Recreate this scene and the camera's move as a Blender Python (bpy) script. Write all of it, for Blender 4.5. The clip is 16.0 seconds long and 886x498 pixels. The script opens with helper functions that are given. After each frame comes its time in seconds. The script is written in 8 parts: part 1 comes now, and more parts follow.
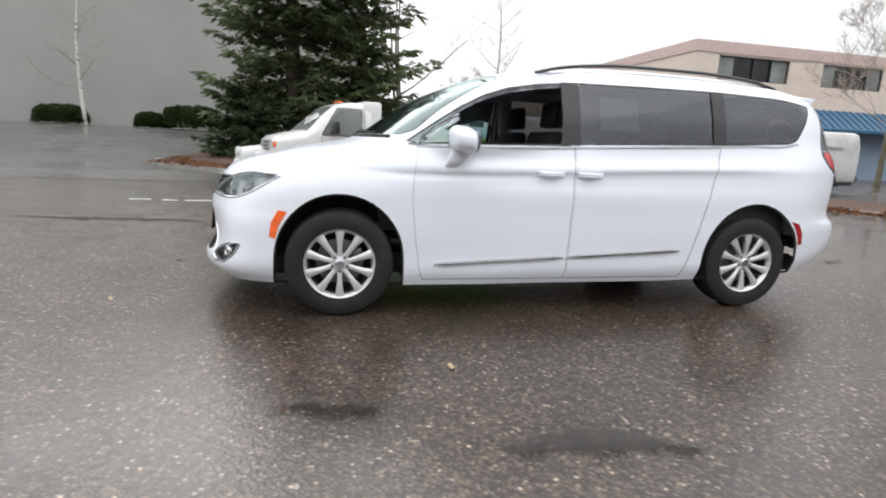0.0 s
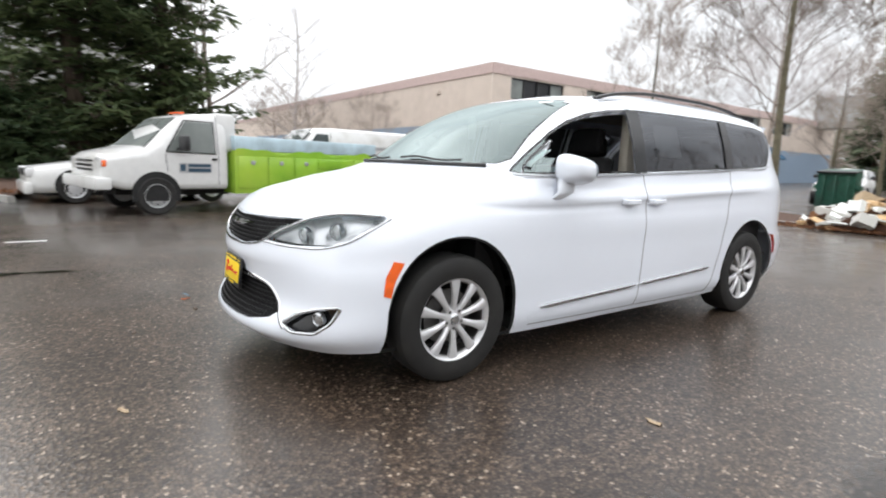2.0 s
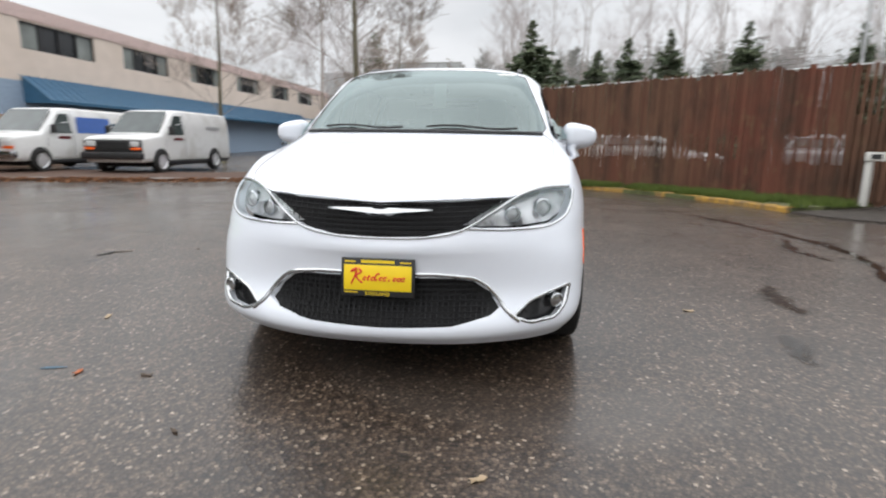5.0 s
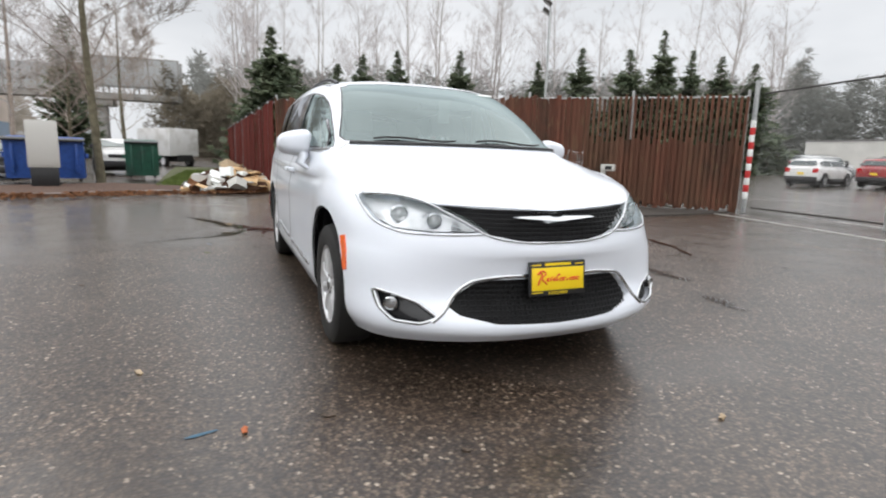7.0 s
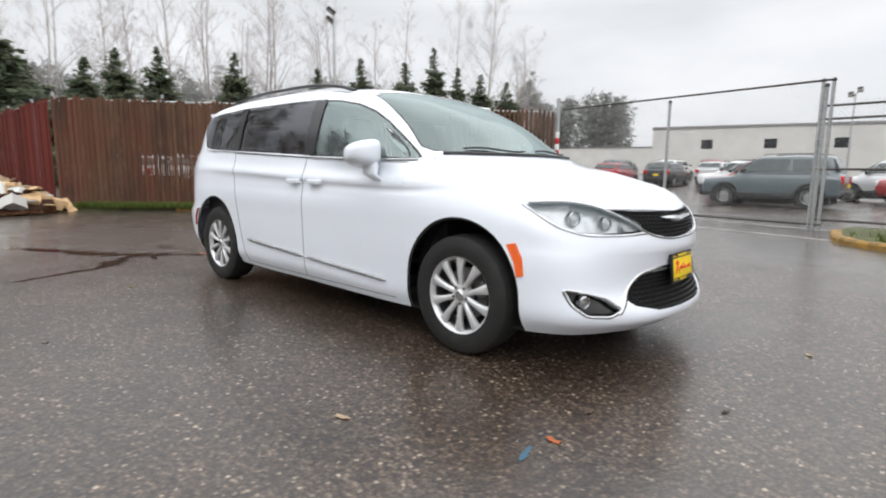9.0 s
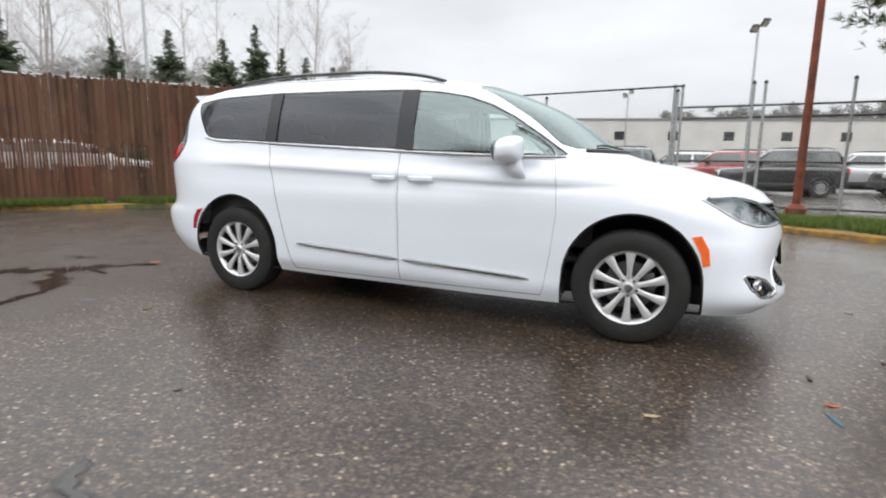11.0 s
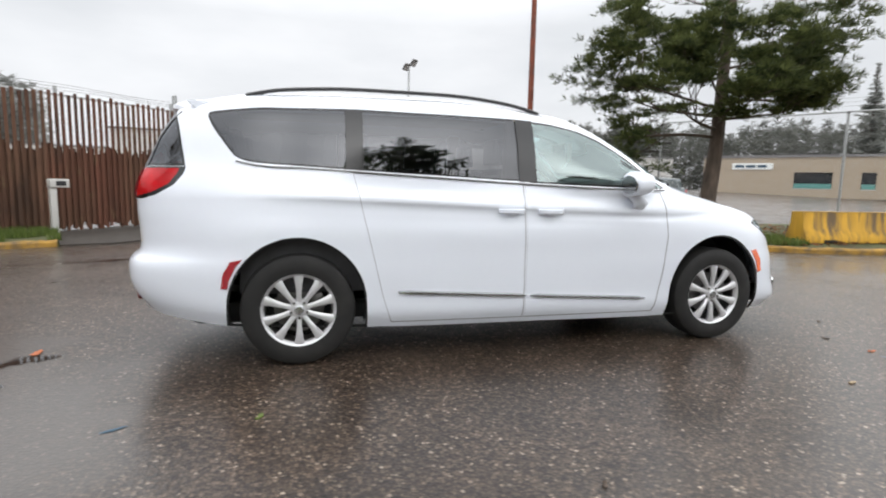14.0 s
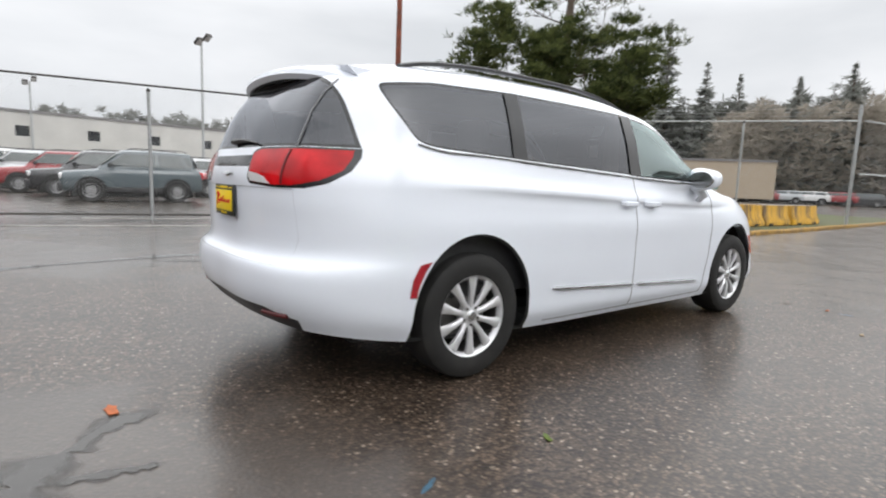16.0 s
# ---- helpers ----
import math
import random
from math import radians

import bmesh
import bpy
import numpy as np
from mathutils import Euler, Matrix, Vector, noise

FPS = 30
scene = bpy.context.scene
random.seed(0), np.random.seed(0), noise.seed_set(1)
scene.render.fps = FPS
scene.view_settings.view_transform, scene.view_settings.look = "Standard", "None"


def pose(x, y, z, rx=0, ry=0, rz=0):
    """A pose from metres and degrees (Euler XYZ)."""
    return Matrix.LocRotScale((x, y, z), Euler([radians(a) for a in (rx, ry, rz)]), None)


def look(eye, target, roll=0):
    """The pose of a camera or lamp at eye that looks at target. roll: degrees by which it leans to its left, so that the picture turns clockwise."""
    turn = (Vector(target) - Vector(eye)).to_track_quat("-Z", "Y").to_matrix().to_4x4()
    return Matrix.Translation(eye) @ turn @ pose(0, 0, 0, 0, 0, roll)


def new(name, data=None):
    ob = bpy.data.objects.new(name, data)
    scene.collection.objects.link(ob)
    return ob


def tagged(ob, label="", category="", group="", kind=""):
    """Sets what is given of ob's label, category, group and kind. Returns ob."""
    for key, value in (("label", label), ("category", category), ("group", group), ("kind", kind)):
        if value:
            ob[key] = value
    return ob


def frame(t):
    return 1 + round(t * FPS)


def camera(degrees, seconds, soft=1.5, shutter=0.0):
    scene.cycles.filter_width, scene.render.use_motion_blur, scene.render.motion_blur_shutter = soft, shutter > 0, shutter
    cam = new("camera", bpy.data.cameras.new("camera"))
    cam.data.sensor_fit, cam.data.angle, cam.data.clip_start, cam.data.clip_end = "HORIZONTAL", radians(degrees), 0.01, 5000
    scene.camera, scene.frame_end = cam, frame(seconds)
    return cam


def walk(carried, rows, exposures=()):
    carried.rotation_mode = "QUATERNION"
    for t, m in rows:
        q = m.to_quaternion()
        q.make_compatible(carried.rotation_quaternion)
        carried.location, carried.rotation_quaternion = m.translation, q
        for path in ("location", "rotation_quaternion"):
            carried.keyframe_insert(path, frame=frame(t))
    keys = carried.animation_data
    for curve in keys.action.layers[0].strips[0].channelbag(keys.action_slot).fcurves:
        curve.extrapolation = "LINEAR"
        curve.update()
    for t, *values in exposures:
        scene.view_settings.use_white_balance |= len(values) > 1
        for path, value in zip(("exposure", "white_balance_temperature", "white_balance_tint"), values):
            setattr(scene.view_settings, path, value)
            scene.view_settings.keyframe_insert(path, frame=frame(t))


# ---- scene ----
cam = camera(79.8, 16.0, soft=2.0, shutter=0.4)
PATH = [
    (0, (1.625, 4.386, 1.166), (1.198, 2.473, 0.770), 2.7),
    (0.5, (1.989, 4.146, 1.174), (1.438, 2.264, 0.782), 3.6),
    (1, (2.420, 3.890, 1.189), (1.663, 2.076, 0.820), 3.2),
    (1.5, (2.805, 3.525, 1.175), (1.924, 1.767, 0.810), 2.0),
    (2, (3.205, 3.198, 1.194), (2.075, 1.580, 0.873), 2.3),
    (2.5, (3.532, 2.790, 1.180), (2.209, 1.336, 0.816), 0.6),
    (3, (3.833, 2.379, 1.207), (2.336, 1.082, 0.932), 0.1),
    (3.5, (4.086, 1.958, 1.206), (2.407, 0.913, 0.916), 0.7),
    (4, (4.323, 1.486, 1.211), (2.556, 0.619, 0.853), 1.4),
    (4.5, (4.554, 0.998, 1.204), (2.669, 0.417, 0.874), 0.9),
    (5, (4.692, 0.546, 1.116), (2.743, 0.320, 0.727), 0.9),
    (5.2, (4.749, 0.370, 1.126), (2.779, 0.305, 0.785), 0.1),
    (5.7, (4.863, -0.134, 1.122), (2.906, 0.102, 0.784), 0.3),
    (6.25, (4.852, -0.739, 1.110), (2.941, -0.252, 0.782), 0.8),
    (6.8, (4.713, -1.334, 1.099), (2.864, -0.642, 0.779), 1.3),
    (7.3, (4.488, -1.814, 1.095), (2.717, -0.941, 0.778), 1.5),
    (7.5, (4.403, -2.022, 1.081), (2.664, -1.069, 0.816), 0.7),
    (8, (4.147, -2.450, 1.081), (2.522, -1.319, 0.797), -0.5),
    (8.5, (3.845, -2.855, 1.077), (2.348, -1.560, 0.783), -0.2),
    (8.7, (3.719, -3.022, 1.073), (2.289, -1.655, 0.780), 0.5),
    (9.2, (3.390, -3.415, 1.076), (2.107, -1.908, 0.788), 0.5),
    (9.75, (2.939, -3.782, 1.084), (1.815, -2.152, 0.806), 0.5),
    (10.3, (2.420, -4.068, 1.092), (1.447, -2.341, 0.824), 0.5),
    (10.8, (1.907, -4.246, 1.095), (1.070, -2.449, 0.831), 0.5),
    (11, (1.705, -4.341, 1.110), (0.950, -2.518, 0.781), 0.9),
    (11.5, (1.194, -4.444, 1.101), (0.561, -2.567, 0.827), 0.4),
    (12, (0.646, -4.571, 1.105), (0.145, -2.655, 0.823), 2.0),
    (12.5, (0.101, -4.580, 1.136), (-0.233, -2.632, 0.832), 0.7),
    (13, (-0.387, -4.529, 1.133), (-0.423, -2.543, 0.906), 1.4),
    (13.5, (-0.956, -4.456, 1.155), (-0.678, -2.499, 0.850), -0.6),
    (14, (-1.508, -4.325, 1.164), (-1.002, -2.406, 0.917), 1.2),
    (14.5, (-2.037, -4.107, 1.117), (-1.372, -2.242, 0.835), 0.5),
    (15, (-2.531, -3.786, 1.115), (-1.750, -1.965, 0.841), 2.5),
    (15.5, (-2.984, -3.475, 1.083), (-1.956, -1.783, 0.798), 2.2),
    (16, (-3.455, -3.119, 1.093), (-2.233, -1.556, 0.839), 2.2),
]
walk(cam, [(t, look(eye, target, roll)) for t, eye, target, roll in PATH], [(0.0, 0.10), (1.5, 0.16), (2.7, 0.26), (4.0, 0.06), (5.0, -0.04), (8.0, -0.03), (12.0, 0.03), (16.0, -0.03)])

# ---- sky and light ----
world = bpy.data.worlds.new("overcast_sky")
scene.world = world
world.use_nodes = True
wn, wl = world.node_tree.nodes, world.node_tree.links
wn.clear()
sky = wn.new("ShaderNodeTexSky")
sky.sky_type = "NISHITA"
sky.sun_disc = False
sky.sun_elevation = radians(32)
sky.sun_rotation = radians(170)
sky.air_density, sky.dust_density, sky.ozone_density = 1.0, 4.0, 1.0
sat = wn.new("ShaderNodeHueSaturation")
sat.inputs["Saturation"].default_value = 0.10
sat.inputs["Value"].default_value = 0.030
wl.new(sky.outputs[0], sat.inputs["Color"])
wco = wn.new("ShaderNodeTexCoord")
wmap = wn.new("ShaderNodeMapping")
wmap.inputs["Scale"].default_value = (1.0, 1.0, 3.0)
wl.new(wco.outputs["Generated"], wmap.inputs[0])
wno = wn.new("ShaderNodeTexNoise")
wno.inputs["Scale"].default_value = 2.2
wno.inputs["Detail"].default_value = 5.0
wl.new(wmap.outputs[0], wno.inputs["Vector"])
wra = wn.new("ShaderNodeValToRGB")
wra.color_ramp.elements[0].position, wra.color_ramp.elements[0].color = 0.33, (0.64, 0.665, 0.70, 1)
wra.color_ramp.elements[1].position, wra.color_ramp.elements[1].color = 0.68, (0.845, 0.86, 0.89, 1)
wl.new(wno.outputs[0], wra.inputs[0])
wmix = wn.new("ShaderNodeMixRGB")
wmix.blend_type = "ADD"
wmix.inputs[0].default_value = 1.0
wl.new(wra.outputs[0], wmix.inputs[1])
wl.new(sat.outputs[0], wmix.inputs[2])
# an overcast sky is brighter overhead than at the horizon
wsep = wn.new("ShaderNodeSeparateXYZ")
wl.new(wco.outputs["Generated"], wsep.inputs[0])
wgr = wn.new("ShaderNodeMapRange")
wgr.inputs["From Min"].default_value, wgr.inputs["From Max"].default_value = 0.27, 0.52
wgr.inputs["To Min"].default_value, wgr.inputs["To Max"].default_value = 1.0, 2.15
wl.new(wsep.outputs["Z"], wgr.inputs[0])
wbright = wn.new("ShaderNodeVectorMath")
wbright.operation = "SCALE"
wl.new(wmix.outputs[0], wbright.inputs[0])
wl.new(wgr.outputs[0], wbright.inputs["Scale"])
wbg = wn.new("ShaderNodeBackground")
wbg.inputs["Strength"].default_value = 1.0
wl.new(wbright.outputs[0], wbg.inputs["Color"])
wout = wn.new("ShaderNodeOutputWorld")
wl.new(wbg.outputs[0], wout.inputs[0])

sun_data = bpy.data.lights.new("sun", "SUN")
sun_data.energy, sun_data.angle, sun_data.color = 1.2, radians(130), (1.0, 0.97, 0.93)
sun = new("sun", sun_data)
sun.matrix_world = look((9, 0, 30), (0, -3, 0))

# ---- materials ----
def mat_base(name):
    m = bpy.data.materials.new(name)
    m.use_nodes = True
    nt = m.node_tree
    return m, nt.nodes, nt.links, nt.nodes["Principled BSDF"]


def mat(name, rgb, rough=0.5, metal=0.0, var=0.12, scale=8.0, bump=0.0, bump_scale=60.0, coat=0.0, dirt=None, dirt_scale=1.3,
        dirt_at=(0.5, 0.72), stretch=(1, 1, 1), rand=0.0, emit=0.0, ior=1.5, spec=0.5):
    """A surface with colour change at two scales, optional stains, fine relief and a random tone for each object."""
    m, n, l, b = mat_base(name)
    co = n.new("ShaderNodeTexCoord")
    mp = n.new("ShaderNodeMapping")
    mp.inputs["Scale"].default_value = stretch
    l.new(co.outputs["Object"], mp.inputs[0])
    no = n.new("ShaderNodeTexNoise")
    no.inputs["Scale"].default_value, no.inputs["Detail"].default_value = scale, 6.0
    l.new(mp.outputs[0], no.inputs["Vector"])
    ramp = n.new("ShaderNodeValToRGB")
    lo = [max(0.0, c * (1 - var)) for c in rgb]
    hi = [min(1.0, c * (1 + var)) for c in rgb]
    ramp.color_ramp.elements[0].position, ramp.color_ramp.elements[0].color = 0.3, (*lo, 1)
    ramp.color_ramp.elements[1].position, ramp.color_ramp.elements[1].color = 0.7, (*hi, 1)
    l.new(no.outputs[0], ramp.inputs[0])
    col = ramp.outputs[0]
    if rand:
        oi = n.new("ShaderNodeObjectInfo")
        mr = n.new("ShaderNodeMapRange")
        mr.inputs["To Min"].default_value, mr.inputs["To Max"].default_value = 1 - rand, 1 + rand
        l.new(oi.outputs["Random"], mr.inputs[0])
        mx = n.new("ShaderNodeVectorMath")
        mx.operation = "SCALE"
        l.new(col, mx.inputs[0])
        l.new(mr.outputs[0], mx.inputs["Scale"])
        col = mx.outputs[0]
    if dirt:
        d = n.new("ShaderNodeTexNoise")
        d.inputs["Scale"].default_value, d.inputs["Detail"].default_value = dirt_scale, 8.0
        l.new(mp.outputs[0], d.inputs["Vector"])
        dr = n.new("ShaderNodeValToRGB")
        dr.color_ramp.elements[0].position, dr.color_ramp.elements[1].position = dirt_at
        l.new(d.outputs[0], dr.inputs[0])
        dm = n.new("ShaderNodeMixRGB")
        dm.inputs[2].default_value = (*dirt, 1)
        l.new(dr.outputs[0], dm.inputs[0])
        l.new(col, dm.inputs[1])
        col = dm.outputs[0]
    l.new(col, b.inputs["Base Color"])
    b.inputs["Roughness"].default_value, b.inputs["Metallic"].default_value = rough, metal
    b.inputs["Coat Weight"].default_value, b.inputs["Coat Roughness"].default_value = coat, 0.04
    b.inputs["IOR"].default_value, b.inputs["Specular IOR Level"].default_value = ior, spec
    if emit:
        l.new(col, b.inputs["Emission Color"])
        b.inputs["Emission Strength"].default_value = emit
    if bump:
        bn = n.new("ShaderNodeTexNoise")
        bn.inputs["Scale"].default_value, bn.inputs["Detail"].default_value = bump_scale, 4.0
        l.new(mp.outputs[0], bn.inputs["Vector"])
        bp = n.new("ShaderNodeBump")
        bp.inputs["Strength"].default_value, bp.inputs["Distance"].default_value = min(1.0, bump), 0.01
        l.new(bn.outputs[0], bp.inputs["Height"])
        l.new(bp.outputs[0], b.inputs["Normal"])
    return m


def glass(name, tint, alpha_mix, rough=0.0, sheen=(0.80, 0.93, 0.92)):
    """Window glass: part see-through tinted film, part mirror by Fresnel."""
    m, n, l, b = mat_base(name)
    out = n["Material Output"]
    tr = n.new("ShaderNodeBsdfTransparent")
    tr.inputs[0].default_value = (*tint, 1)
    gl = n.new("ShaderNodeBsdfGlossy")
    gl.inputs["Roughness"].default_value = rough
    gl.inputs[0].default_value = (*sheen, 1)
    fr = n.new("ShaderNodeFresnel")
    fr.inputs[0].default_value = alpha_mix
    mx = n.new("ShaderNodeMixShader")
    l.new(fr.outputs[0], mx.inputs[0])
    l.new(tr.outputs[0], mx.inputs[1])
    l.new(gl.outputs[0], mx.inputs[2])
    l.new(mx.outputs[0], out.inputs[0])
    return m


def asphalt(name, base, wet_glare_tone, film):
    """Worn wet asphalt: brown and pale stone chips in dark binder; a film of water stands smooth in the low patches and
    breaks up on the chips elsewhere. The patches' colour also carries the sky's pale glare.
    """
    m, n, l, b = mat_base(name)
    co = n.new("ShaderNodeTexCoord")

    def noise_tex(scale, detail, rough=0.5, warp=0.0):
        t = n.new("ShaderNodeTexNoise")
        t.inputs["Scale"].default_value, t.inputs["Detail"].default_value = scale, detail
        t.inputs["Roughness"].default_value, t.inputs["Distortion"].default_value = rough, warp
        l.new(co.outputs["Object"], t.inputs["Vector"])
        return t.outputs[0]

    def span(value, a, b_, lo, hi):
        r = n.new("ShaderNodeMapRange")
        r.inputs["From Min"].default_value, r.inputs["From Max"].default_value = a, b_
        r.inputs["To Min"].default_value, r.inputs["To Max"].default_value = lo, hi
        l.new(value, r.inputs[0])
        return r.outputs[0]

    def scaled(colour, value):
        v = n.new("ShaderNodeVectorMath")
        v.operation = "SCALE"
        l.new(colour, v.inputs[0])
        l.new(value, v.inputs["Scale"])
        return v.outputs[0]

    vo = n.new("ShaderNodeTexVoronoi")
    vo.inputs["Scale"].default_value = 62.0
    l.new(co.outputs["Object"], vo.inputs["Vector"])
    chip = n.new("ShaderNodeValToRGB")
    cr = chip.color_ramp
    cr.elements[0].position, cr.elements[0].color = 0.0, (*[c * 0.45 for c in base], 1)
    cr.elements[1].position, cr.elements[1].color = 0.5, (*base, 1)
    # the palest steps also put the chips' wet glints into the colour
    for at, k in ((0.78, (1.4, 1.45, 1.5)), (0.945, (2.0, 2.1, 2.15)), (0.972, (3.2, 3.6, 3.8)), (1.0, (5.4, 6.4, 7.2))):
        e = cr.elements.new(at)
        e.color = (*[c * q for c, q in zip(base, k)], 1)
    sep = n.new("ShaderNodeSeparateColor")
    l.new(vo.outputs["Color"], sep.inputs[0])
    l.new(sep.outputs[0], chip.inputs[0])
    # chips are separated by darker binder, with fine grit between
    col = scaled(chip.outputs[0], span(vo.outputs["Distance"], 0.35, 0.75, 1.1, 0.5))
    col = scaled(col, span(noise_tex(190.0, 3.0), 0.35, 0.65, 0.72, 1.28))
    # clots of stone and binder a few centimetres across
    col = scaled(col, span(noise_tex(24.0, 4.0, 0.6), 0.36, 0.64, 0.62, 1.38))
    # wet patches with the sky's pale glare painted in: 0 in the patch, 1 on the bare chips
    # (one is set behind the car's right corner; round the car the dark chips stand for its reflection)
    def bowl(centre, near, far, a, b_):
        d = n.new("ShaderNodeVectorMath")
        d.operation = "DISTANCE"
        l.new(co.outputs["Object"], d.inputs[0])
        d.inputs[1].default_value = centre
        return span(d.outputs["Value"], near, far, a, b_)

    def total(a, b_):
        ad = n.new("ShaderNodeMath")
        ad.operation = "ADD"
        l.new(a, ad.inputs[0])
        l.new(b_, ad.inputs[1])
        return ad.outputs[0]

    # two spots shift colour and film only: pale glare behind, dark round the car
    level = total(noise_tex(0.36, 6.0, 0.55, 0.9), bowl((-4.9, -1.4, 0), 1.4, 2.9, -0.16, 0.0))
    level = total(level, bowl((1.4, 0.0, 0), 3.2, 5.4, 0.14, 0.0))
    low = span(level, 0.43, 0.56, 0.0, 1.0)
    smudge = noise_tex(1.5, 8.0, 0.65)
    col = scaled(col, span(smudge, 0.36, 0.58, 0.66, 1.06))
    wet = n.new("ShaderNodeMixRGB")
    wet.inputs[2].default_value = (*wet_glare_tone, 1)
    l.new(col, wet.inputs[1])
    l.new(span(low, 0.0, 1.0, 0.80, 0.0), wet.inputs[0])
    l.new(wet.outputs[0], b.inputs["Base Color"])
    b.inputs["Roughness"].default_value = 0.55
    b.inputs["Specular IOR Level"].default_value = 0.2
    bp = n.new("ShaderNodeBump")
    bp.inputs["Strength"].default_value, bp.inputs["Distance"].default_value = 0.40, 0.006
    l.new(vo.outputs["Distance"], bp.inputs["Height"])
    l.new(bp.outputs[0], b.inputs["Normal"])
    # the water film
    l.new(span(low, 0.0, 1.0, film * 0.80, film * 0.74), b.inputs["Coat Weight"])
    l.new(total(span(smudge, 0.3, 0.7, 0.06, 0.12), span(low, 0.0, 1.0, 0.10, 0.15)), b.inputs["Coat Roughness"])
    b.inputs["Coat IOR"].default_value = 1.53
    bp2 = n.new("ShaderNodeBump")
    bp2.inputs["Distance"].default_value = 0.004
    l.new(span(low, 0.0, 1.0, 0.04, 0.20), bp2.inputs["Strength"])
    l.new(vo.outputs["Distance"], bp2.inputs["Height"])
    l.new(bp2.outputs[0], b.inputs["Coat Normal"])
    return m


def leafy(name, dark, light, rough=0.6, through_=0.4):
    """Foliage with a tone of its own for each tuft."""
    m, n, l, b = mat_base(name)
    g = n.new("ShaderNodeNewGeometry")
    r = n.new("ShaderNodeValToRGB")
    r.color_ramp.elements[0].color, r.color_ramp.elements[1].color = (*dark, 1), (*light, 1)
    l.new(g.outputs["Random Per Island"], r.inputs[0])
    l.new(r.outputs[0], b.inputs["Base Color"])
    b.inputs["Roughness"].default_value = rough
    b.inputs["Specular IOR Level"].default_value = 0.25
    # light passes through thin leaves
    tl = n.new("ShaderNodeBsdfTranslucent")
    l.new(r.outputs[0], tl.inputs[0])
    mx = n.new("ShaderNodeMixShader")
    mx.inputs[0].default_value = through_
    l.new(b.outputs[0], mx.inputs[1])
    l.new(tl.outputs[0], mx.inputs[2])
    l.new(mx.outputs[0], n["Material Output"].inputs[0])
    return m


M_PAINT = mat("white_car_paint", (0.785, 0.82, 0.885), 0.38, var=0.01, scale=2, coat=0.8)
M_SEAM = mat("dark_panel_gap", (0.22, 0.22, 0.23), 0.7)
M_BLACK = mat("black_plastic", (0.018, 0.018, 0.019), 0.45, var=0.2, bump=0.1, bump_scale=300)
M_GLOSSBLACK = mat("gloss_black_trim", (0.012, 0.012, 0.013), 0.12)
M_UNDER = mat("underbody_black", (0.012, 0.012, 0.012), 0.85, var=0.3)
M_CHROME = mat("chrome", (0.50, 0.51, 0.52), 0.14, 1.0, var=0.02)
M_ALLOY = mat("silver_alloy", (0.66, 0.66, 0.67), 0.32, 0.45, var=0.05, coat=0.3)
M_DISC = mat("brake_steel", (0.16, 0.155, 0.15), 0.45, 0.8, var=0.2)
M_TYRE = mat("tyre_rubber", (0.011, 0.0105, 0.010), 0.75, var=0.25, bump=0.15, bump_scale=120, dirt=(0.02, 0.019, 0.017), dirt_scale=6)
M_GLASS = glass("green_tinted_glass", (0.44, 0.57, 0.54), 2.6)
M_WSHIELD = glass("windscreen_glass", (0.13, 0.18, 0.17), 2.35)
M_PRIVACY = glass("dark_privacy_glass", (0.11, 0.113, 0.12), 1.78, 0.0, (0.9, 0.92, 0.97))
M_LENS = glass("clear_lamp_lens", (0.92, 0.93, 0.94), 1.45)
M_REDLENS = mat("red_lamp_lens", (0.46, 0.006, 0.010), 0.06, var=0.4, scale=7, spec=0.3)
M_REDMARK = mat("red_side_lens", (0.34, 0.012, 0.02), 0.25, var=0.2, scale=30, coat=1.0)
M_VANGLASS = mat("vehicle_side_glass", (0.055, 0.068, 0.068), 0.08, var=0.2, scale=2)
M_DARKRED = mat("dark_red_lens", (0.10, 0.006, 0.008), 0.3, var=0.2, spec=0.3)
M_CLEARLENS = mat("frosted_clear_lens", (0.62, 0.62, 0.62), 0.2, var=0.1, coat=1.0)
M_AMBER = mat("amber_reflector", (0.86, 0.13, 0.015), 0.2, var=0.12, scale=30, coat=1.0)
M_YELLOW = mat("yellow_plate", (0.85, 0.60, 0.01), 0.45, var=0.03)
M_REDINK = mat("red_lettering", (0.65, 0.03, 0.02), 0.5, var=0.05)
M_SEAT = mat("dark_seat_cloth", (0.02, 0.02, 0.022), 0.85, var=0.2, bump=0.2, bump_scale=200)
M_BEIGE = mat("pale_interior_trim", (0.46, 0.42, 0.36), 0.8, var=0.08)
M_DASH = mat("dark_dashboard", (0.03, 0.03, 0.032), 0.6, var=0.2)
M_PAPER = mat("white_paper", (0.8, 0.82, 0.80), 0.7, var=0.05)
M_ASPHALT = asphalt("wet_asphalt", (0.057, 0.0388, 0.0268), (0.066, 0.055, 0.047), 1.0)
# older asphalt, its base also lightened to stand for the wall's reflection
M_ASPHALT2 = asphalt("older_asphalt_with_sheen", (0.088, 0.081, 0.075), (0.060, 0.057, 0.054), 1.0)
M_ROADLINE = mat("worn_white_road_paint", (0.55, 0.55, 0.54), 0.5, var=0.3, scale=20)
M_WATER = mat("standing_water", (0.022, 0.019, 0.016), 0.03, var=0.2, bump=0.03, bump_scale=9)


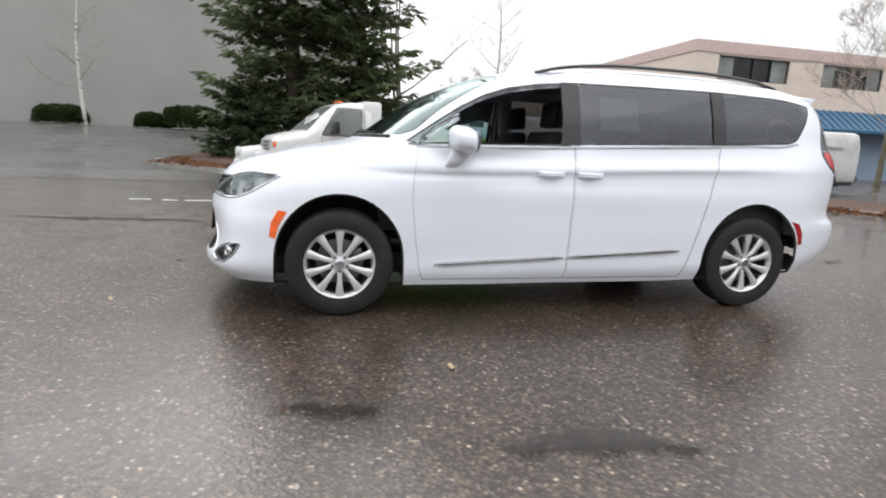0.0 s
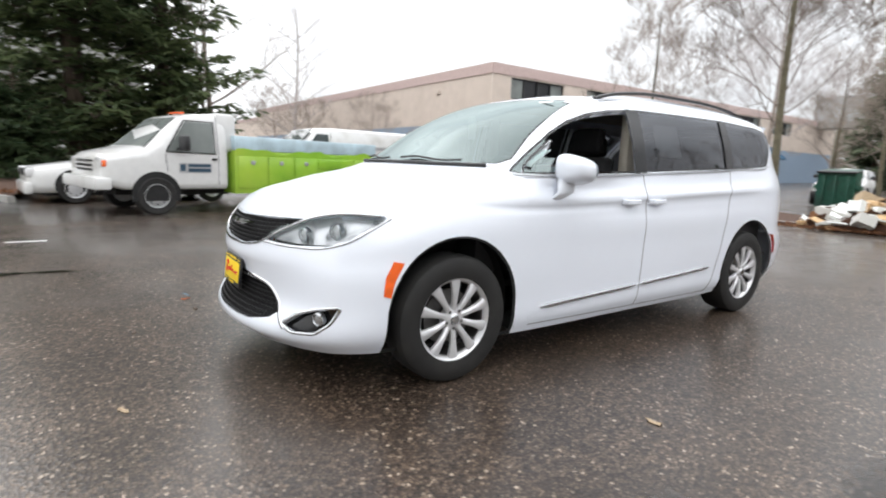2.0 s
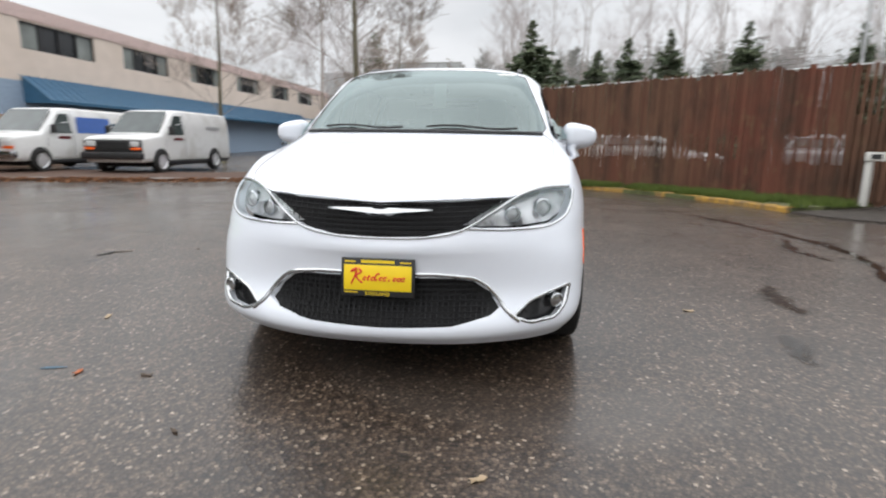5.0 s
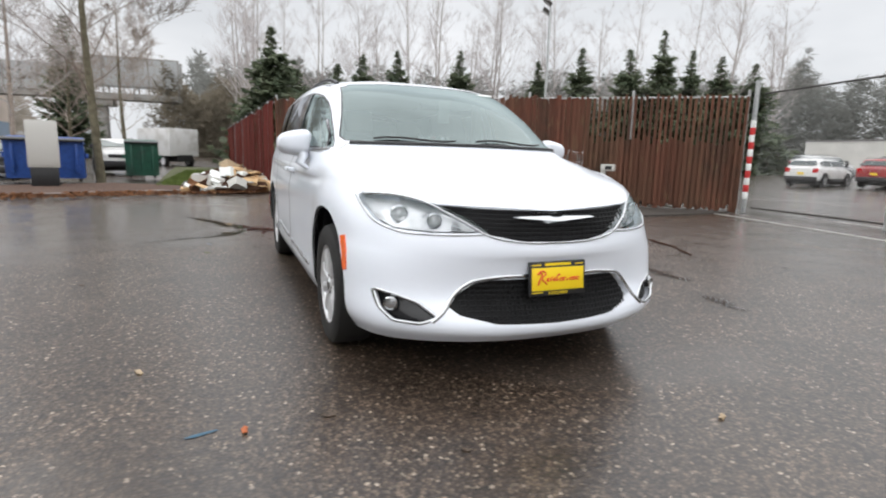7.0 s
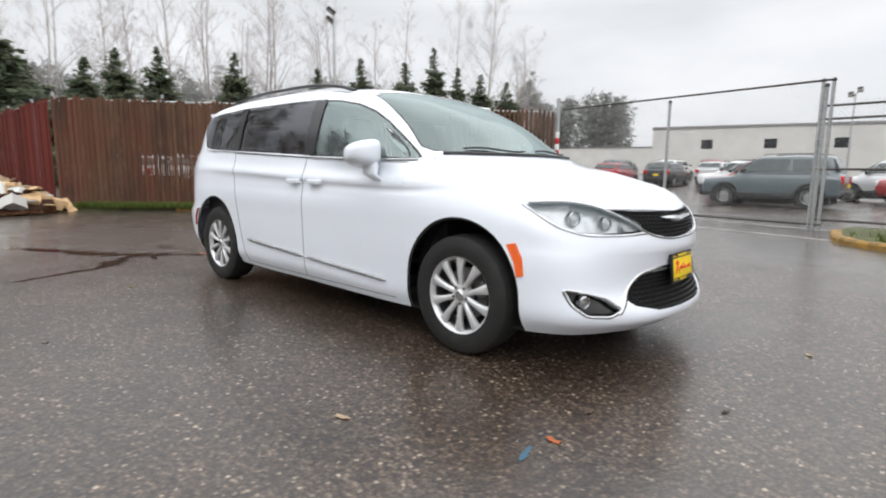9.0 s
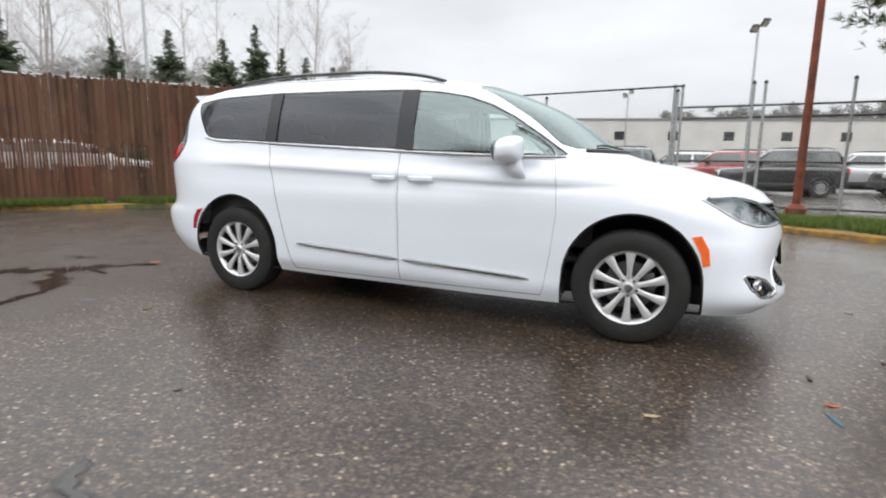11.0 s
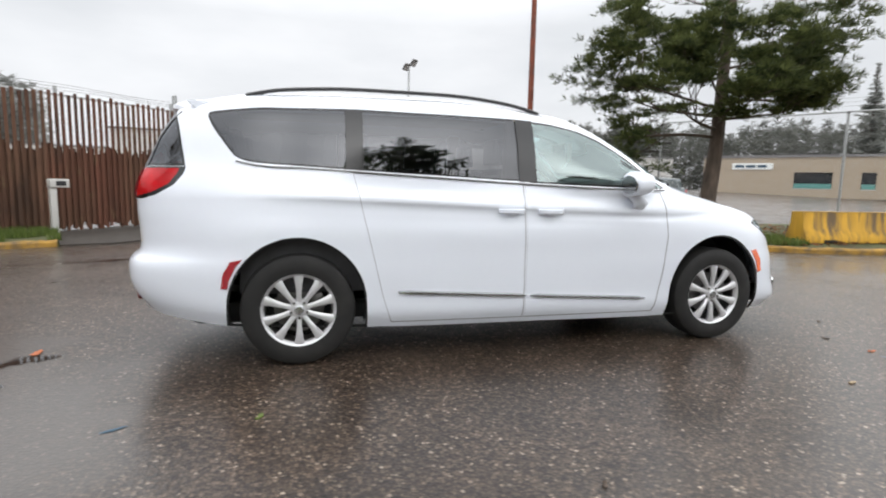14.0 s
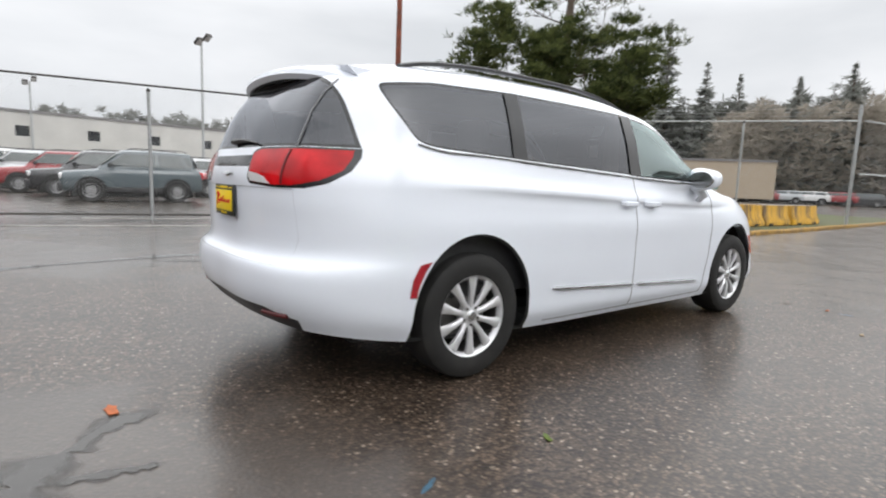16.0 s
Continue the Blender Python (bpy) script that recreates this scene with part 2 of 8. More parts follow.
def shallow_water(m):
    """Lets the water thin out to nothing over the chips along its rim."""
    n, l = m.node_tree.nodes, m.node_tree.links
    at = n.new("ShaderNodeAttribute")
    at.attribute_name = "depth"
    co = n.new("ShaderNodeTexCoord")
    rag = n.new("ShaderNodeTexNoise")
    rag.inputs["Scale"].default_value, rag.inputs["Detail"].default_value, rag.inputs["Roughness"].default_value = 7.0, 8.0, 0.7
    l.new(co.outputs["Object"], rag.inputs["Vector"])
    ad = n.new("ShaderNodeMath")
    ad.operation = "ADD"
    l.new(at.outputs["Fac"], ad.inputs[0])
    l.new(rag.outputs[0], ad.inputs[1])
    rim = n.new("ShaderNodeMapRange")
    rim.inputs["From Min"].default_value, rim.inputs["From Max"].default_value = 0.62, 1.35
    l.new(ad.outputs[0], rim.inputs[0])
    l.new(rim.outputs[0], n["Principled BSDF"].inputs["Alpha"])


shallow_water(M_WATER)
M_CONCRETE = mat("wet_concrete", (0.30, 0.29, 0.27), 0.6, var=0.2, bump=0.3, bump_scale=40, dirt=(0.12, 0.11, 0.10))
M_KERBY = mat("worn_yellow_kerb_paint", (0.34, 0.19, 0.03), 0.75, var=0.3, scale=6, bump=0.3, dirt=(0.12, 0.085, 0.045), dirt_scale=7, dirt_at=(0.40, 0.72))
M_GRASSBED = mat("mossy_soil", (0.075, 0.085, 0.03), 0.9, var=0.45, scale=5, bump=0.5, dirt=(0.05, 0.035, 0.022))
M_GRASS = leafy("grass_blades", (0.05, 0.085, 0.015), (0.17, 0.22, 0.055))
M_BARK_MULCH = mat("bark_mulch", (0.075, 0.040, 0.026), 0.95, var=0.5, scale=14, bump=0.9, bump_scale=25)
M_LEAFLITTER = leafy("brown_leaf_litter", (0.06, 0.028, 0.016), (0.24, 0.11, 0.05), 0.85)


def slat_material():
    """Stained slats: each of its own tone, with runs of rust, black and moss that go on from slat to slat."""
    m, n, l, b = mat_base("brown_stained_slat")
    g = n.new("ShaderNodeNewGeometry")
    mp = n.new("ShaderNodeMapping")
    mp.inputs["Scale"].default_value = (1.0, 1.0, 0.35)
    l.new(g.outputs["Position"], mp.inputs[0])

    def blotch(scale, a, b_):
        t = n.new("ShaderNodeTexNoise")
        t.inputs["Scale"].default_value, t.inputs["Detail"].default_value, t.inputs["Roughness"].default_value = scale, 7.0, 0.62
        l.new(mp.outputs[0], t.inputs["Vector"])
        r = n.new("ShaderNodeMapRange")
        r.inputs["From Min"].default_value, r.inputs["From Max"].default_value = a, b_
        l.new(t.outputs[0], r.inputs[0])
        return r.outputs[0]

    def over(lower, fac, rgb):
        x = n.new("ShaderNodeMixRGB")
        l.new(fac, x.inputs[0])
        l.new(lower, x.inputs[1])
        x.inputs[2].default_value = (*rgb, 1)
        return x.outputs[0]

    base = n.new("ShaderNodeRGB")
    base.outputs[0].default_value = (0.118, 0.064, 0.042, 1)
    col = over(base.outputs[0], blotch(0.55, 0.42, 0.62), (0.126, 0.050, 0.034))
    col = over(col, blotch(1.9, 0.48, 0.68), (0.064, 0.039, 0.028))
    col = over(col, blotch(6.0, 0.58, 0.72), (0.15, 0.098, 0.058))
    oi = n.new("ShaderNodeObjectInfo")
    mr = n.new("ShaderNodeMapRange")
    mr.inputs["To Min"].default_value, mr.inputs["To Max"].default_value = 0.80, 1.18
    l.new(oi.outputs["Random"], mr.inputs[0])
    sc = n.new("ShaderNodeVectorMath")
    sc.operation = "SCALE"
    l.new(col, sc.inputs[0])
    l.new(mr.outputs[0], sc.inputs["Scale"])
    l.new(sc.outputs[0], b.inputs["Base Color"])
    b.inputs["Roughness"].default_value, b.inputs["Specular IOR Level"].default_value = 0.85, 0.15
    return m


M_FENCE = slat_material()
M_REDPANEL = mat("dark_red_sheet", (0.13, 0.028, 0.022), 0.9, spec=0.12, var=0.3, scale=3, stretch=(1, 1, 0.15), rand=0.2)
M_GALV = mat("galvanised_steel", (0.42, 0.43, 0.43), 0.45, 0.6, var=0.2, scale=20)
M_RAIL = mat("weathered_dark_pipe", (0.06, 0.055, 0.05), 0.6, 0.4, var=0.3)
M_RUST = mat("rusty_red_steel", (0.20, 0.052, 0.026), 0.7, 0.1, var=0.35, scale=5, bump=0.2, dirt=(0.07, 0.03, 0.02), dirt_scale=3)
M_CREAM = mat("cream_stucco", (0.66, 0.565, 0.49), 0.85, var=0.05, scale=1.5, bump=0.15, bump_scale=40, dirt=(0.61, 0.52, 0.445), dirt_scale=0.4)
M_PINKTRIM = mat("faded_pink_trim", (0.56, 0.43, 0.40), 0.8, var=0.08)
M_BLUEPAINT = mat("faded_blue_paint", (0.27, 0.35, 0.45), 0.75, var=0.1)
M_AWNING = mat("blue_standing_seam", (0.035, 0.115, 0.205), 0.45, var=0.15)
M_DARKGLASS = mat("dark_office_glass", (0.02, 0.022, 0.025), 0.06, var=0.3, scale=0.6)
M_GREYWALL = mat("pale_grey_panel", (0.31, 0.31, 0.293), 0.8, var=0.04, scale=0.3, dirt=(0.28, 0.28, 0.27), dirt_scale=0.2)
M_WHITEWALL = mat("off_white_metal_wall", (0.52, 0.51, 0.48), 0.7, var=0.08, scale=0.5)
M_TANWALL = mat("tan_block_wall", (0.38, 0.31, 0.23), 0.8, var=0.06)
M_ROOF = mat("grey_roofing", (0.20, 0.19, 0.19), 0.8, var=0.15)
M_TRUNK = mat("dark_tree_bark", (0.085, 0.062, 0.046), 0.9, var=0.4, scale=6, stretch=(1, 1, 0.3), bump=0.7, bump_scale=20)
M_MOSSTRUNK = mat("mossy_brown_bark", (0.13, 0.115, 0.075), 0.9, var=0.35, scale=6, bump=0.5)
M_DARKTWIG = mat("dark_brown_twigs", (0.19, 0.15, 0.12), 0.9, var=0.25)
# its pale tone stands for reflections on the office panes; also vehicle glass
M_PALEGLASS = mat("pale_greenish_glass", (0.20, 0.22, 0.21), 0.08, var=0.3, scale=0.8)
M_SOIL = mat("wet_dark_soil", (0.035, 0.028, 0.022), 0.8, var=0.4, scale=7, bump=0.6, bump_scale=30)
M_GREYTRUNK = mat("pale_grey_bark", (0.36, 0.325, 0.30), 0.85, var=0.3, scale=6, bump=0.3)
M_BIRCH = mat("white_birch_bark", (0.62, 0.60, 0.56), 0.8, var=0.1, dirt=(0.06, 0.05, 0.045), dirt_scale=5, dirt_at=(0.55, 0.62), stretch=(1, 1, 2.5))
M_TWIG = mat("grey_brown_twigs", (0.33, 0.275, 0.235), 0.9, var=0.25)
M_GRILLE = mat("black_grille", (0.010, 0.010, 0.011), 0.5, var=0.2, spec=0.25)
# branch grey lightened to put far haze into the colour
M_FARTWIG = mat("haze_coloured_branches", (0.47, 0.43, 0.42), 0.9, var=0.15)
M_SPRUCE = leafy("spruce_needles", (0.045, 0.068, 0.032), (0.14, 0.175, 0.078))
M_PINE = leafy("pine_needles", (0.026, 0.040, 0.014), (0.13, 0.15, 0.05))
M_CEDAR = leafy("cedar_green", (0.022, 0.040, 0.018), (0.065, 0.092, 0.040))
# fir green lightened in the colour to look hazed by distance
M_FARFIR = leafy("haze_lightened_fir_green", (0.085, 0.112, 0.070), (0.19, 0.22, 0.14))
# far haze is painted into the next three base colours as greyed greens
M_MISTFIR = leafy("mist_coloured_fir", (0.24, 0.25, 0.23), (0.33, 0.335, 0.31), 0.9, 0.5)
M_FARWOOD = leafy("mist_coloured_far_wood", (0.21, 0.215, 0.20), (0.27, 0.27, 0.25), 0.9, 0.5)
M_HILLWOOD = leafy("mist_greyed_hill_wood", (0.115, 0.12, 0.105), (0.17, 0.17, 0.15), 0.9, 0.5)
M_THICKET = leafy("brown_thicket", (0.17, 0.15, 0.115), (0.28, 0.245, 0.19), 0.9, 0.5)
# brown lightened in the colour itself to stand for far haze
M_BROWNWOOD = leafy("mist_coloured_brown_wood", (0.29, 0.26, 0.22), (0.40, 0.36, 0.305), 0.9, 0.5)
M_BUSH = leafy("clipped_hedge_green", (0.022, 0.04, 0.014), (0.065, 0.095, 0.03))
M_VANWHITE = mat("white_van_paint", (0.66, 0.66, 0.65), 0.3, var=0.04, coat=0.6, dirt=(0.50, 0.49, 0.46), dirt_scale=1.5)
M_LIME = mat("lime_green_paint", (0.23, 0.46, 0.03), 0.35, var=0.2, scale=1.0, coat=0.5, dirt=(0.40, 0.52, 0.06), dirt_scale=0.5, dirt_at=(0.45, 0.7))
M_SKYPAINT = mat("pale_blue_white_paint", (0.45, 0.58, 0.64), 0.35, var=0.2, scale=3, coat=0.5)
M_BLUEDECAL = mat("blue_decal", (0.05, 0.13, 0.42), 0.4, var=0.1)
M_NAVY = mat("navy_lettering", (0.03, 0.07, 0.11), 0.4)
M_DUMPGREEN = mat("dark_green_dumpster", (0.016, 0.085, 0.055), 0.5, var=0.2, dirt=(0.03, 0.05, 0.04))
M_DUMPBLUE = mat("blue_dumpster", (0.02, 0.07, 0.28), 0.5, var=0.2)
M_GREYCAR = mat("slate_grey_paint", (0.075, 0.098, 0.108), 0.3, var=0.05, coat=0.8)
M_CARRIM = mat("dull_grey_rim", (0.25, 0.25, 0.25), 0.5, 0.3, var=0.2, scale=12)
M_REDCAR = mat("red_car_paint", (0.26, 0.022, 0.025), 0.3, var=0.05, coat=0.8)
M_BLACKCAR = mat("black_car_paint", (0.014, 0.014, 0.016), 0.3, var=0.1, coat=0.8)
M_SILVERCAR = mat("silver_car_paint", (0.45, 0.46, 0.47), 0.3, 0.3, var=0.05, coat=0.8)
M_JERSEY = mat("worn_yellow_concrete", (0.56, 0.31, 0.025), 0.7, var=0.15, scale=4, bump=0.25, bump_scale=30, dirt=(0.13, 0.085, 0.04), dirt_scale=2.2, dirt_at=(0.47, 0.66), stretch=(2.6, 2.6, 0.35))
M_TEAL = mat("teal_painted_panel", (0.10, 0.28, 0.25), 0.5, var=0.2)
M_SIGNRED = mat("red_reflective", (0.55, 0.03, 0.03), 0.4, var=0.05)
M_CARD = mat("wet_cardboard", (0.55, 0.37, 0.20), 0.85, var=0.2)
M_BINBAG = mat("black_bin_bag", (0.02, 0.02, 0.022), 0.3, var=0.2)
M_ORANGE = mat("orange_leaf", (0.40, 0.11, 0.035), 0.7, var=0.25, scale=30)
M_GREENLEAF = mat("green_leaf", (0.10, 0.14, 0.025), 0.6, var=0.2, scale=30)
M_PALELEAF = mat("pale_leaf", (0.36, 0.27, 0.17), 0.7, var=0.2, scale=30)
M_BLUEMARK = mat("blue_spray_mark", (0.03, 0.085, 0.13), 0.6, var=0.3, scale=20)

# ---- building helpers ----
def finish(bm, name, material, smooth=False, normals=None):
    me = bpy.data.meshes.new(name)
    bm.normal_update()
    bm.to_mesh(me)
    bm.free()
    for mt in (material if isinstance(material, (list, tuple)) else [material]):
        me.materials.append(mt)
    if smooth:
        me.polygons.foreach_set("use_smooth", [True] * len(me.polygons))
        if smooth != "all":
            me.set_sharp_from_angle(angle=radians(35))
    return me


def part(name, bm, material, parent, label="", smooth=True):
    """Links a bmesh as one mesh object under a thing or under a part."""
    ob = new(name, finish(bm, name, material, smooth))
    if parent:
        ob.parent = parent
    if label:
        tagged(ob, label)
    return ob


def thing(name, label, category, m=None, group="", kind=""):
    ob = new(name)
    ob.empty_display_size = 0.1
    if m:
        ob.matrix_basis = m
    return tagged(ob, label, category, group, kind)


def solid(name, bm, material, label, category, m=None, group="", kind="", smooth=True):
    ob = new(name, finish(bm, name, material, smooth))
    if m:
        ob.matrix_basis = m
    return tagged(ob, label, category, group, kind)


def box(x0, x1, y0, y1, z0, z1, bevel=0.0, bm=None, m=None, seg=2):
    bm2 = bmesh.new()
    bmesh.ops.create_cube(bm2, size=1.0)
    for v in bm2.verts:
        v.co = Vector(((x0 + x1) / 2 + v.co.x * (x1 - x0), (y0 + y1) / 2 + v.co.y * (y1 - y0), (z0 + z1) / 2 + v.co.z * (z1 - z0)))
    if bevel:
        bmesh.ops.bevel(bm2, geom=bm2.edges[:], offset=bevel, segments=seg, affect="EDGES", profile=0.5)
    if m:
        bm2.transform(m)
    return join(bm, bm2)


def join(bm, other):
    if bm is None:
        return other
    me = bpy.data.meshes.new("tmp")
    other.to_mesh(me)
    other.free()
    bm.from_mesh(me)
    bpy.data.meshes.remove(me)
    return bm


def extrude_poly(pts, depth, axis="y", bevel=0.0, bm=None, m=None, at=0.0):
    """A flat outline, given in the two other axes, made solid along axis from at to at + depth."""
    bm2 = bmesh.new()
    def place(p, d):
        return {"y": (p[0], d, p[1]), "x": (d, p[0], p[1]), "z": (p[0], p[1], d)}[axis]
    lo = [bm2.verts.new(place(p, at)) for p in pts]
    hi = [bm2.verts.new(place(p, at + depth)) for p in pts]
    n = len(pts)
    bm2.faces.new(lo)
    bm2.faces.new(hi[::-1])
    for i in range(n):
        bm2.faces.new((lo[i], hi[i], hi[(i + 1) % n], lo[(i + 1) % n]))
    bmesh.ops.recalc_face_normals(bm2, faces=bm2.faces[:])
    if bevel:
        es = [e for e in bm2.edges if (e.verts[0] in lo) == (e.verts[1] in lo)]
        bmesh.ops.bevel(bm2, geom=es, offset=bevel, segments=2, affect="EDGES", profile=0.5)
    if m:
        bm2.transform(m)
    return join(bm, bm2)


def lathe(profile, axis="y", segs=48, bm=None, m=None, closed=False):
    """A turned shape: profile of (radius, along)."""
    bm2 = bmesh.new()
    rings = []
    for r, a in profile:
        ring = []
        for i in range(segs):
            t = 2 * math.pi * i / segs
            c, s = r * math.cos(t), r * math.sin(t)
            ring.append(bm2.verts.new({"y": (c, a, s), "z": (c, s, a), "x": (a, c, s)}[axis]))
        rings.append(ring)
    pairs = list(zip(rings, rings[1:])) + ([(rings[-1], rings[0])] if closed else [])
    for r0, r1 in pairs:
        for i in range(segs):
            j = (i + 1) % segs
            bm2.faces.new((r0[i], r0[j], r1[j], r1[i]))
    if not closed:
        for ring in (rings[0], rings[-1]):
            if (ring[0].co - ring[segs // 2].co).length > 1e-3:
                bm2.faces.new(ring)
    bmesh.ops.recalc_face_normals(bm2, faces=bm2.faces[:])
    if m:
        bm2.transform(m)
    return join(bm, bm2)


def tube(points, radii, sides=6, bm=None, caps=True):
    """A tube along points, with a radius for each."""
    bm = bm or bmesh.new()
    pts = [Vector(p) for p in points]
    if not isinstance(radii, (list, tuple)):
        radii = [radii] * len(pts)
    prev, up = None, None
    for i, (p, r) in enumerate(zip(pts, radii)):
        d = (pts[min(i + 1, len(pts) - 1)] - pts[max(i - 1, 0)]).normalized()
        if up is None:
            up = d.orthogonal().normalized()
        up = (up - d * up.dot(d))
        up = up.normalized() if up.length > 1e-5 else d.orthogonal().normalized()
        w = d.cross(up)
        ring = [bm.verts.new(p + (up * math.cos(2 * math.pi * k / sides) + w * math.sin(2 * math.pi * k / sides)) * r) for k in range(sides)]
        if prev:
            for k in range(sides):
                bm.faces.new((prev[k], prev[(k + 1) % sides], ring[(k + 1) % sides], ring[k]))
        elif caps:
            bm.faces.new(ring[::-1])
        prev = ring
    if caps:
        bm.faces.new(prev)
    return bm


def hermite(knots, per, mirror=False):
    """Points along a smooth line through knots (rows of numbers), per steps to each span. mirror: the ends meet their mirror image in y."""
    k = np.array(knots, float)
    if mirror:
        flip = np.array([1, -1, 1.0])
        k = np.vstack([k[1] * flip, k, k[-2] * flip])
    else:
        k = np.vstack([2 * k[0] - k[1], k, 2 * k[-1] - k[-2]])
    d = np.maximum(np.linalg.norm(np.diff(k, axis=0), axis=1), 1e-4)
    out = []
    for i in range(1, len(k) - 2):
        a, b = k[i], k[i + 1]
        h0, h1, h2 = d[i - 1], d[i], d[i + 1]
        ma = ((b - a) / h1 * h0 + (a - k[i - 1]) / h0 * h1) / (h0 + h1) * h1
        mb = ((k[i + 2] - b) / h2 * h1 + (b - a) / h1 * h2) / (h1 + h2) * h1
        for s in np.linspace(0, 1, per, endpoint=False):
            out.append((2 * s**3 - 3 * s**2 + 1) * a + (s**3 - 2 * s**2 + s) * ma + (3 * s**2 - 2 * s**3) * b + (s**3 - s**2) * mb)
    out.append(k[-2])
    return np.array(out)

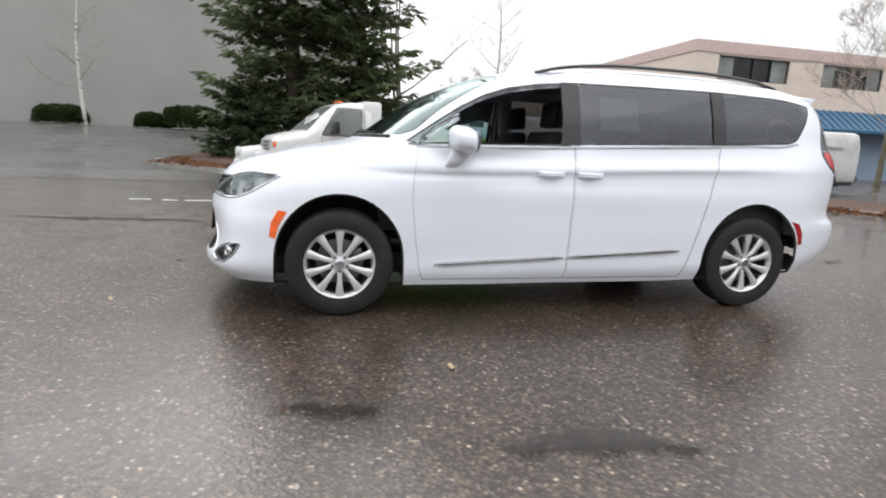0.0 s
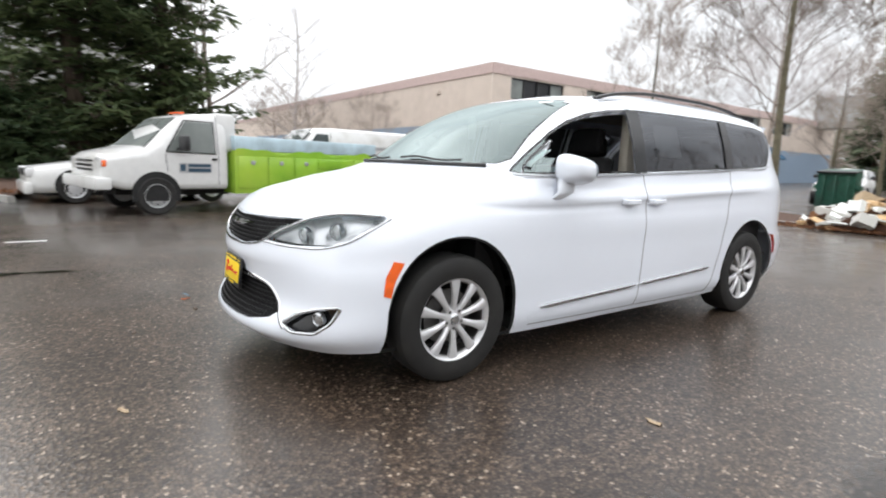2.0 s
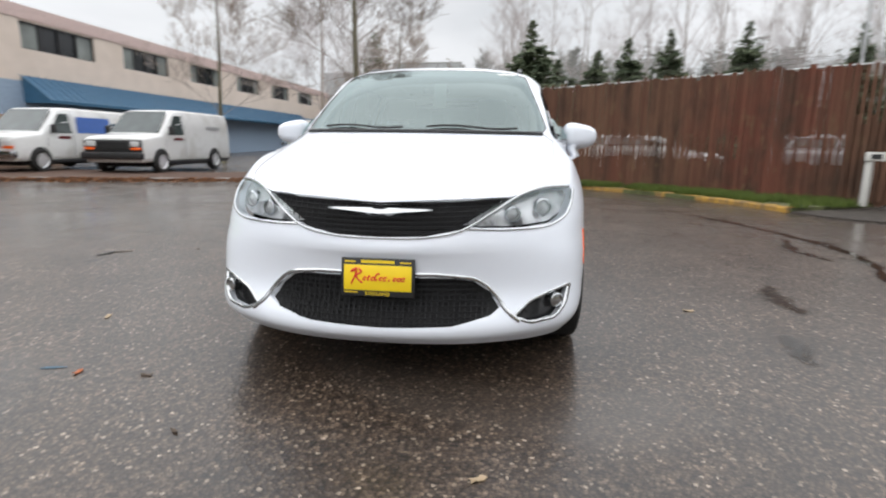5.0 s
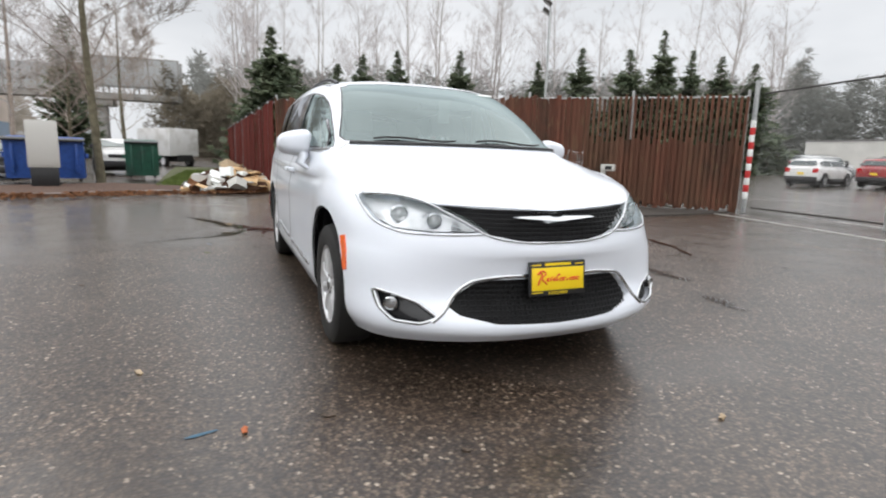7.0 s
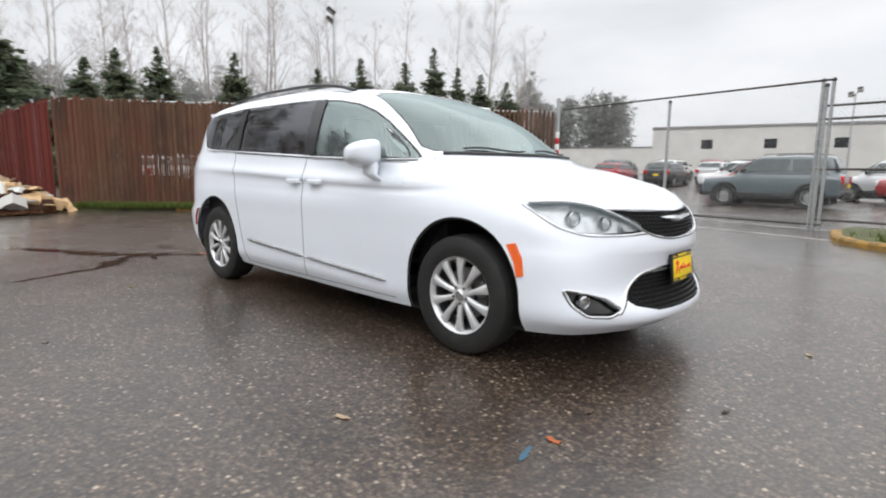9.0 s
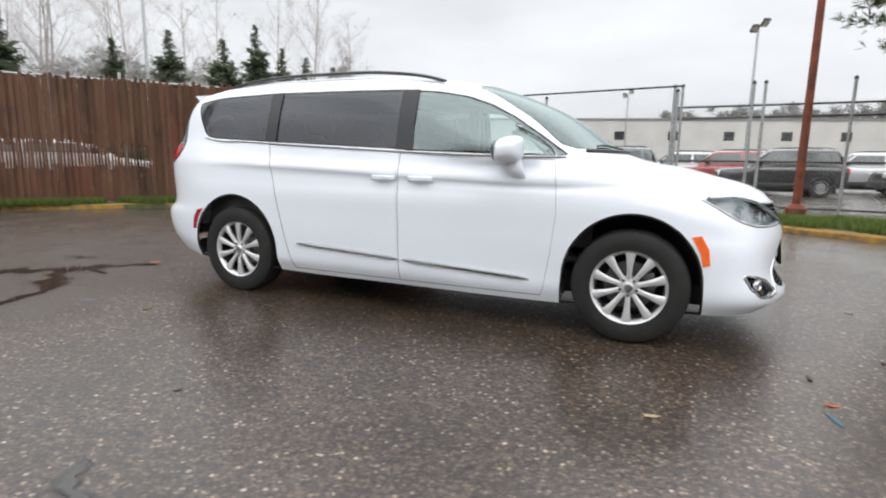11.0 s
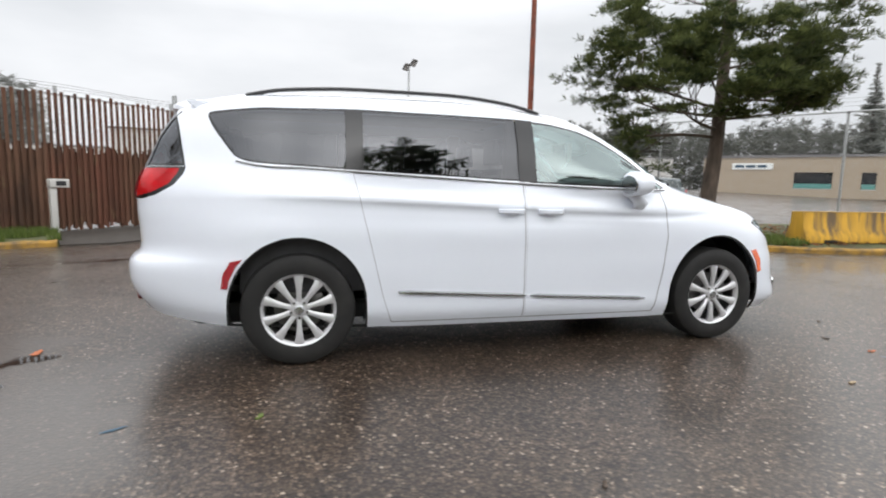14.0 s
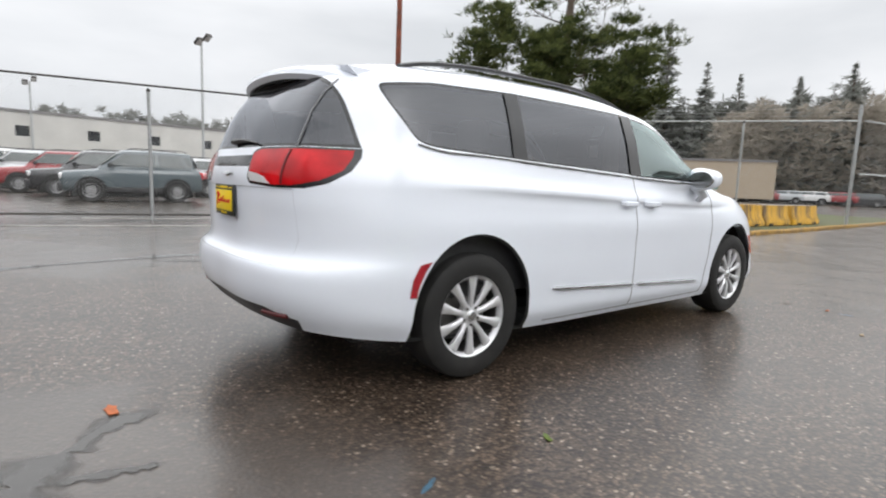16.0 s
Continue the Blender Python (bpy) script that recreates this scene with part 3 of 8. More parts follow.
# ---- the minivan ----
# Design lines from front centre round the left side to rear centre: x ahead, y left, z up.
LINES = {
    "edge": [(2.44, 0, 0.22), (2.38, 0.45, 0.22), (2.188, 0.79, 0.22), (1.54, 0.93, 0.21), (1.08, 0.94, 0.205), (0, 0.94, 0.21), (-1.05, 0.94, 0.22), (-1.54, 0.94, 0.24), (-2.04, 0.93, 0.28), (-2.425, 0.72, 0.34), (-2.525, 0.42, 0.36), (-2.545, 0, 0.36)],
    "lip": [(2.52, 0, 0.285), (2.45, 0.45, 0.285), (2.248, 0.83, 0.3), (1.54, 0.97, 0.3), (1.08, 0.975, 0.29), (0, 0.985, 0.3), (-1.05, 0.985, 0.31), (-1.54, 0.985, 0.33), (-2.08, 0.965, 0.38), (-2.485, 0.75, 0.44), (-2.6, 0.42, 0.455), (-2.615, 0, 0.455)],
    "strip": [(2.445, 0, 0.45), (2.384, 0.45, 0.45), (2.218, 0.83, 0.46), (1.54, 1, 0.46), (1.08, 0.985, 0.42), (0, 0.995, 0.42), (-1.05, 0.995, 0.43), (-1.54, 1, 0.45), (-2.1, 0.975, 0.5), (-2.515, 0.765, 0.56), (-2.625, 0.42, 0.575), (-2.64, 0, 0.575)],
    "mid": [(2.455, 0, 0.62), (2.394, 0.45, 0.62), (2.182, 0.835, 0.64), (1.54, 1.005, 0.64), (1.08, 0.995, 0.62), (0, 1, 0.62), (-1.05, 1.003, 0.62), (-1.54, 1.005, 0.64), (-2.1, 0.974, 0.655), (-2.507, 0.758, 0.658), (-2.61, 0.42, 0.66), (-2.625, 0, 0.66)],
    "ledge": [(2.467, 0, 0.645), (2.402, 0.438, 0.653), (2.169, 0.835, 0.671), (1.55, 1, 0.695), (1.08, 0.994, 0.68), (0, 1, 0.68), (-1.05, 1.002, 0.68), (-1.54, 1.003, 0.697), (-2.1, 0.964, 0.7), (-2.472, 0.744, 0.697), (-2.57, 0.42, 0.697), (-2.585, 0, 0.697)],
    "waist": [(2.455, 0, 0.72), (2.395, 0.4, 0.755), (2.13, 0.835, 0.765), (1.58, 0.985, 0.86), (1.08, 0.99, 0.86), (0, 1, 0.86), (-1.05, 1, 0.86), (-1.54, 0.998, 0.87), (-2.092, 0.955, 0.86), (-2.46, 0.74, 0.85), (-2.555, 0.42, 0.85), (-2.57, 0, 0.85)],
    "under": [(2.435, 0, 0.8), (2.37, 0.4, 0.82), (2.1, 0.82, 0.84), (1.6, 0.962, 0.925), (1.08, 0.982, 0.915), (0, 0.987, 0.925), (-1.05, 0.987, 0.95), (-1.54, 0.984, 0.96), (-2.102, 0.942, 0.955), (-2.47, 0.74, 0.955), (-2.56, 0.42, 0.955), (-2.575, 0, 0.955)],
    "crease": [(2.411, 0, 0.843), (2.343, 0.4, 0.859), (2.07, 0.808, 0.882), (1.612, 0.942, 0.964), (1.08, 0.971, 0.955), (0, 0.983, 0.978), (-1.05, 0.983, 1.018), (-1.54, 0.978, 1.035), (-2.108, 0.932, 1.018), (-2.47, 0.74, 1.018), (-2.56, 0.42, 1.018), (-2.575, 0, 1.018)],
    "shoulder": [(2.395, 0, 0.872), (2.325, 0.4, 0.885), (2.05, 0.8, 0.91), (1.62, 0.928, 0.99), (1.08, 0.974, 0.975), (0, 0.99, 1), (-1.05, 0.99, 1.04), (-1.54, 0.98, 1.055), (-2.112, 0.925, 1.06), (-2.47, 0.74, 1.06), (-2.56, 0.42, 1.06), (-2.575, 0, 1.06)],
    "hood": [(1.97, 0, 1.055), (1.92, 0.42, 1.055), (1.7, 0.77, 1.045), (1.38, 0.885, 1.075), (1.07, 0.935, 1.08), (0, 0.958, 1.09), (-1.05, 0.958, 1.12), (-1.54, 0.945, 1.14), (-2.112, 0.895, 1.165), (-2.45, 0.73, 1.155), (-2.54, 0.42, 1.155), (-2.555, 0, 1.155)],
    "belt": [(1.45, 0, 1.175), (1.4, 0.42, 1.175), (1.24, 0.77, 1.17), (1.14, 0.85, 1.15), (1.06, 0.895, 1.135), (0, 0.935, 1.17), (-1.05, 0.935, 1.215), (-1.54, 0.915, 1.24), (-2.112, 0.855, 1.265), (-2.41, 0.7, 1.25), (-2.5, 0.42, 1.25), (-2.515, 0, 1.25)],
    "glass": [(0.98, 0, 1.475), (0.95, 0.42, 1.465), (0.82, 0.72, 1.43), (0.75, 0.775, 1.42), (0.68, 0.815, 1.4), (-0.02, 0.865, 1.44), (-1.05, 0.87, 1.465), (-1.52, 0.85, 1.47), (-2.102, 0.8, 1.455), (-2.34, 0.67, 1.43), (-2.415, 0.41, 1.44), (-2.43, 0, 1.44)],
    "rail": [(.42, 0, 1.685), (.40, .42, 1.675), (.34, .64, 1.655), (.30, .69, 1.645), (.24, .725, 1.63), (-.05, .755, 1.655), (-1.05, .765, 1.675), (-1.5, .76, 1.665), (-2.02, .735, 1.62), (-2.23, .62, 1.60), (-2.28, .38, 1.62), (-2.29, 0, 1.63)],
    "roofside": [(.25, 0, 1.717), (.24, .38, 1.708), (.19, .55, 1.695), (.15, .59, 1.69), (.10, .615, 1.69), (-.1, .635, 1.71), (-1.05, .645, 1.73), (-1.5, .64, 1.72), (-2.0, .61, 1.675), (-2.18, .5, 1.655), (-2.23, .32, 1.67), (-2.24, 0, 1.675)],
    "roof": [(.1, 0, 1.735), (.05, 0, 1.737), (0, 0, 1.739), (-.04, 0, 1.740), (-.1, 0, 1.742), (-.3, 0, 1.748), (-1.05, 0, 1.757), (-1.4, 0, 1.75), (-1.8, 0, 1.73), (-2.0, 0, 1.713), (-2.1, 0, 1.70), (-2.16, 0, 1.69)],
}


def body_grid(per_u=12, per_v=5):
    lines = [hermite(k, per_u, mirror=True) for k in LINES.values()]
    lines = np.array(lines)
    cols = [hermite(lines[:, j], per_v) for j in range(lines.shape[1])]
    return np.array(cols)


def body_mesh():
    g = body_grid()
    g[:, :, 1] = np.maximum(g[:, :, 1], 0)
    g[0, :, 1] = g[-1, :, 1] = 0
    bm = bmesh.new()
    nu, nv = g.shape[:2]
    for side in (1, -1):
        vs = [[bm.verts.new((p[0], p[1] * side, p[2])) for p in row] for row in g]
        for i in range(nu - 1):
            for j in range(nv - 1):
                f = (vs[i][j], vs[i + 1][j], vs[i + 1][j + 1], vs[i][j + 1])
                bm.faces.new(f if side < 0 else f[::-1])
    bmesh.ops.remove_doubles(bm, verts=bm.verts[:], dist=0.0006)
    bmesh.ops.dissolve_degenerate(bm, edges=bm.edges[:], dist=0.0005)
    bmesh.ops.recalc_face_normals(bm, faces=bm.faces[:])
    if sum(f.normal.dot(f.calc_center_median() - Vector((0, 0, .9))) for f in bm.faces) < 0:
        bmesh.ops.reverse_faces(bm, faces=bm.faces[:])
    return bm


def planes_of(poly, axis, sign=1):
    """Half-spaces of a convex outline seen along an axis: rows of a point and the outward normal."""
    c = np.mean(poly, axis=0)
    out = []
    for a, b in zip(poly, poly[1:] + poly[:1]):
        d = (b[0] - a[0], b[1] - a[1])
        n = (d[1], -d[0])
        if n[0] * (c[0] - a[0]) + n[1] * (c[1] - a[1]) > 0:
            n = (-n[0], -n[1])
        if abs(n[0]) + abs(n[1]) < 1e-9:
            continue
        if axis == "y":
            out.append((Vector((a[0], 0, a[1])), Vector((n[0], 0, n[1])).normalized()))
        elif axis == "x":
            out.append((Vector((0, a[0] * sign, a[1])), Vector((0, n[0] * sign, n[1])).normalized()))
        else:
            out.append((Vector((a[0], a[1], 0)), Vector((n[0], n[1], 0)).normalized()))
    return out


def region(bm, near, planes):
    """Cuts the outline into the skin and gives the faces inside it."""
    faces = [f for f in bm.faces if f.is_valid and near(f.calc_center_median(), f.normal)]
    for co, no in planes:
        geom = list({e for f in faces for e in f.edges}) + list({v for f in faces for v in f.verts}) + faces
        res = bmesh.ops.bisect_plane(bm, geom=geom, dist=1e-5, plane_co=co, plane_no=no)
        seen = {g for g in res["geom"] if isinstance(g, bmesh.types.BMFace)} | {f for f in faces if f.is_valid}
        faces = [f for f in seen if f.is_valid and (f.calc_center_median() - co).dot(no) < 0]
    return faces


def rounded(poly, r, n=3):
    """The outline with rounded corners."""
    out = []
    m = len(poly)
    for i in range(m):
        p, a, b = Vector(poly[i]), Vector(poly[i - 1]), Vector(poly[(i + 1) % m])
        q0, q1 = p + (a - p).normalized() * min(r, (a - p).length * .45), p + (b - p).normalized() * min(r, (b - p).length * .45)
        for k in range(n + 1):
            t = k / n
            out.append(tuple(q0 * (1 - t) ** 2 + p * 2 * t * (1 - t) + q1 * t * t))
    return out


from mathutils.bvhtree import BVHTree


def build_minivan():
    van = thing("minivan", "white minivan with dark privacy glass parked on wet asphalt", "car")
    bm = body_mesh()
    skin = bm.copy()
    skin.faces.ensure_lookup_table()
    skin.normal_update()
    tree = BVHTree.FromBMesh(skin)

    def skin_normal(co):
        loc, no, idx, dist = tree.find_nearest(co)
        f = skin.faces[idx]
        vs = f.verts
        w = [1 / ((v.co - loc).length + 1e-4) for v in vs]
        n = Vector((0, 0, 0))
        for v, k in zip(vs, w):
            n += v.normal * k
        return n.normalized()

    lay = bm.faces.layers.int.new("part")
    names = ["body"]
    mats = {"body": M_PAINT}

    def mark(name, faces, material, ring=None, ring_mat=None, width=0.004, depth=0.0):
        if name not in names:
            names.append(name)
            mats[name] = material
        if ring:
            if ring not in names:
                names.append(ring)
                mats[ring] = ring_mat
            res = bmesh.ops.inset_region(bm, faces=faces, thickness=width, depth=depth, use_even_offset=False, use_boundary=True)
            for f in res["faces"]:
                f[lay] = names.index(ring)
        for f in faces:
            if f.is_valid:
                f[lay] = names.index(name)

    for s, side in ((1, "left"), (-1, "right")):
        def on(c, n):
            return c.y * s > 0.45 and n.y * s > 0.25
        def lowside(c, n):
            return c.y * s > 0.6 and n.y * s > 0.2 and c.z < 1.26
        # wheel openings
        for x0, r in ((1.5445, 0.416), (-1.5445, 0.422)):
            poly = [(x0 + r * math.cos(a), 0.385 + .432 * math.sin(a)) for a in np.linspace(0, math.pi, 22)]
            poly += [(x0 - r - .01, 0.1), (x0 + r + .01, 0.1)]
            inside = region(bm, lambda c, n: c.y * s > 0.4 and c.z < 1.0 and abs(c.x - x0) < .7, planes_of(poly, "y"))
            lip = bmesh.ops.inset_region(bm, faces=inside, thickness=0.012, depth=-0.012, use_even_offset=True, use_boundary=True)
            mark("wheel_arch_lip_" + ("front_" if x0 > 0 else "rear_") + side, lip["faces"], M_UNDER)
            bmesh.ops.delete(bm, geom=[f for f in inside if f.is_valid], context="FACES")
        # glazing
        quarter = rounded([(-1.20, 1.232), (-1.80, 1.262), (-1.90, 1.285), (-2.035, 1.47), (-2.08, 1.565), (-1.75, 1.605), (-1.20, 1.622)], .05)
        slide = [(-.03, 1.184), (-1.19, 1.232), (-1.19, 1.622), (-.03, 1.613)]
        front = rounded([(-0.015, 1.177), (1.04, 1.148), (1.125, 1.160), (0.92, 1.30), (0.75, 1.41), (0.585, 1.495), (0.415, 1.553), (0.2, 1.592), (-0.015, 1.608)], .012)
        for nm, poly, mt in (("quarter_window", quarter, M_PRIVACY), ("sliding_door_window", slide, M_PRIVACY), ("front_window", front, M_GLASS)):
            fs = region(bm, lambda c, n: on(c, n) and c.z > 1.05, planes_of(poly, "y"))
            mark(nm + "_" + side, fs, mt, "window_trim_" + side, M_GLOSSBLACK, 0.014 if nm != "sliding_door_window" else .012, -0.004)
        # doors below the glass
        door = [(1.052, 1.128), (1.075, .95), (1.085, .80), (1.06, .55), (1.02, .30), (1.0, .245), (-.03, .245), (-.045, 1.168)]
        fs = region(bm, lambda c, n: lowside(c, n) and 1.2 > c.x > -.2, planes_of(door, "y"))
        mark("front_door_" + side, [f for f in fs if f[lay] == 0], M_PAINT, "door_gap_" + side, M_SEAM, 0.0035, -0.004)
        sl = [(-.055, 1.170), (-.04, .245), (-.98, .25), (-1.02, .42), (-1.12, .72), (-1.2, .98), (-1.215, 1.218)]
        fs = region(bm, lambda c, n: lowside(c, n) and .1 > c.x > -1.3, planes_of(sl, "y"))
        mark("sliding_door_" + side, [f for f in fs if f[lay] == 0], M_PAINT, "door_gap_" + side, M_SEAM, 0.0035, -0.004)
        # tail lamp wrapping the corner
        rim_y = [(.325, 1.20), (.325, 1.075), (.36, 1.045), (.60, 1.032), (.80, 1.035), (.99, 1.08), (.99, 1.2305), (.40, 1.2305), (.345, 1.218)]
        rim_x = [(-2.185, 1.2305), (-2.20, 1.185), (-2.255, 1.12), (-2.36, 1.06), (-2.5, 1.02), (-2.8, 1.0), (-2.8, 1.2305)]
        red_y = [(.338, 1.195), (.338, 1.085), (.37, 1.058), (.60, 1.046), (.80, 1.05), (.99, 1.09), (.99, 1.220), (.41, 1.220), (.355, 1.208)]
        red_x = [(-2.225, 1.220), (-2.24, 1.185), (-2.29, 1.125), (-2.39, 1.075), (-2.5, 1.045), (-2.8, 1.03), (-2.8, 1.220)]
        def tail(c, n):
            return c.x < -2.05 and c.y * s > .1 and .95 < c.z < 1.35
        mark("tail_lamp_end_" + side, region(bm, tail, planes_of(rim_y, "x", s) + planes_of(rim_x, "y")), M_GLOSSBLACK)
        mark("tail_lamp_" + side, region(bm, tail, planes_of(red_y, "x", s) + planes_of(red_x, "y")), M_REDLENS)
        # headlamp
        hl = [(.36, .765), (.45, .755), (.62, .752), (.77, .765), (.835, .80), (.875, .87), (.885, .915), (.80, .925), (.72, .915), (.58, .885), (.46, .83)]
        hlx = [(1.70, .93), (1.84, .84), (2.0, .75), (2.02, .7), (3, .7), (3, .97), (1.70, .97)]
        fs = region(bm, lambda c, n: c.x > 1.62 and c.y * s > .25 and .7 < c.z < 1.0, planes_of(hl, "x", s) + planes_of(hlx, "y"))
        mark("headlamp_" + side, fs, M_LENS)
        # fog lamp pocket
        fg = [(.60, .355), (.68, .325), (.80, .335), (.85, .39), (.87, .475), (.78, .455), (.68, .42)]
        fs = region(bm, lambda c, n: c.x > 1.9 and c.y * s > .5 and .25 < c.z < .6, planes_of(fg, "x", s))
        mark("fog_pocket_" + side, fs, M_GLOSSBLACK)

    # windscreen and rear window
    ws = [(-.78, 1.20), (-.45, 1.197), (0, 1.197), (.45, 1.197), (.78, 1.20), (.80, 1.23), (.665, 1.625), (.62, 1.648), (.35, 1.665), (0, 1.672), (-.35, 1.665), (-.62, 1.648), (-.665, 1.625), (-.80, 1.23)]
    fs = region(bm, lambda c, n: c.x > .15 and c.z > 1.15 and n.x > .25, planes_of(ws, "x"))
    mark("windscreen", fs, M_WSHIELD, "windscreen_band", M_GLOSSBLACK, 0.012, -0.003)
    rw = [(-1, 1.2325), (1, 1.2325), (.72, 1.565), (.62, 1.585), (.35, 1.60), (0, 1.605), (-.35, 1.60), (-.62, 1.585), (-.72, 1.565)]
    rwx = [(-2.165, 1.22), (-2.19, 1.33), (-2.235, 1.47), (-2.26, 1.60), (-2.9, 1.65), (-2.9, 1.22)]
    fs = region(bm, lambda c, n: c.x < -1.9 and 1.2 < c.z < 1.66, planes_of(rw, "x") + planes_of(rwx, "y"))
    mark("rear_window", fs, M_PRIVACY, "rear_window_band", M_GLOSSBLACK, 0.02, -0.003)
    # upper grille, lower grille
    for s in (1, -1):
        poly = [(0, .712), (.2, .718), (.36, .748), (.62, .893), (.3, .876), (0, .868)]
        fs = region(bm, lambda c, n: c.x > 1.95 and c.y * s > -0.001 and .65 < c.z < .95, planes_of(poly, "x", s))
        mark("grille_opening", [f for f in fs if f[lay] == 0], M_UNDER)
        poly = [(0, .315), (.33, .325), (.50, .365), (.545, .40), (.50, .46), (.42, .515), (.34, .528), (0, .532)]
        fs = region(bm, lambda c, n: c.x > 2.1 and c.y * s > -0.001 and .25 < c.z < .6, planes_of(poly, "x", s))
        mark("lower_opening", [f for f in fs if f[lay] == 0], M_UNDER)
    # hatch gap and rear bumper step, as a thin dark region ring
    hatch = [(-.70, .655), (0, .66), (.70, .655), (.735, .80), (.72, 1.03), (-.72, 1.03), (-.735, .80)]
    fs = region(bm, lambda c, n: c.x < -2.2 and .6 < c.z < 1.1, planes_of(hatch, "x"))
    mark("tailgate", [f for f in fs if f[lay] == 0], M_PAINT, "tailgate_gap", M_SEAM, 0.0035, -0.004)
    ap = [(-.324, 1.132), (.324, 1.132), (.324, 1.19), (-.324, 1.19)]
    fs = region(bm, lambda c, n: c.x < -2.2 and 1.0 < c.z < 1.3, planes_of(ap, "x"))
    mark("rear_applique", [f for f in fs if f[lay] == 0], M_GLOSSBLACK)
    lowr = [(-.70, .30), (.70, .30), (.74, .40), (.55, .445), (-.55, .445), (-.74, .40)]
    fs = region(bm, lambda c, n: c.x < -2.2 and c.z < .55, planes_of(lowr, "x"))
    mark("rear_lower_valance", [f for f in fs if f[lay] == 0], M_BLACK)
    # bonnet gap
    for s in (1, -1):
        hood = [(2.34, .40), (2.2, .60), (1.98, .78), (1.6, .80), (1.2, .80), (1.36, .60), (1.44, .3), (1.465, 0)]
        hood = [(x, y * s) for x, y in hood]
        hood = [(2.5, 0)] + [(2.5, .55 * s), (2.02, .765 * s), (1.75, .80 * s), (1.20, .835 * s), (1.20, 0)]
        fs = region(bm, lambda c, n: c.x > 1.15 and c.y * s > -.001 and n.z > .55 and c.z > .88 and c.z < 1.19, planes_of(hood, "z"))
        mark("bonnet", [f for f in fs if f[lay] == 0], M_PAINT)
    fs = [f for f in bm.faces if f[lay] == names.index("bonnet")]
    mark("bonnet", fs, M_PAINT, "bonnet_gap", M_SEAM, 0.003, -0.004)

    # split the skin into its parts; every panel keeps the normals of the whole skin
    plain = {"body": "body_shell"}
    flat = ("grille_opening", "lower_opening")
    made = {}
    idx = {}
    for f in bm.faces:
        idx.setdefault(f[lay], []).append(f)
    for k, faces in idx.items():
        nm = names[k]
        if nm == "front_window_left":
            # the driver's window is wound down; only the small fixed pane ahead of the mirror stays
            faces = [f for f in faces if f.calc_center_median().x > 0.83]
        b2 = bmesh.new()
        vm = {}
        for f in faces:
            for v in f.verts:
                if v not in vm:
                    vm[v] = b2.verts.new(v.co)
            b2.faces.new([vm[v] for v in f.verts])
        if nm == "body" or "door_" in nm or nm in ("tailgate", "bonnet"):
            edges = [e for e in b2.edges if e.is_boundary and not any(math.hypot(v.co.x - hx, v.co.z - .37) < .47 and v.co.z < .88 and abs(v.co.y) > .6 for v in e.verts for hx in (1.5445, -1.5445))]
            ext = bmesh.ops.extrude_edge_only(b2, edges=edges)
            for v in [g for g in ext["geom"] if isinstance(g, bmesh.types.BMVert)]:
                v.co -= skin_normal(v.co) * (0.05 if nm == "body" else 0.016)
        if nm in flat or "fog_pocket" in nm:
            for v in b2.verts:
                v.co -= skin_normal(v.co) * 0.034
        name = plain.get(nm, nm)
        for tail in ("_left", "_right"):
            name = name.replace(tail, "")
        lbl = {"windscreen": "greenish windscreen reflecting the sky", "quarter_window": "dark privacy glass", "sliding_door_window": "dark privacy glass",
               "front_window": "green-tinted glass", "rear_window": "dark privacy glass", "tail_lamp": "red tail lamp lens", "headlamp": "clear headlamp lens",
               "fog_bezel": "bright chrome fog lamp surround", "grille_chrome": "chrome grille surround", "lower_grille_chrome": "chrome lower grille surround",
               "rear_lower_valance": "black plastic lower valance"}.get(name, "")
        me = finish(b2, name, mats[nm], "all")
        no = [skin_normal(v.co) for v in me.vertices]
        if nm not in flat:
            me.normals_split_custom_set_from_vertices(no)
        ob = new(name, me)
        ob.parent = van
        if lbl:
            tagged(ob, lbl)
        if "window" in name and "trim" not in name and "band" not in name or name == "windscreen":
            ob.visible_shadow = False
        made[nm] = ob
    bm.free()

    def snap(x, z, s, out=0.0):
        """A point on the side skin at x, z."""
        loc, no, i, d = tree.ray_cast(Vector((x, 3 * s, z)), Vector((0, -s, 0)))
        return loc + no * out, no

    def snap_x(y, z, out=0.0, front=1):
        loc, no, i, d = tree.ray_cast(Vector((4 * front, y, z)), Vector((-front, 0, 0)))
        return loc + no * out, no

    # underside, wheel housings, floor
    part("underbody", box(-2.2, 2.2, -.78, .78, .24, .38, .04), M_UNDER, van)
    for s in (1, -1):
        part("sill_underside", box(-1.09, 1.09, min(s * .6, s * .93), max(s * .6, s * .93), .205, .30, .02), M_UNDER, van)
        for x0 in (1.5445, -1.5445):
            arch = bmesh.new()
            rows = []
            for y in (.865, .60):
                rows.append([arch.verts.new((x0 + .44 * math.cos(a), y * s, .385 + .455 * math.sin(a))) for a in np.linspace(-.33, math.pi + .33, 24)])
            for i in range(23):
                arch.faces.new((rows[0][i], rows[0][i + 1], rows[1][i + 1], rows[1][i]))
            arch.faces.new(rows[1])
            part("wheel_arch_liner", arch, M_UNDER, van)

    # wheels
    def wheel(x, s):
        y = s * .865
        m = pose(x, y, .355, 0, 0, 0 if s > 0 else 180)
        tyre = lathe([(.226, -.105), (.266, -.116), (.325, -.113), (.344, -.10), (.3535, -.07), (.355, 0), (.3535, .07), (.344, .10), (.325, .114), (.268, .117), (.233, .110), (.224, .09), (.224, -.09)], bm=None, segs=64, closed=True)
        big = Matrix.Diagonal((1.035, 1, 1.035, 1))
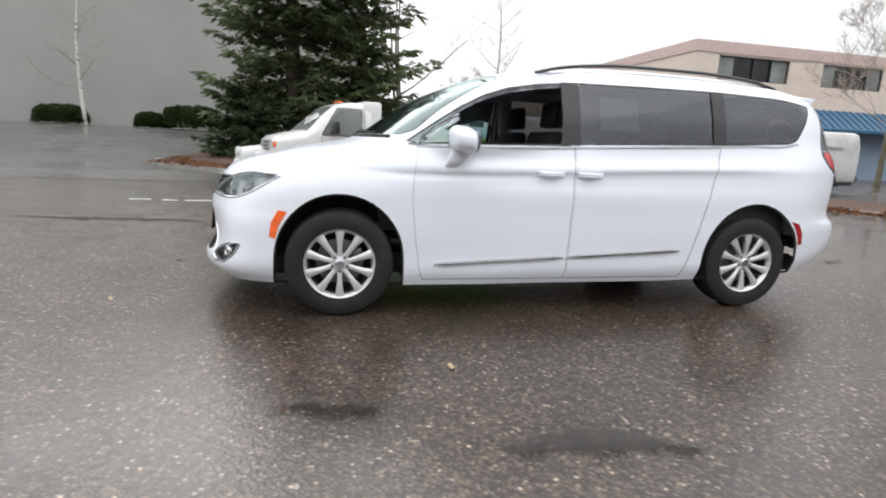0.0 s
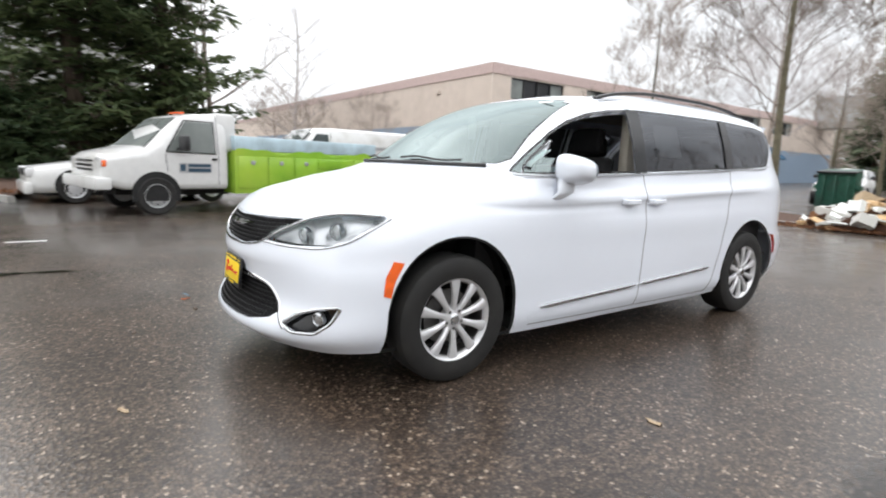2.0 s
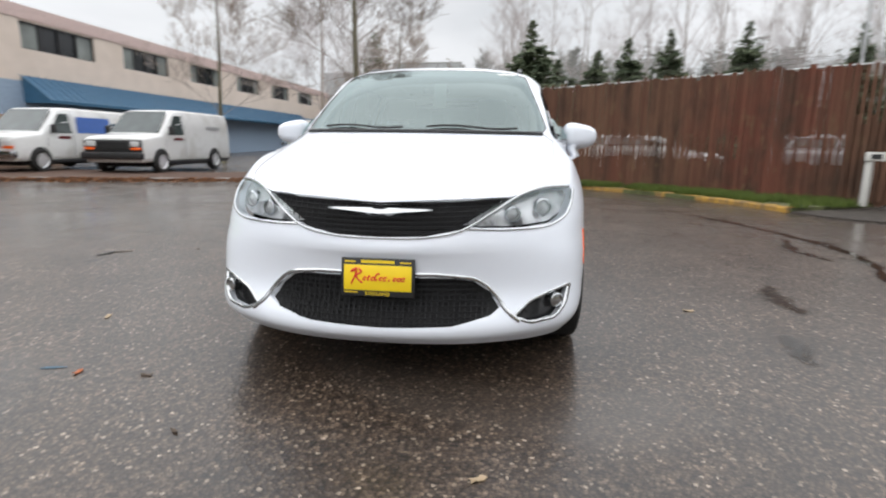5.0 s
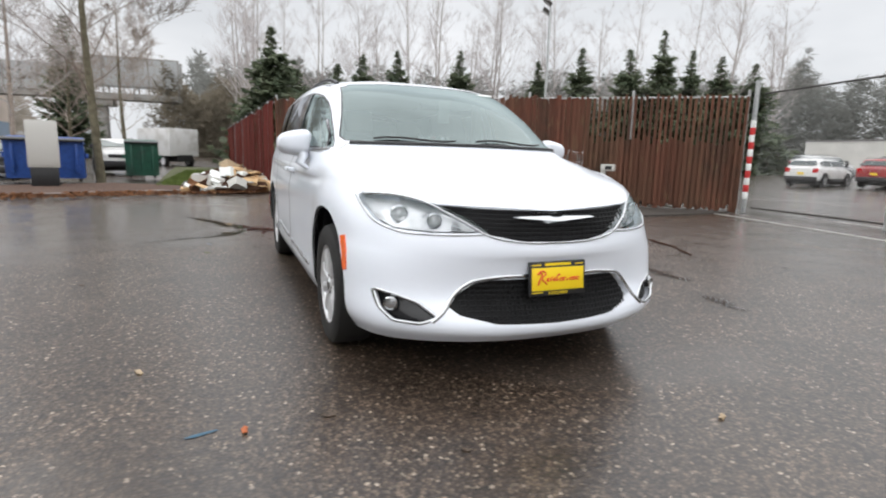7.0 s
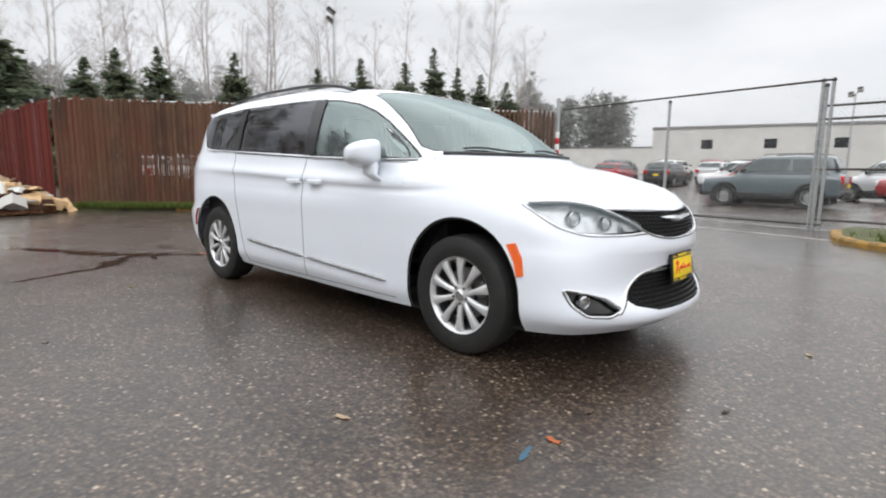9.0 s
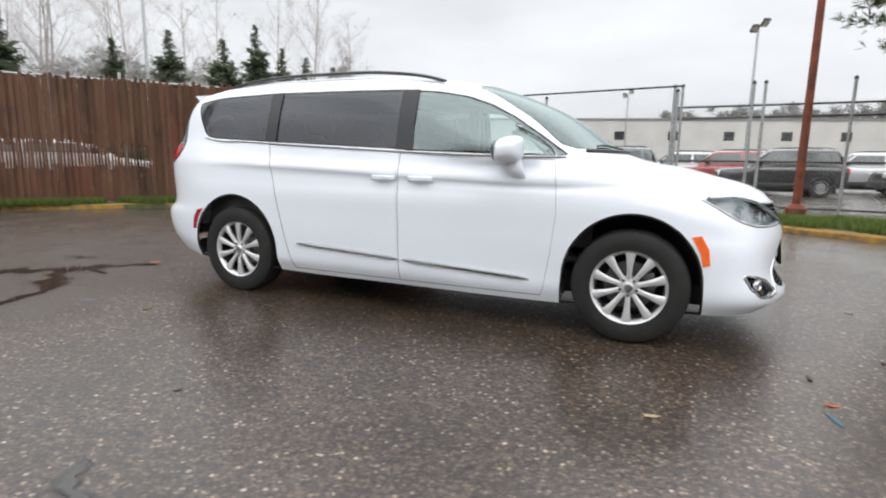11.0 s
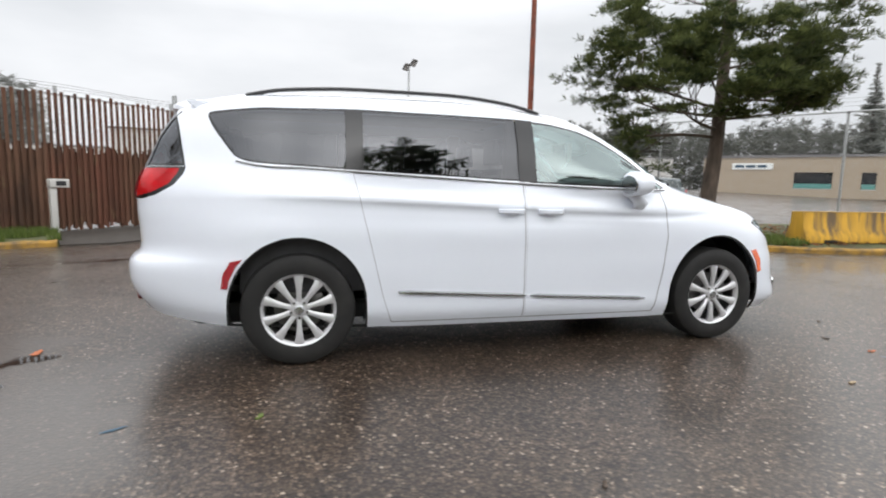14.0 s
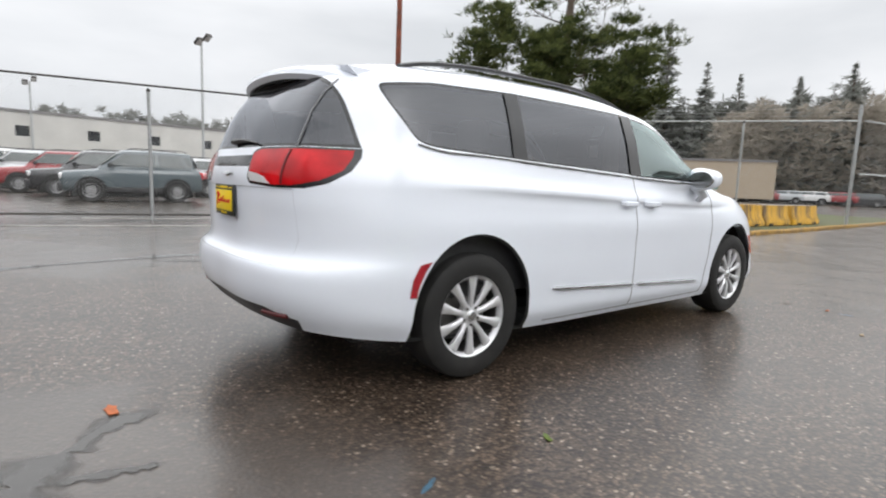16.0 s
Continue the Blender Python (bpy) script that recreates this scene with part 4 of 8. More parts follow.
        w = part("wheel", lathe([(.206, .085), (.214, .098), (.222, .104), (.2235, .100), (.2235, -.09), (.205, -.09), (.203, .08)], segs=56, closed=True, m=big), M_ALLOY, van)
        w.matrix_basis = m
        part("tyre", tyre, M_TYRE, w, "black rubber tyre")
        part("brake_disc", lathe([(.05, .0), (.155, .0), (.155, .02), (.05, .02)], segs=40, closed=True), M_DISC, w)
        part("inner_barrel", lathe([(.204, -.08), (.204, .07), (.198, .07), (.198, -.08)], segs=40, closed=True, m=big), M_DISC, w)
        part("hub_back", lathe([(.0, -.06), (.2, -.06), (.2, -.05), (0, -.05)], segs=32, m=big), M_UNDER, w)
        cal = box(-.05, .05, .0, .05, .09, .165, .012)
        cal.transform(Matrix.Rotation(radians(-70), 4, "Y"))
        part("brake_caliper", cal, M_DISC, w)
        # ten tapering spokes in five pairs
        for k in range(10):
            a = 2 * math.pi * k / 10
            sp = bmesh.new()
            prof = [(.045, .016, .082), (.09, .0145, .094), (.14, .018, .098), (.18, .024, .098), (.211, .031, .094)]
            prev = None
            for r, h, yo in prof:
                ring = [sp.verts.new((r, yo - .022, -h)), sp.verts.new((r, yo - .004, -h)), sp.verts.new((r, yo + .004, -h * .45)), sp.verts.new((r, yo + .004, h * .45)), sp.verts.new((r, yo - .004, h)), sp.verts.new((r, yo - .022, h))]
                if prev:
                    for i in range(6):
                        sp.faces.new((prev[i], prev[(i + 1) % 6], ring[(i + 1) % 6], ring[i]))
                else:
                    sp.faces.new(ring[::-1])
                prev = ring
            sp.faces.new(prev)
            bmesh.ops.recalc_face_normals(sp, faces=sp.faces[:])
            sp.transform(Matrix.Rotation(-a + radians(90), 4, "Y"))
            sp.transform(big)
            part("spoke", sp, M_ALLOY, w)
        part("wheel_centre", lathe([(0, .098), (.028, .097), (.034, .09), (.06, .084), (.068, .07), (.066, .04)], segs=32), M_ALLOY, w)
        part("centre_cap", lathe([(0, .104), (.024, .103), (.029, .098), (.029, .09)], segs=28), M_CHROME, w)
        for k in range(5):
            a = 2 * math.pi * (k + .5) / 5 + radians(18)
            part("wheel_nut", lathe([(0, .094), (.009, .093), (.010, .07)], segs=8, m=Matrix.Translation((.052 * math.cos(a), 0, .052 * math.sin(a)))), M_DISC, w)
    for x in (1.5445, -1.5445):
        for s in (1, -1):
            wheel(x, s)

    # side fittings
    for s in (1, -1):
        # lower chrome strips, one to each door
        for xa, xb in ((.925, .0), (-.03, -.925)):
            rows = []
            st = bmesh.new()
            n = 14
            for i in range(n + 1):
                x = xa + (xb - xa) * i / n
                zc = .352 + (.925 - x) * (.105 / 1.85)
                taper = .35 if i in (0, n) else 1.0
                hw = .013 * taper
                a, b, c, d = (snap(x, zc + hw, s, -.002)[0], snap(x, zc + hw * .5, s, .011 * taper)[0], snap(x, zc - hw * .6, s, .012 * taper)[0], snap(x, zc - hw, s, -.002)[0])
                rows.append([st.verts.new(q) for q in (a, b, c, d)])
            for r0, r1 in zip(rows, rows[1:]):
                for k in range(3):
                    st.faces.new((r0[k], r0[k + 1], r1[k + 1], r1[k]))
            bmesh.ops.recalc_face_normals(st, faces=st.faces[:])
            part("side_moulding", st, M_CHROME, van, "chrome side moulding strip")
        # chrome line under the windows
        pts = [snap(x, z - .012, s, .004)[0] for x, z in [(1.11, 1.155), (.9, 1.155), (.5, 1.165), (0, 1.18), (-.5, 1.203), (-1.0, 1.226), (-1.5, 1.25), (-1.80, 1.263), (-1.9, 1.283)]]
        pts = [tuple(p) for p in hermite(pts, 5)]
        part("belt_moulding", tube(pts, .0075, 6), M_CHROME, van, "thin chrome line under the windows")
        # pillars between the windows in gloss black
        for xa, xb, za, zb in ((-.085, .045, 1.182, 1.608), (-1.25, -1.14, 1.232, 1.618)):
            pl = bmesh.new()
            rows = []
            for i in range(9):
                z = za + (zb - za) * i / 8
                rows.append([pl.verts.new(snap(xx, z, s, .004)[0]) for xx in (xa, (xa + xb) / 2, xb)])
            for r0, r1 in zip(rows, rows[1:]):
                for k in range(2):
                    pl.faces.new((r0[k], r0[k + 1], r1[k + 1], r1[k]))
            bmesh.ops.recalc_face_normals(pl, faces=pl.faces[:])
            part("window_pillar", pl, M_GLOSSBLACK, van, "black pillar between the windows")
        # door handles
        for x in (.135, -.155):
            p, no = snap(x, .985, s)
            h = bmesh.new()
            prof = hermite([(x + .095, .0), (x + .07, .026), (x, .036), (x - .07, .026), (x - .095, .0)], 4)
            rows = []
            for px_, out in prof:
                q, n_ = snap(px_, .985, s)
                base = q + Vector((0, s * out, 0))
                rows.append([h.verts.new(base + Vector((0, s * dy, dz))) for dy, dz in ((0, -.016), (.008, -.011), (.008, .011), (0, .016), (-.008, .011), (-.008, -.011))])
            for r0, r1 in zip(rows, rows[1:]):
                for k in range(6):
                    h.faces.new((r0[k], r0[(k + 1) % 6], r1[(k + 1) % 6], r1[k]))
            bmesh.ops.recalc_face_normals(h, faces=h.faces[:])
            part("door_handle", h, M_PAINT, van)
            cup = lathe([(0, .001), (.03, .0015), (.034, 0)], "y", 20)
            cup.transform(Matrix.Translation(p + Vector((0, s * .001, 0))) @ Matrix.Diagonal((1.6, s, 1.0, 1)))
            part("handle_recess", cup, M_PAINT, van)
        # mirror
        mir = bmesh.new()
        bmesh.ops.create_uvsphere(mir, u_segments=32, v_segments=20, radius=1)
        for v in mir.verts:
            c = v.co
            px, py, pz = (math.copysign(abs(q) ** .62, q) for q in c)
            deep = .105 if px > 0 else .062
            # fuller towards the door at the top, drawn in towards the outer end and below
            v.co = Vector((px * deep * (1 - .12 * py), py * .118, pz * .082 * (1 - .16 * py) + .014 * py * (pz < 0) - .010 * py + .012 * px))
        mir.transform(Matrix.Translation((.755, s * 1.05, 1.182)) @ Matrix.Diagonal((1, s, 1, 1)))
        bmesh.ops.recalc_face_normals(mir, faces=mir.faces[:])
        mo = part("door_mirror", mir, M_PAINT, van, "white door mirror housing", "all")
        q, _ = snap(.835, 1.02, s)
        stalk = bmesh.new()
        rows = []
        for p, wx, wy in ((q + Vector((0, -s * .02, -.02)), .045, .02), (q + Vector((-.02, s * .045, .03)), .060, .032), (Vector((.785, s * .99, 1.10)), .068, .040), (Vector((.77, s * 1.01, 1.15)), .078, .05)):
            rows.append([stalk.verts.new(p + Vector((wx * math.cos(a), wy * math.sin(a), 0))) for a in np.linspace(0, 2 * math.pi, 12, endpoint=False)])
        for r0, r1 in zip(rows, rows[1:]):
            for k in range(12):
                stalk.faces.new((r0[k], r0[(k + 1) % 12], r1[(k + 1) % 12], r1[k]))
        bmesh.ops.recalc_face_normals(stalk, faces=stalk.faces[:])
        part("mirror_stalk", stalk, M_PAINT, mo, "", "all")
        mg = lathe([(0, -.004), (.9, -.004), (1, .004), (0, .004)], "x", 24)
        mg.transform(Matrix.Translation((.691, s * 1.05, 1.180)) @ Matrix.Diagonal((1, .100, .068, 1)))
        part("mirror_glass", mg, M_CHROME, mo, "mirror glass")
        # front side marker and rear red reflector at the wheel openings
        for (pts2, mt, nm, lb) in (([(1.872, .690), (1.925, .60), (1.945, .52), (1.982, .53), (1.970, .62), (1.925, .70)], M_AMBER, "side_marker", "amber side marker"),
                                   ([(-1.868, .685), (-1.905, .64), (-1.945, .56), (-1.955, .51), (-1.992, .51), (-1.978, .60), (-1.935, .672)], M_REDMARK, "rear_side_marker", "dark red side marker")):
            mk = bmesh.new()
            top = [mk.verts.new(snap(x, z, s, .006)[0]) for x, z in pts2]
            bot = [mk.verts.new(snap(x, z, s, -.01)[0]) for x, z in pts2]
            mk.faces.new(top)
            for i in range(len(top)):
                mk.faces.new((top[i], top[(i + 1) % len(top)], bot[(i + 1) % len(top)], bot[i]))
            bmesh.ops.recalc_face_normals(mk, faces=mk.faces[:])
            part(nm, mk, mt, van, lb)
        # roof rails
        rp = []
        for x, lift in ((.17, .004), (.05, .022), (-.3, .036), (-.85, .04), (-1.4, .036), (-1.72, .022), (-1.86, .004)):
            loc, no, i, d = tree.ray_cast(Vector((x, s * .625, 3)), Vector((0, 0, -1)))
            rp.append(loc + Vector((0, 0, lift)))
        rp = [tuple(p) for p in hermite(rp, 6)]
        rb = bmesh.new()
        rows = []
        for p in rp:
            rows.append([rb.verts.new(Vector(p) + Vector((0, dy * s, dz))) for dy, dz in ((-.018, -.012), (-.016, .006), (0, .012), (.017, .004), (.018, -.014))])
        for r0, r1 in zip(rows, rows[1:]):
            for k in range(5):
                rb.faces.new((r0[k], r0[(k + 1) % 5], r1[(k + 1) % 5], r1[k]))
        rb.faces.new(rows[0]); rb.faces.new(rows[-1][::-1])
        bmesh.ops.recalc_face_normals(rb, faces=rb.faces[:])
        part("roof_rail", rb, M_BLACK, van, "black roof rail")
        # roof ditch line
        dp = [tree.ray_cast(Vector((x, s * .685, 3)), Vector((0, 0, -1)))[0] for x in (.2, 0, -.5, -1, -1.5, -1.72)]
        part("roof_joint", tube([tuple(p) for p in hermite(dp, 4)], .004, 5), M_SEAM, van)
        # headlamp insides
        bowl = made["headlamp_left" if s > 0 else "headlamp_right"]
        hb = bmesh.new()
        hb.from_mesh(bowl.data)
        for v in hb.verts:
            v.co -= Vector((.055, s * .02, 0)) + skin_normal(v.co) * .006
        part("lamp_bowl", hb, mat_lampbowl, bowl, "pale grey reflector bowl")
        for yy, zz, r in ((.745, .855, .031), (.60, .825, .026)):
            q, n_ = snap_x(s * yy, zz, -.045)
            mm = Matrix.Translation(q) @ Vector((1, s * .35, 0)).to_track_quat("X", "Z").to_matrix().to_4x4()
            part("projector", lathe([(r * 1.25, -.01), (r * 1.2, .012), (r, .016), (r * .96, .004), (r * .6, .014), (0, .02)], "x", 28, m=mm), M_CLEARLENS, bowl, "round projector lens")
            part("projector_ring", lathe([(r * 1.22, -.012), (r * 1.22, .018), (r * 1.42, .014), (r * 1.46, -.012)], "x", 28, m=mm, closed=True), M_CHROME, bowl, "bright ring round the lens")
        q, n_ = snap_x(s * .80, .41, .004)
        mm = Matrix.Translation(q) @ Vector((1, s * .5, 0)).to_track_quat("X", "Z").to_matrix().to_4x4()
        part("fog_lamp", lathe([(.034, -.02), (.034, .004), (.029, .007), (.026, .001), (.015, .004), (0, .005)], "x", 28, m=mm), M_CHROME, van, "round fog lamp")
        # tail lamp inner clear section and divider
        lamp = made["tail_lamp_left" if s > 0 else "tail_lamp_right"]
        cl = bmesh.new()
        ptsc = [(.342, 1.085), (.37, 1.060), (.56, 1.049), (.50, 1.08), (.43, 1.098), (.342, 1.106)]
        top = [cl.verts.new(snap_x(s * y, z, .004, -1)[0]) for y, z in ptsc]
        cl.faces.new(top)
        ext = bmesh.ops.extrude_face_region(cl, geom=cl.faces[:])
        bmesh.ops.translate(cl, verts=[g for g in ext["geom"] if isinstance(g, bmesh.types.BMVert)], vec=(.012, 0, 0))
        bmesh.ops.recalc_face_normals(cl, faces=cl.faces[:])
        part("reversing_lens", cl, M_CLEARLENS, lamp, "clear reversing lens")
        dv = tube([tuple(snap_x(s * .65, z, .002, -1)[0]) for z in np.linspace(1.052, 1.215, 7)], .006, 6)
        part("lamp_divider", dv, M_DARKRED, lamp)
        # rear reflector in the bumper
        rr = tube([tuple(snap_x(s * y, .415 + .02 * (y - .55), .004, -1)[0]) for y in np.linspace(.52, .70, 6)], .012, 6)
        part("bumper_reflector", rr, M_DARKRED, van, "dark red bumper reflector")
        # hatch side seam in the rear glass
        hs = tube([tuple(snap_x(s * y, z, .002, -1)[0]) for y, z in [(.668, 1.235), (.660, 1.32), (.656, 1.41), (.658, 1.50), (.666, 1.57)]], .005, 5)
        part("tailgate_joint", hs, M_SEAM, van)

    def trim_strip(name, pts, width, out, material, label="", closed=True, front=1, taper=False):
        """A bright strip with a raised middle laid on the skin along an outline given in y and z."""
        st = bmesh.new()
        line = [Vector(p) for p in pts]
        n = len(line)
        rows = []
        for i, p in enumerate(line):
            a, b = (line[i - 1], line[(i + 1) % n]) if closed else (line[max(i - 1, 0)], line[min(i + 1, n - 1)])
            d = (b - a).normalized()
            w = Vector((-d.y, d.x)) * width / 2
            if taper and not closed:
                w *= .3 + .7 * math.sin(math.pi * min(max(i / (n - 1), .06), .94))
            row = []
            for k, o in ((-1, -.006), (-.7, out), (.0, out * 1.25), (.7, out), (1, -.006)):
                q = p + w * k
                hit = tree.ray_cast(Vector((4 * front, q.x, q.y)), Vector((-front, 0, 0)))
                row.append(st.verts.new(hit[0] + hit[1] * o))
            rows.append(row)
        pairs = list(zip(rows, rows[1:])) + ([(rows[-1], rows[0])] if closed else [])
        for r0, r1 in pairs:
            for k in range(4):
                st.faces.new((r0[k], r0[k + 1], r1[k + 1], r1[k]))
        bmesh.ops.recalc_face_normals(st, faces=st.faces[:])
        part(name, st, material, van, label, "all")

    def smooth_line(pts, per=5):
        return [(p[0], p[1]) for p in hermite([(y, z, 0) for y, z in pts], per)]

    for s in (1, -1):
        def fl(pts):
            return [(y * s, z) for y, z in pts]
        fgo = rounded([(.60, .355), (.68, .325), (.80, .335), (.85, .39), (.87, .475), (.78, .455), (.68, .42)], .02)
        trim_strip("fog_bezel", fl(fgo), .017, .003, M_CHROME, "bright chrome fog lamp surround")
        trim_strip("grille_chrome", smooth_line(fl([(0, .708), (.2, .714), (.36, .744), (.49, .818), (.63, .896), (.74, .921), (.86, .918)])), .012, .006, M_CHROME, "chrome grille surround", False)
        trim_strip("lower_grille_chrome", smooth_line(fl([(0, .540), (.34, .538), (.43, .522), (.52, .45), (.57, .385), (.63, .335)])), .022, .006, M_CHROME, "chrome lower grille surround", False)
        trim_strip("headlamp_rim", smooth_line(fl([(.37, .752), (.45, .748), (.62, .745), (.765, .757), (.84, .795), (.872, .85), (.885, .905)])), .012, .004, M_CHROME, "", False)
    # grille bars
    for k in range(7):
        z = .735 + k * .021
        half = .30 + .038 * k
        pts = [tuple(snap_x(y, z + .012 * (abs(y) / .5) ** 2, -.010)[0]) for y in np.linspace(-half, half, 26)]
        part("grille_bar", tube(pts, .0052, 5), M_GRILLE, van)
    for k in range(33):
        y = -.52 + 1.04 * k / 32
        z0, z1 = float(np.interp(abs(y), (0, .2, .36, .62), (.718, .724, .756, .897))), float(np.interp(abs(y), (0, .3, .62), (.864, .872, .889)))
        pts = [tuple(snap_x(y, z, -.013)[0]) for z in np.linspace(z0, z1, 4)]
        part("grille_rib", tube(pts, .0028, 4), M_GRILLE, van)
    lg = bmesh.new()
    for k in range(9):
        z = .335 + k * .023
        half = min(.50, .40 + .03 * k) if z < .42 else .50 - (z - .42) * 1.0
        tube([tuple(snap_x(y, z + .004 * (i % 2), -.010)[0]) for i, y in enumerate(np.linspace(-half, half, 41))], .0046, 5, lg)
    for k in range(40):
        y = -.49 + .98 * k / 39
        zt = .525 - max(0, abs(y) - .40) * 1.0
        zb = .322 + max(0, abs(y) - .33) * .25
        tube([tuple(snap_x(y, z, -.012)[0]) for z in np.linspace(zb, zt, 5)], .0036, 4, lg)
    part("lower_grille_mesh", lg, M_GRILLE, van, "black mesh lower grille")
    # winged emblem as a plain bright bar
    em = bmesh.new()
    rows = []
    for i in range(25):
        y = -.235 + .47 * i / 24
        t = abs(y) / .235
        zc = .808 + .016 * t
        h = .014 * (1 - t) + .004 + .008 * (t > .1) * (1 - t)
        q, n_ = snap_x(y, zc, .012)
        rows.append([em.verts.new(q + Vector((-.012, 0, h))), em.verts.new(q + Vector((.004, 0, 0))), em.verts.new(q + Vector((-.012, 0, -h)))])
    for r0, r1 in zip(rows, rows[1:]):
        for k in range(2):
            em.faces.new((r0[k], r0[k + 1], r1[k + 1], r1[k]))
    bmesh.ops.recalc_face_normals(em, faces=em.faces[:])
    part("front_emblem", em, M_CHROME, van, "plain winged chrome emblem")
    em2 = bmesh.new()
    rows = []
    for i in range(15):
        y = -.10 + .20 * i / 14
        t = abs(y) / .10
        q, n_ = snap_x(y, 1.085 + .008 * t, .010, -1)
        h = .012 * (1 - t) + .003
        rows.append([em2.verts.new(q + Vector((.010, 0, h))), em2.verts.new(q + Vector((-.002, 0, 0))), em2.verts.new(q + Vector((.010, 0, -h)))])
    for r0, r1 in zip(rows, rows[1:]):
        for k in range(2):
            em2.faces.new((r0[k], r0[k + 1], r1[k + 1], r1[k]))
    bmesh.ops.recalc_face_normals(em2, faces=em2.faces[:])
    part("rear_emblem", em2, M_CHROME, van, "plain winged chrome emblem")

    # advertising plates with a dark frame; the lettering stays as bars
    def plate(m, tilt):
        pf = part("plate_frame", box(-.008, .008, -.166, .166, -.086, .086, .006), M_BLACK, van, "black plate frame with yellow bars")
        pf.matrix_basis = m @ Matrix.Rotation(radians(tilt), 4, "Y")
        part("plate", box(.0075, .0105, -.152, .152, -.058, .055, .001), M_YELLOW, pf, "yellow advertising plate")
        for y0, y1, z0, z1 in ((-.075, .075, .064, .077), (-.150, -.10, .066, .072), (.10, .150, .066, .072), (-.150, -.09, -.070, -.065)):
            part("frame_lettering", box(.0082, .0098, y0, y1, z0, z1), M_YELLOW, pf)
        fc = bpy.data.curves.new("frame_lettering", "FONT")
        fc.body, fc.size, fc.align_x, fc.extrude = "KIRKLAND", .023, "CENTER", .0008
        holder = bpy.data.objects.new("frame_lettering", fc)
        me = bpy.data.meshes.new_from_object(holder)
        bpy.data.objects.remove(holder)
        me.transform(Matrix.Translation((.0088, 0, -.079)) @ Matrix(((0, 0, 1, 0), (1, 0, 0, 0), (0, 1, 0, 0), (0, 0, 0, 1))))
        me.materials.clear()
        me.materials.append(M_YELLOW)
        new("frame_lettering", me).parent = pf
        # red script: a tall swash and a row of leaning rounded strokes
        swash = [(-.118, -.030), (-.098, .030), (-.120, .024), (-.098, .040), (-.072, .026), (-.096, .006), (-.068, -.026)]
        part("plate_lettering", tube([(.0115, y, z) for y, z, _ in hermite([(y, z, 0) for y, z in swash], 5)], .0038, 5), M_REDINK, pf, "red script shape on the plate")
        for k, (w_, h_) in enumerate(((.013, .014), (.006, .020), (.013, .014), (.014, .032), (.014, .014), (.013, .015), (.004, .004), (.012, .013), (.014, .014), (.020, .014))):
            y_ = -.058 + .0185 * k + (.006 if k > 6 else 0)
            lp = [(.0115, y_ + w_ * .5 * math.cos(a) + .22 * (h_ * math.sin(a)), -.012 + h_ * .5 + h_ * .5 * math.sin(a)) for a in np.linspace(.6, 5.6, 10)]
            part("plate_lettering", tube(lp, .0034, 5), M_REDINK, pf, "red script shape on the plate")
    # the frame's lower line can be read
    plate(Matrix.Translation((2.465, 0, .532)) @ pose(0, 0, 0, 0, -6, 0), 0)
    q, n_ = snap_x(0, .945, .012, -1)
    plate(Matrix.Translation((q.x, 0, .945)) @ pose(0, 0, 0, 0, 0, 180), 0)

    # rear spoiler, wiper, handle bar
    sp, su = bmesh.new(), bmesh.new()
    rows, under = [], []
    for i in range(33):
        y = -.71 + 1.42 * i / 32
        t = abs(y) / .71
        xr = -2.385 + .20 * t ** 2.5
        zt = 1.672 - .052 * t ** 2 - .04 * t ** 8
        lip = .062 + .012 * t ** 4
        roof = tree.ray_cast(Vector((-2.02, y * .97, 3)), Vector((0, 0, -1)))[0].z
        rows.append([sp.verts.new(p) for p in ((-2.02, y * .97, roof - .008), (-2.20, y * .985, max(zt + .022, roof - .045 + .04 * t ** 4)), (xr + .05, y, zt + .006), (xr + .008, y, zt - .012), (xr, y, zt - lip * .6), (xr + .022, y, zt - lip), (xr + .045, y, zt - lip + .012), (-2.10, y * .98, zt - .012))])
        if abs(y) < .66:
            under.append([su.verts.new(p) for p in ((xr + .040, y, zt - lip + .006), (xr + .06, y, zt - lip - .002), (min(-2.262, xr + .12) + .07 * t ** 3, y, zt - lip - .016), (-2.20 + .07 * t ** 3, y, zt - lip - .012), (-2.12, y, zt - .035))])
    for b_, rs, wrap in ((sp, rows, 8), (su, under, 5)):
        for r0, r1 in zip(rs, rs[1:]):
            for k in range(wrap):
                b_.faces.new((r0[k], r0[(k + 1) % wrap], r1[(k + 1) % wrap], r1[k]))
        b_.faces.new(rs[0]); b_.faces.new(rs[-1][::-1])
        bmesh.ops.recalc_face_normals(b_, faces=b_.faces[:])
    so = part("rear_spoiler", sp, M_PAINT, van)
    part("spoiler_underside", su, M_GLOSSBLACK, so, "gloss black spoiler underside")
    part("brake_light", box(-2.30, -2.27, -.20, .20, 1.585, 1.60, .004), M_DARKRED, so, "dark red high brake light")
    pts = [tuple(snap_x(y, z, .014, -1)[0]) for y, z in [(.04, 1.262), (-.10, 1.266), (-.24, 1.258), (-.36, 1.243)]]
    part("rear_wiper", tube(pts, [.018, .012, .008, .006], 6), M_BLACK, van, "black rear wiper")
    # front wipers
    for ya, yb in ((-.62, -.10), (.05, .60)):
        pts = []
        for i in range(7):
            y = ya + (yb - ya) * i / 6
            pts.append(tuple(snap_x(y, 1.212 + .010 * math.sin(i), .010)[0]))
        part("wiper", tube(pts, .007, 5), M_BLACK, van, "black wiper blade")
    part("cowl", tube([tuple(snap_x(y, 1.188 - .004 * abs(y), .004)[0]) for y in np.linspace(-.76, .76, 24)], .012, 6), M_BLACK, van)
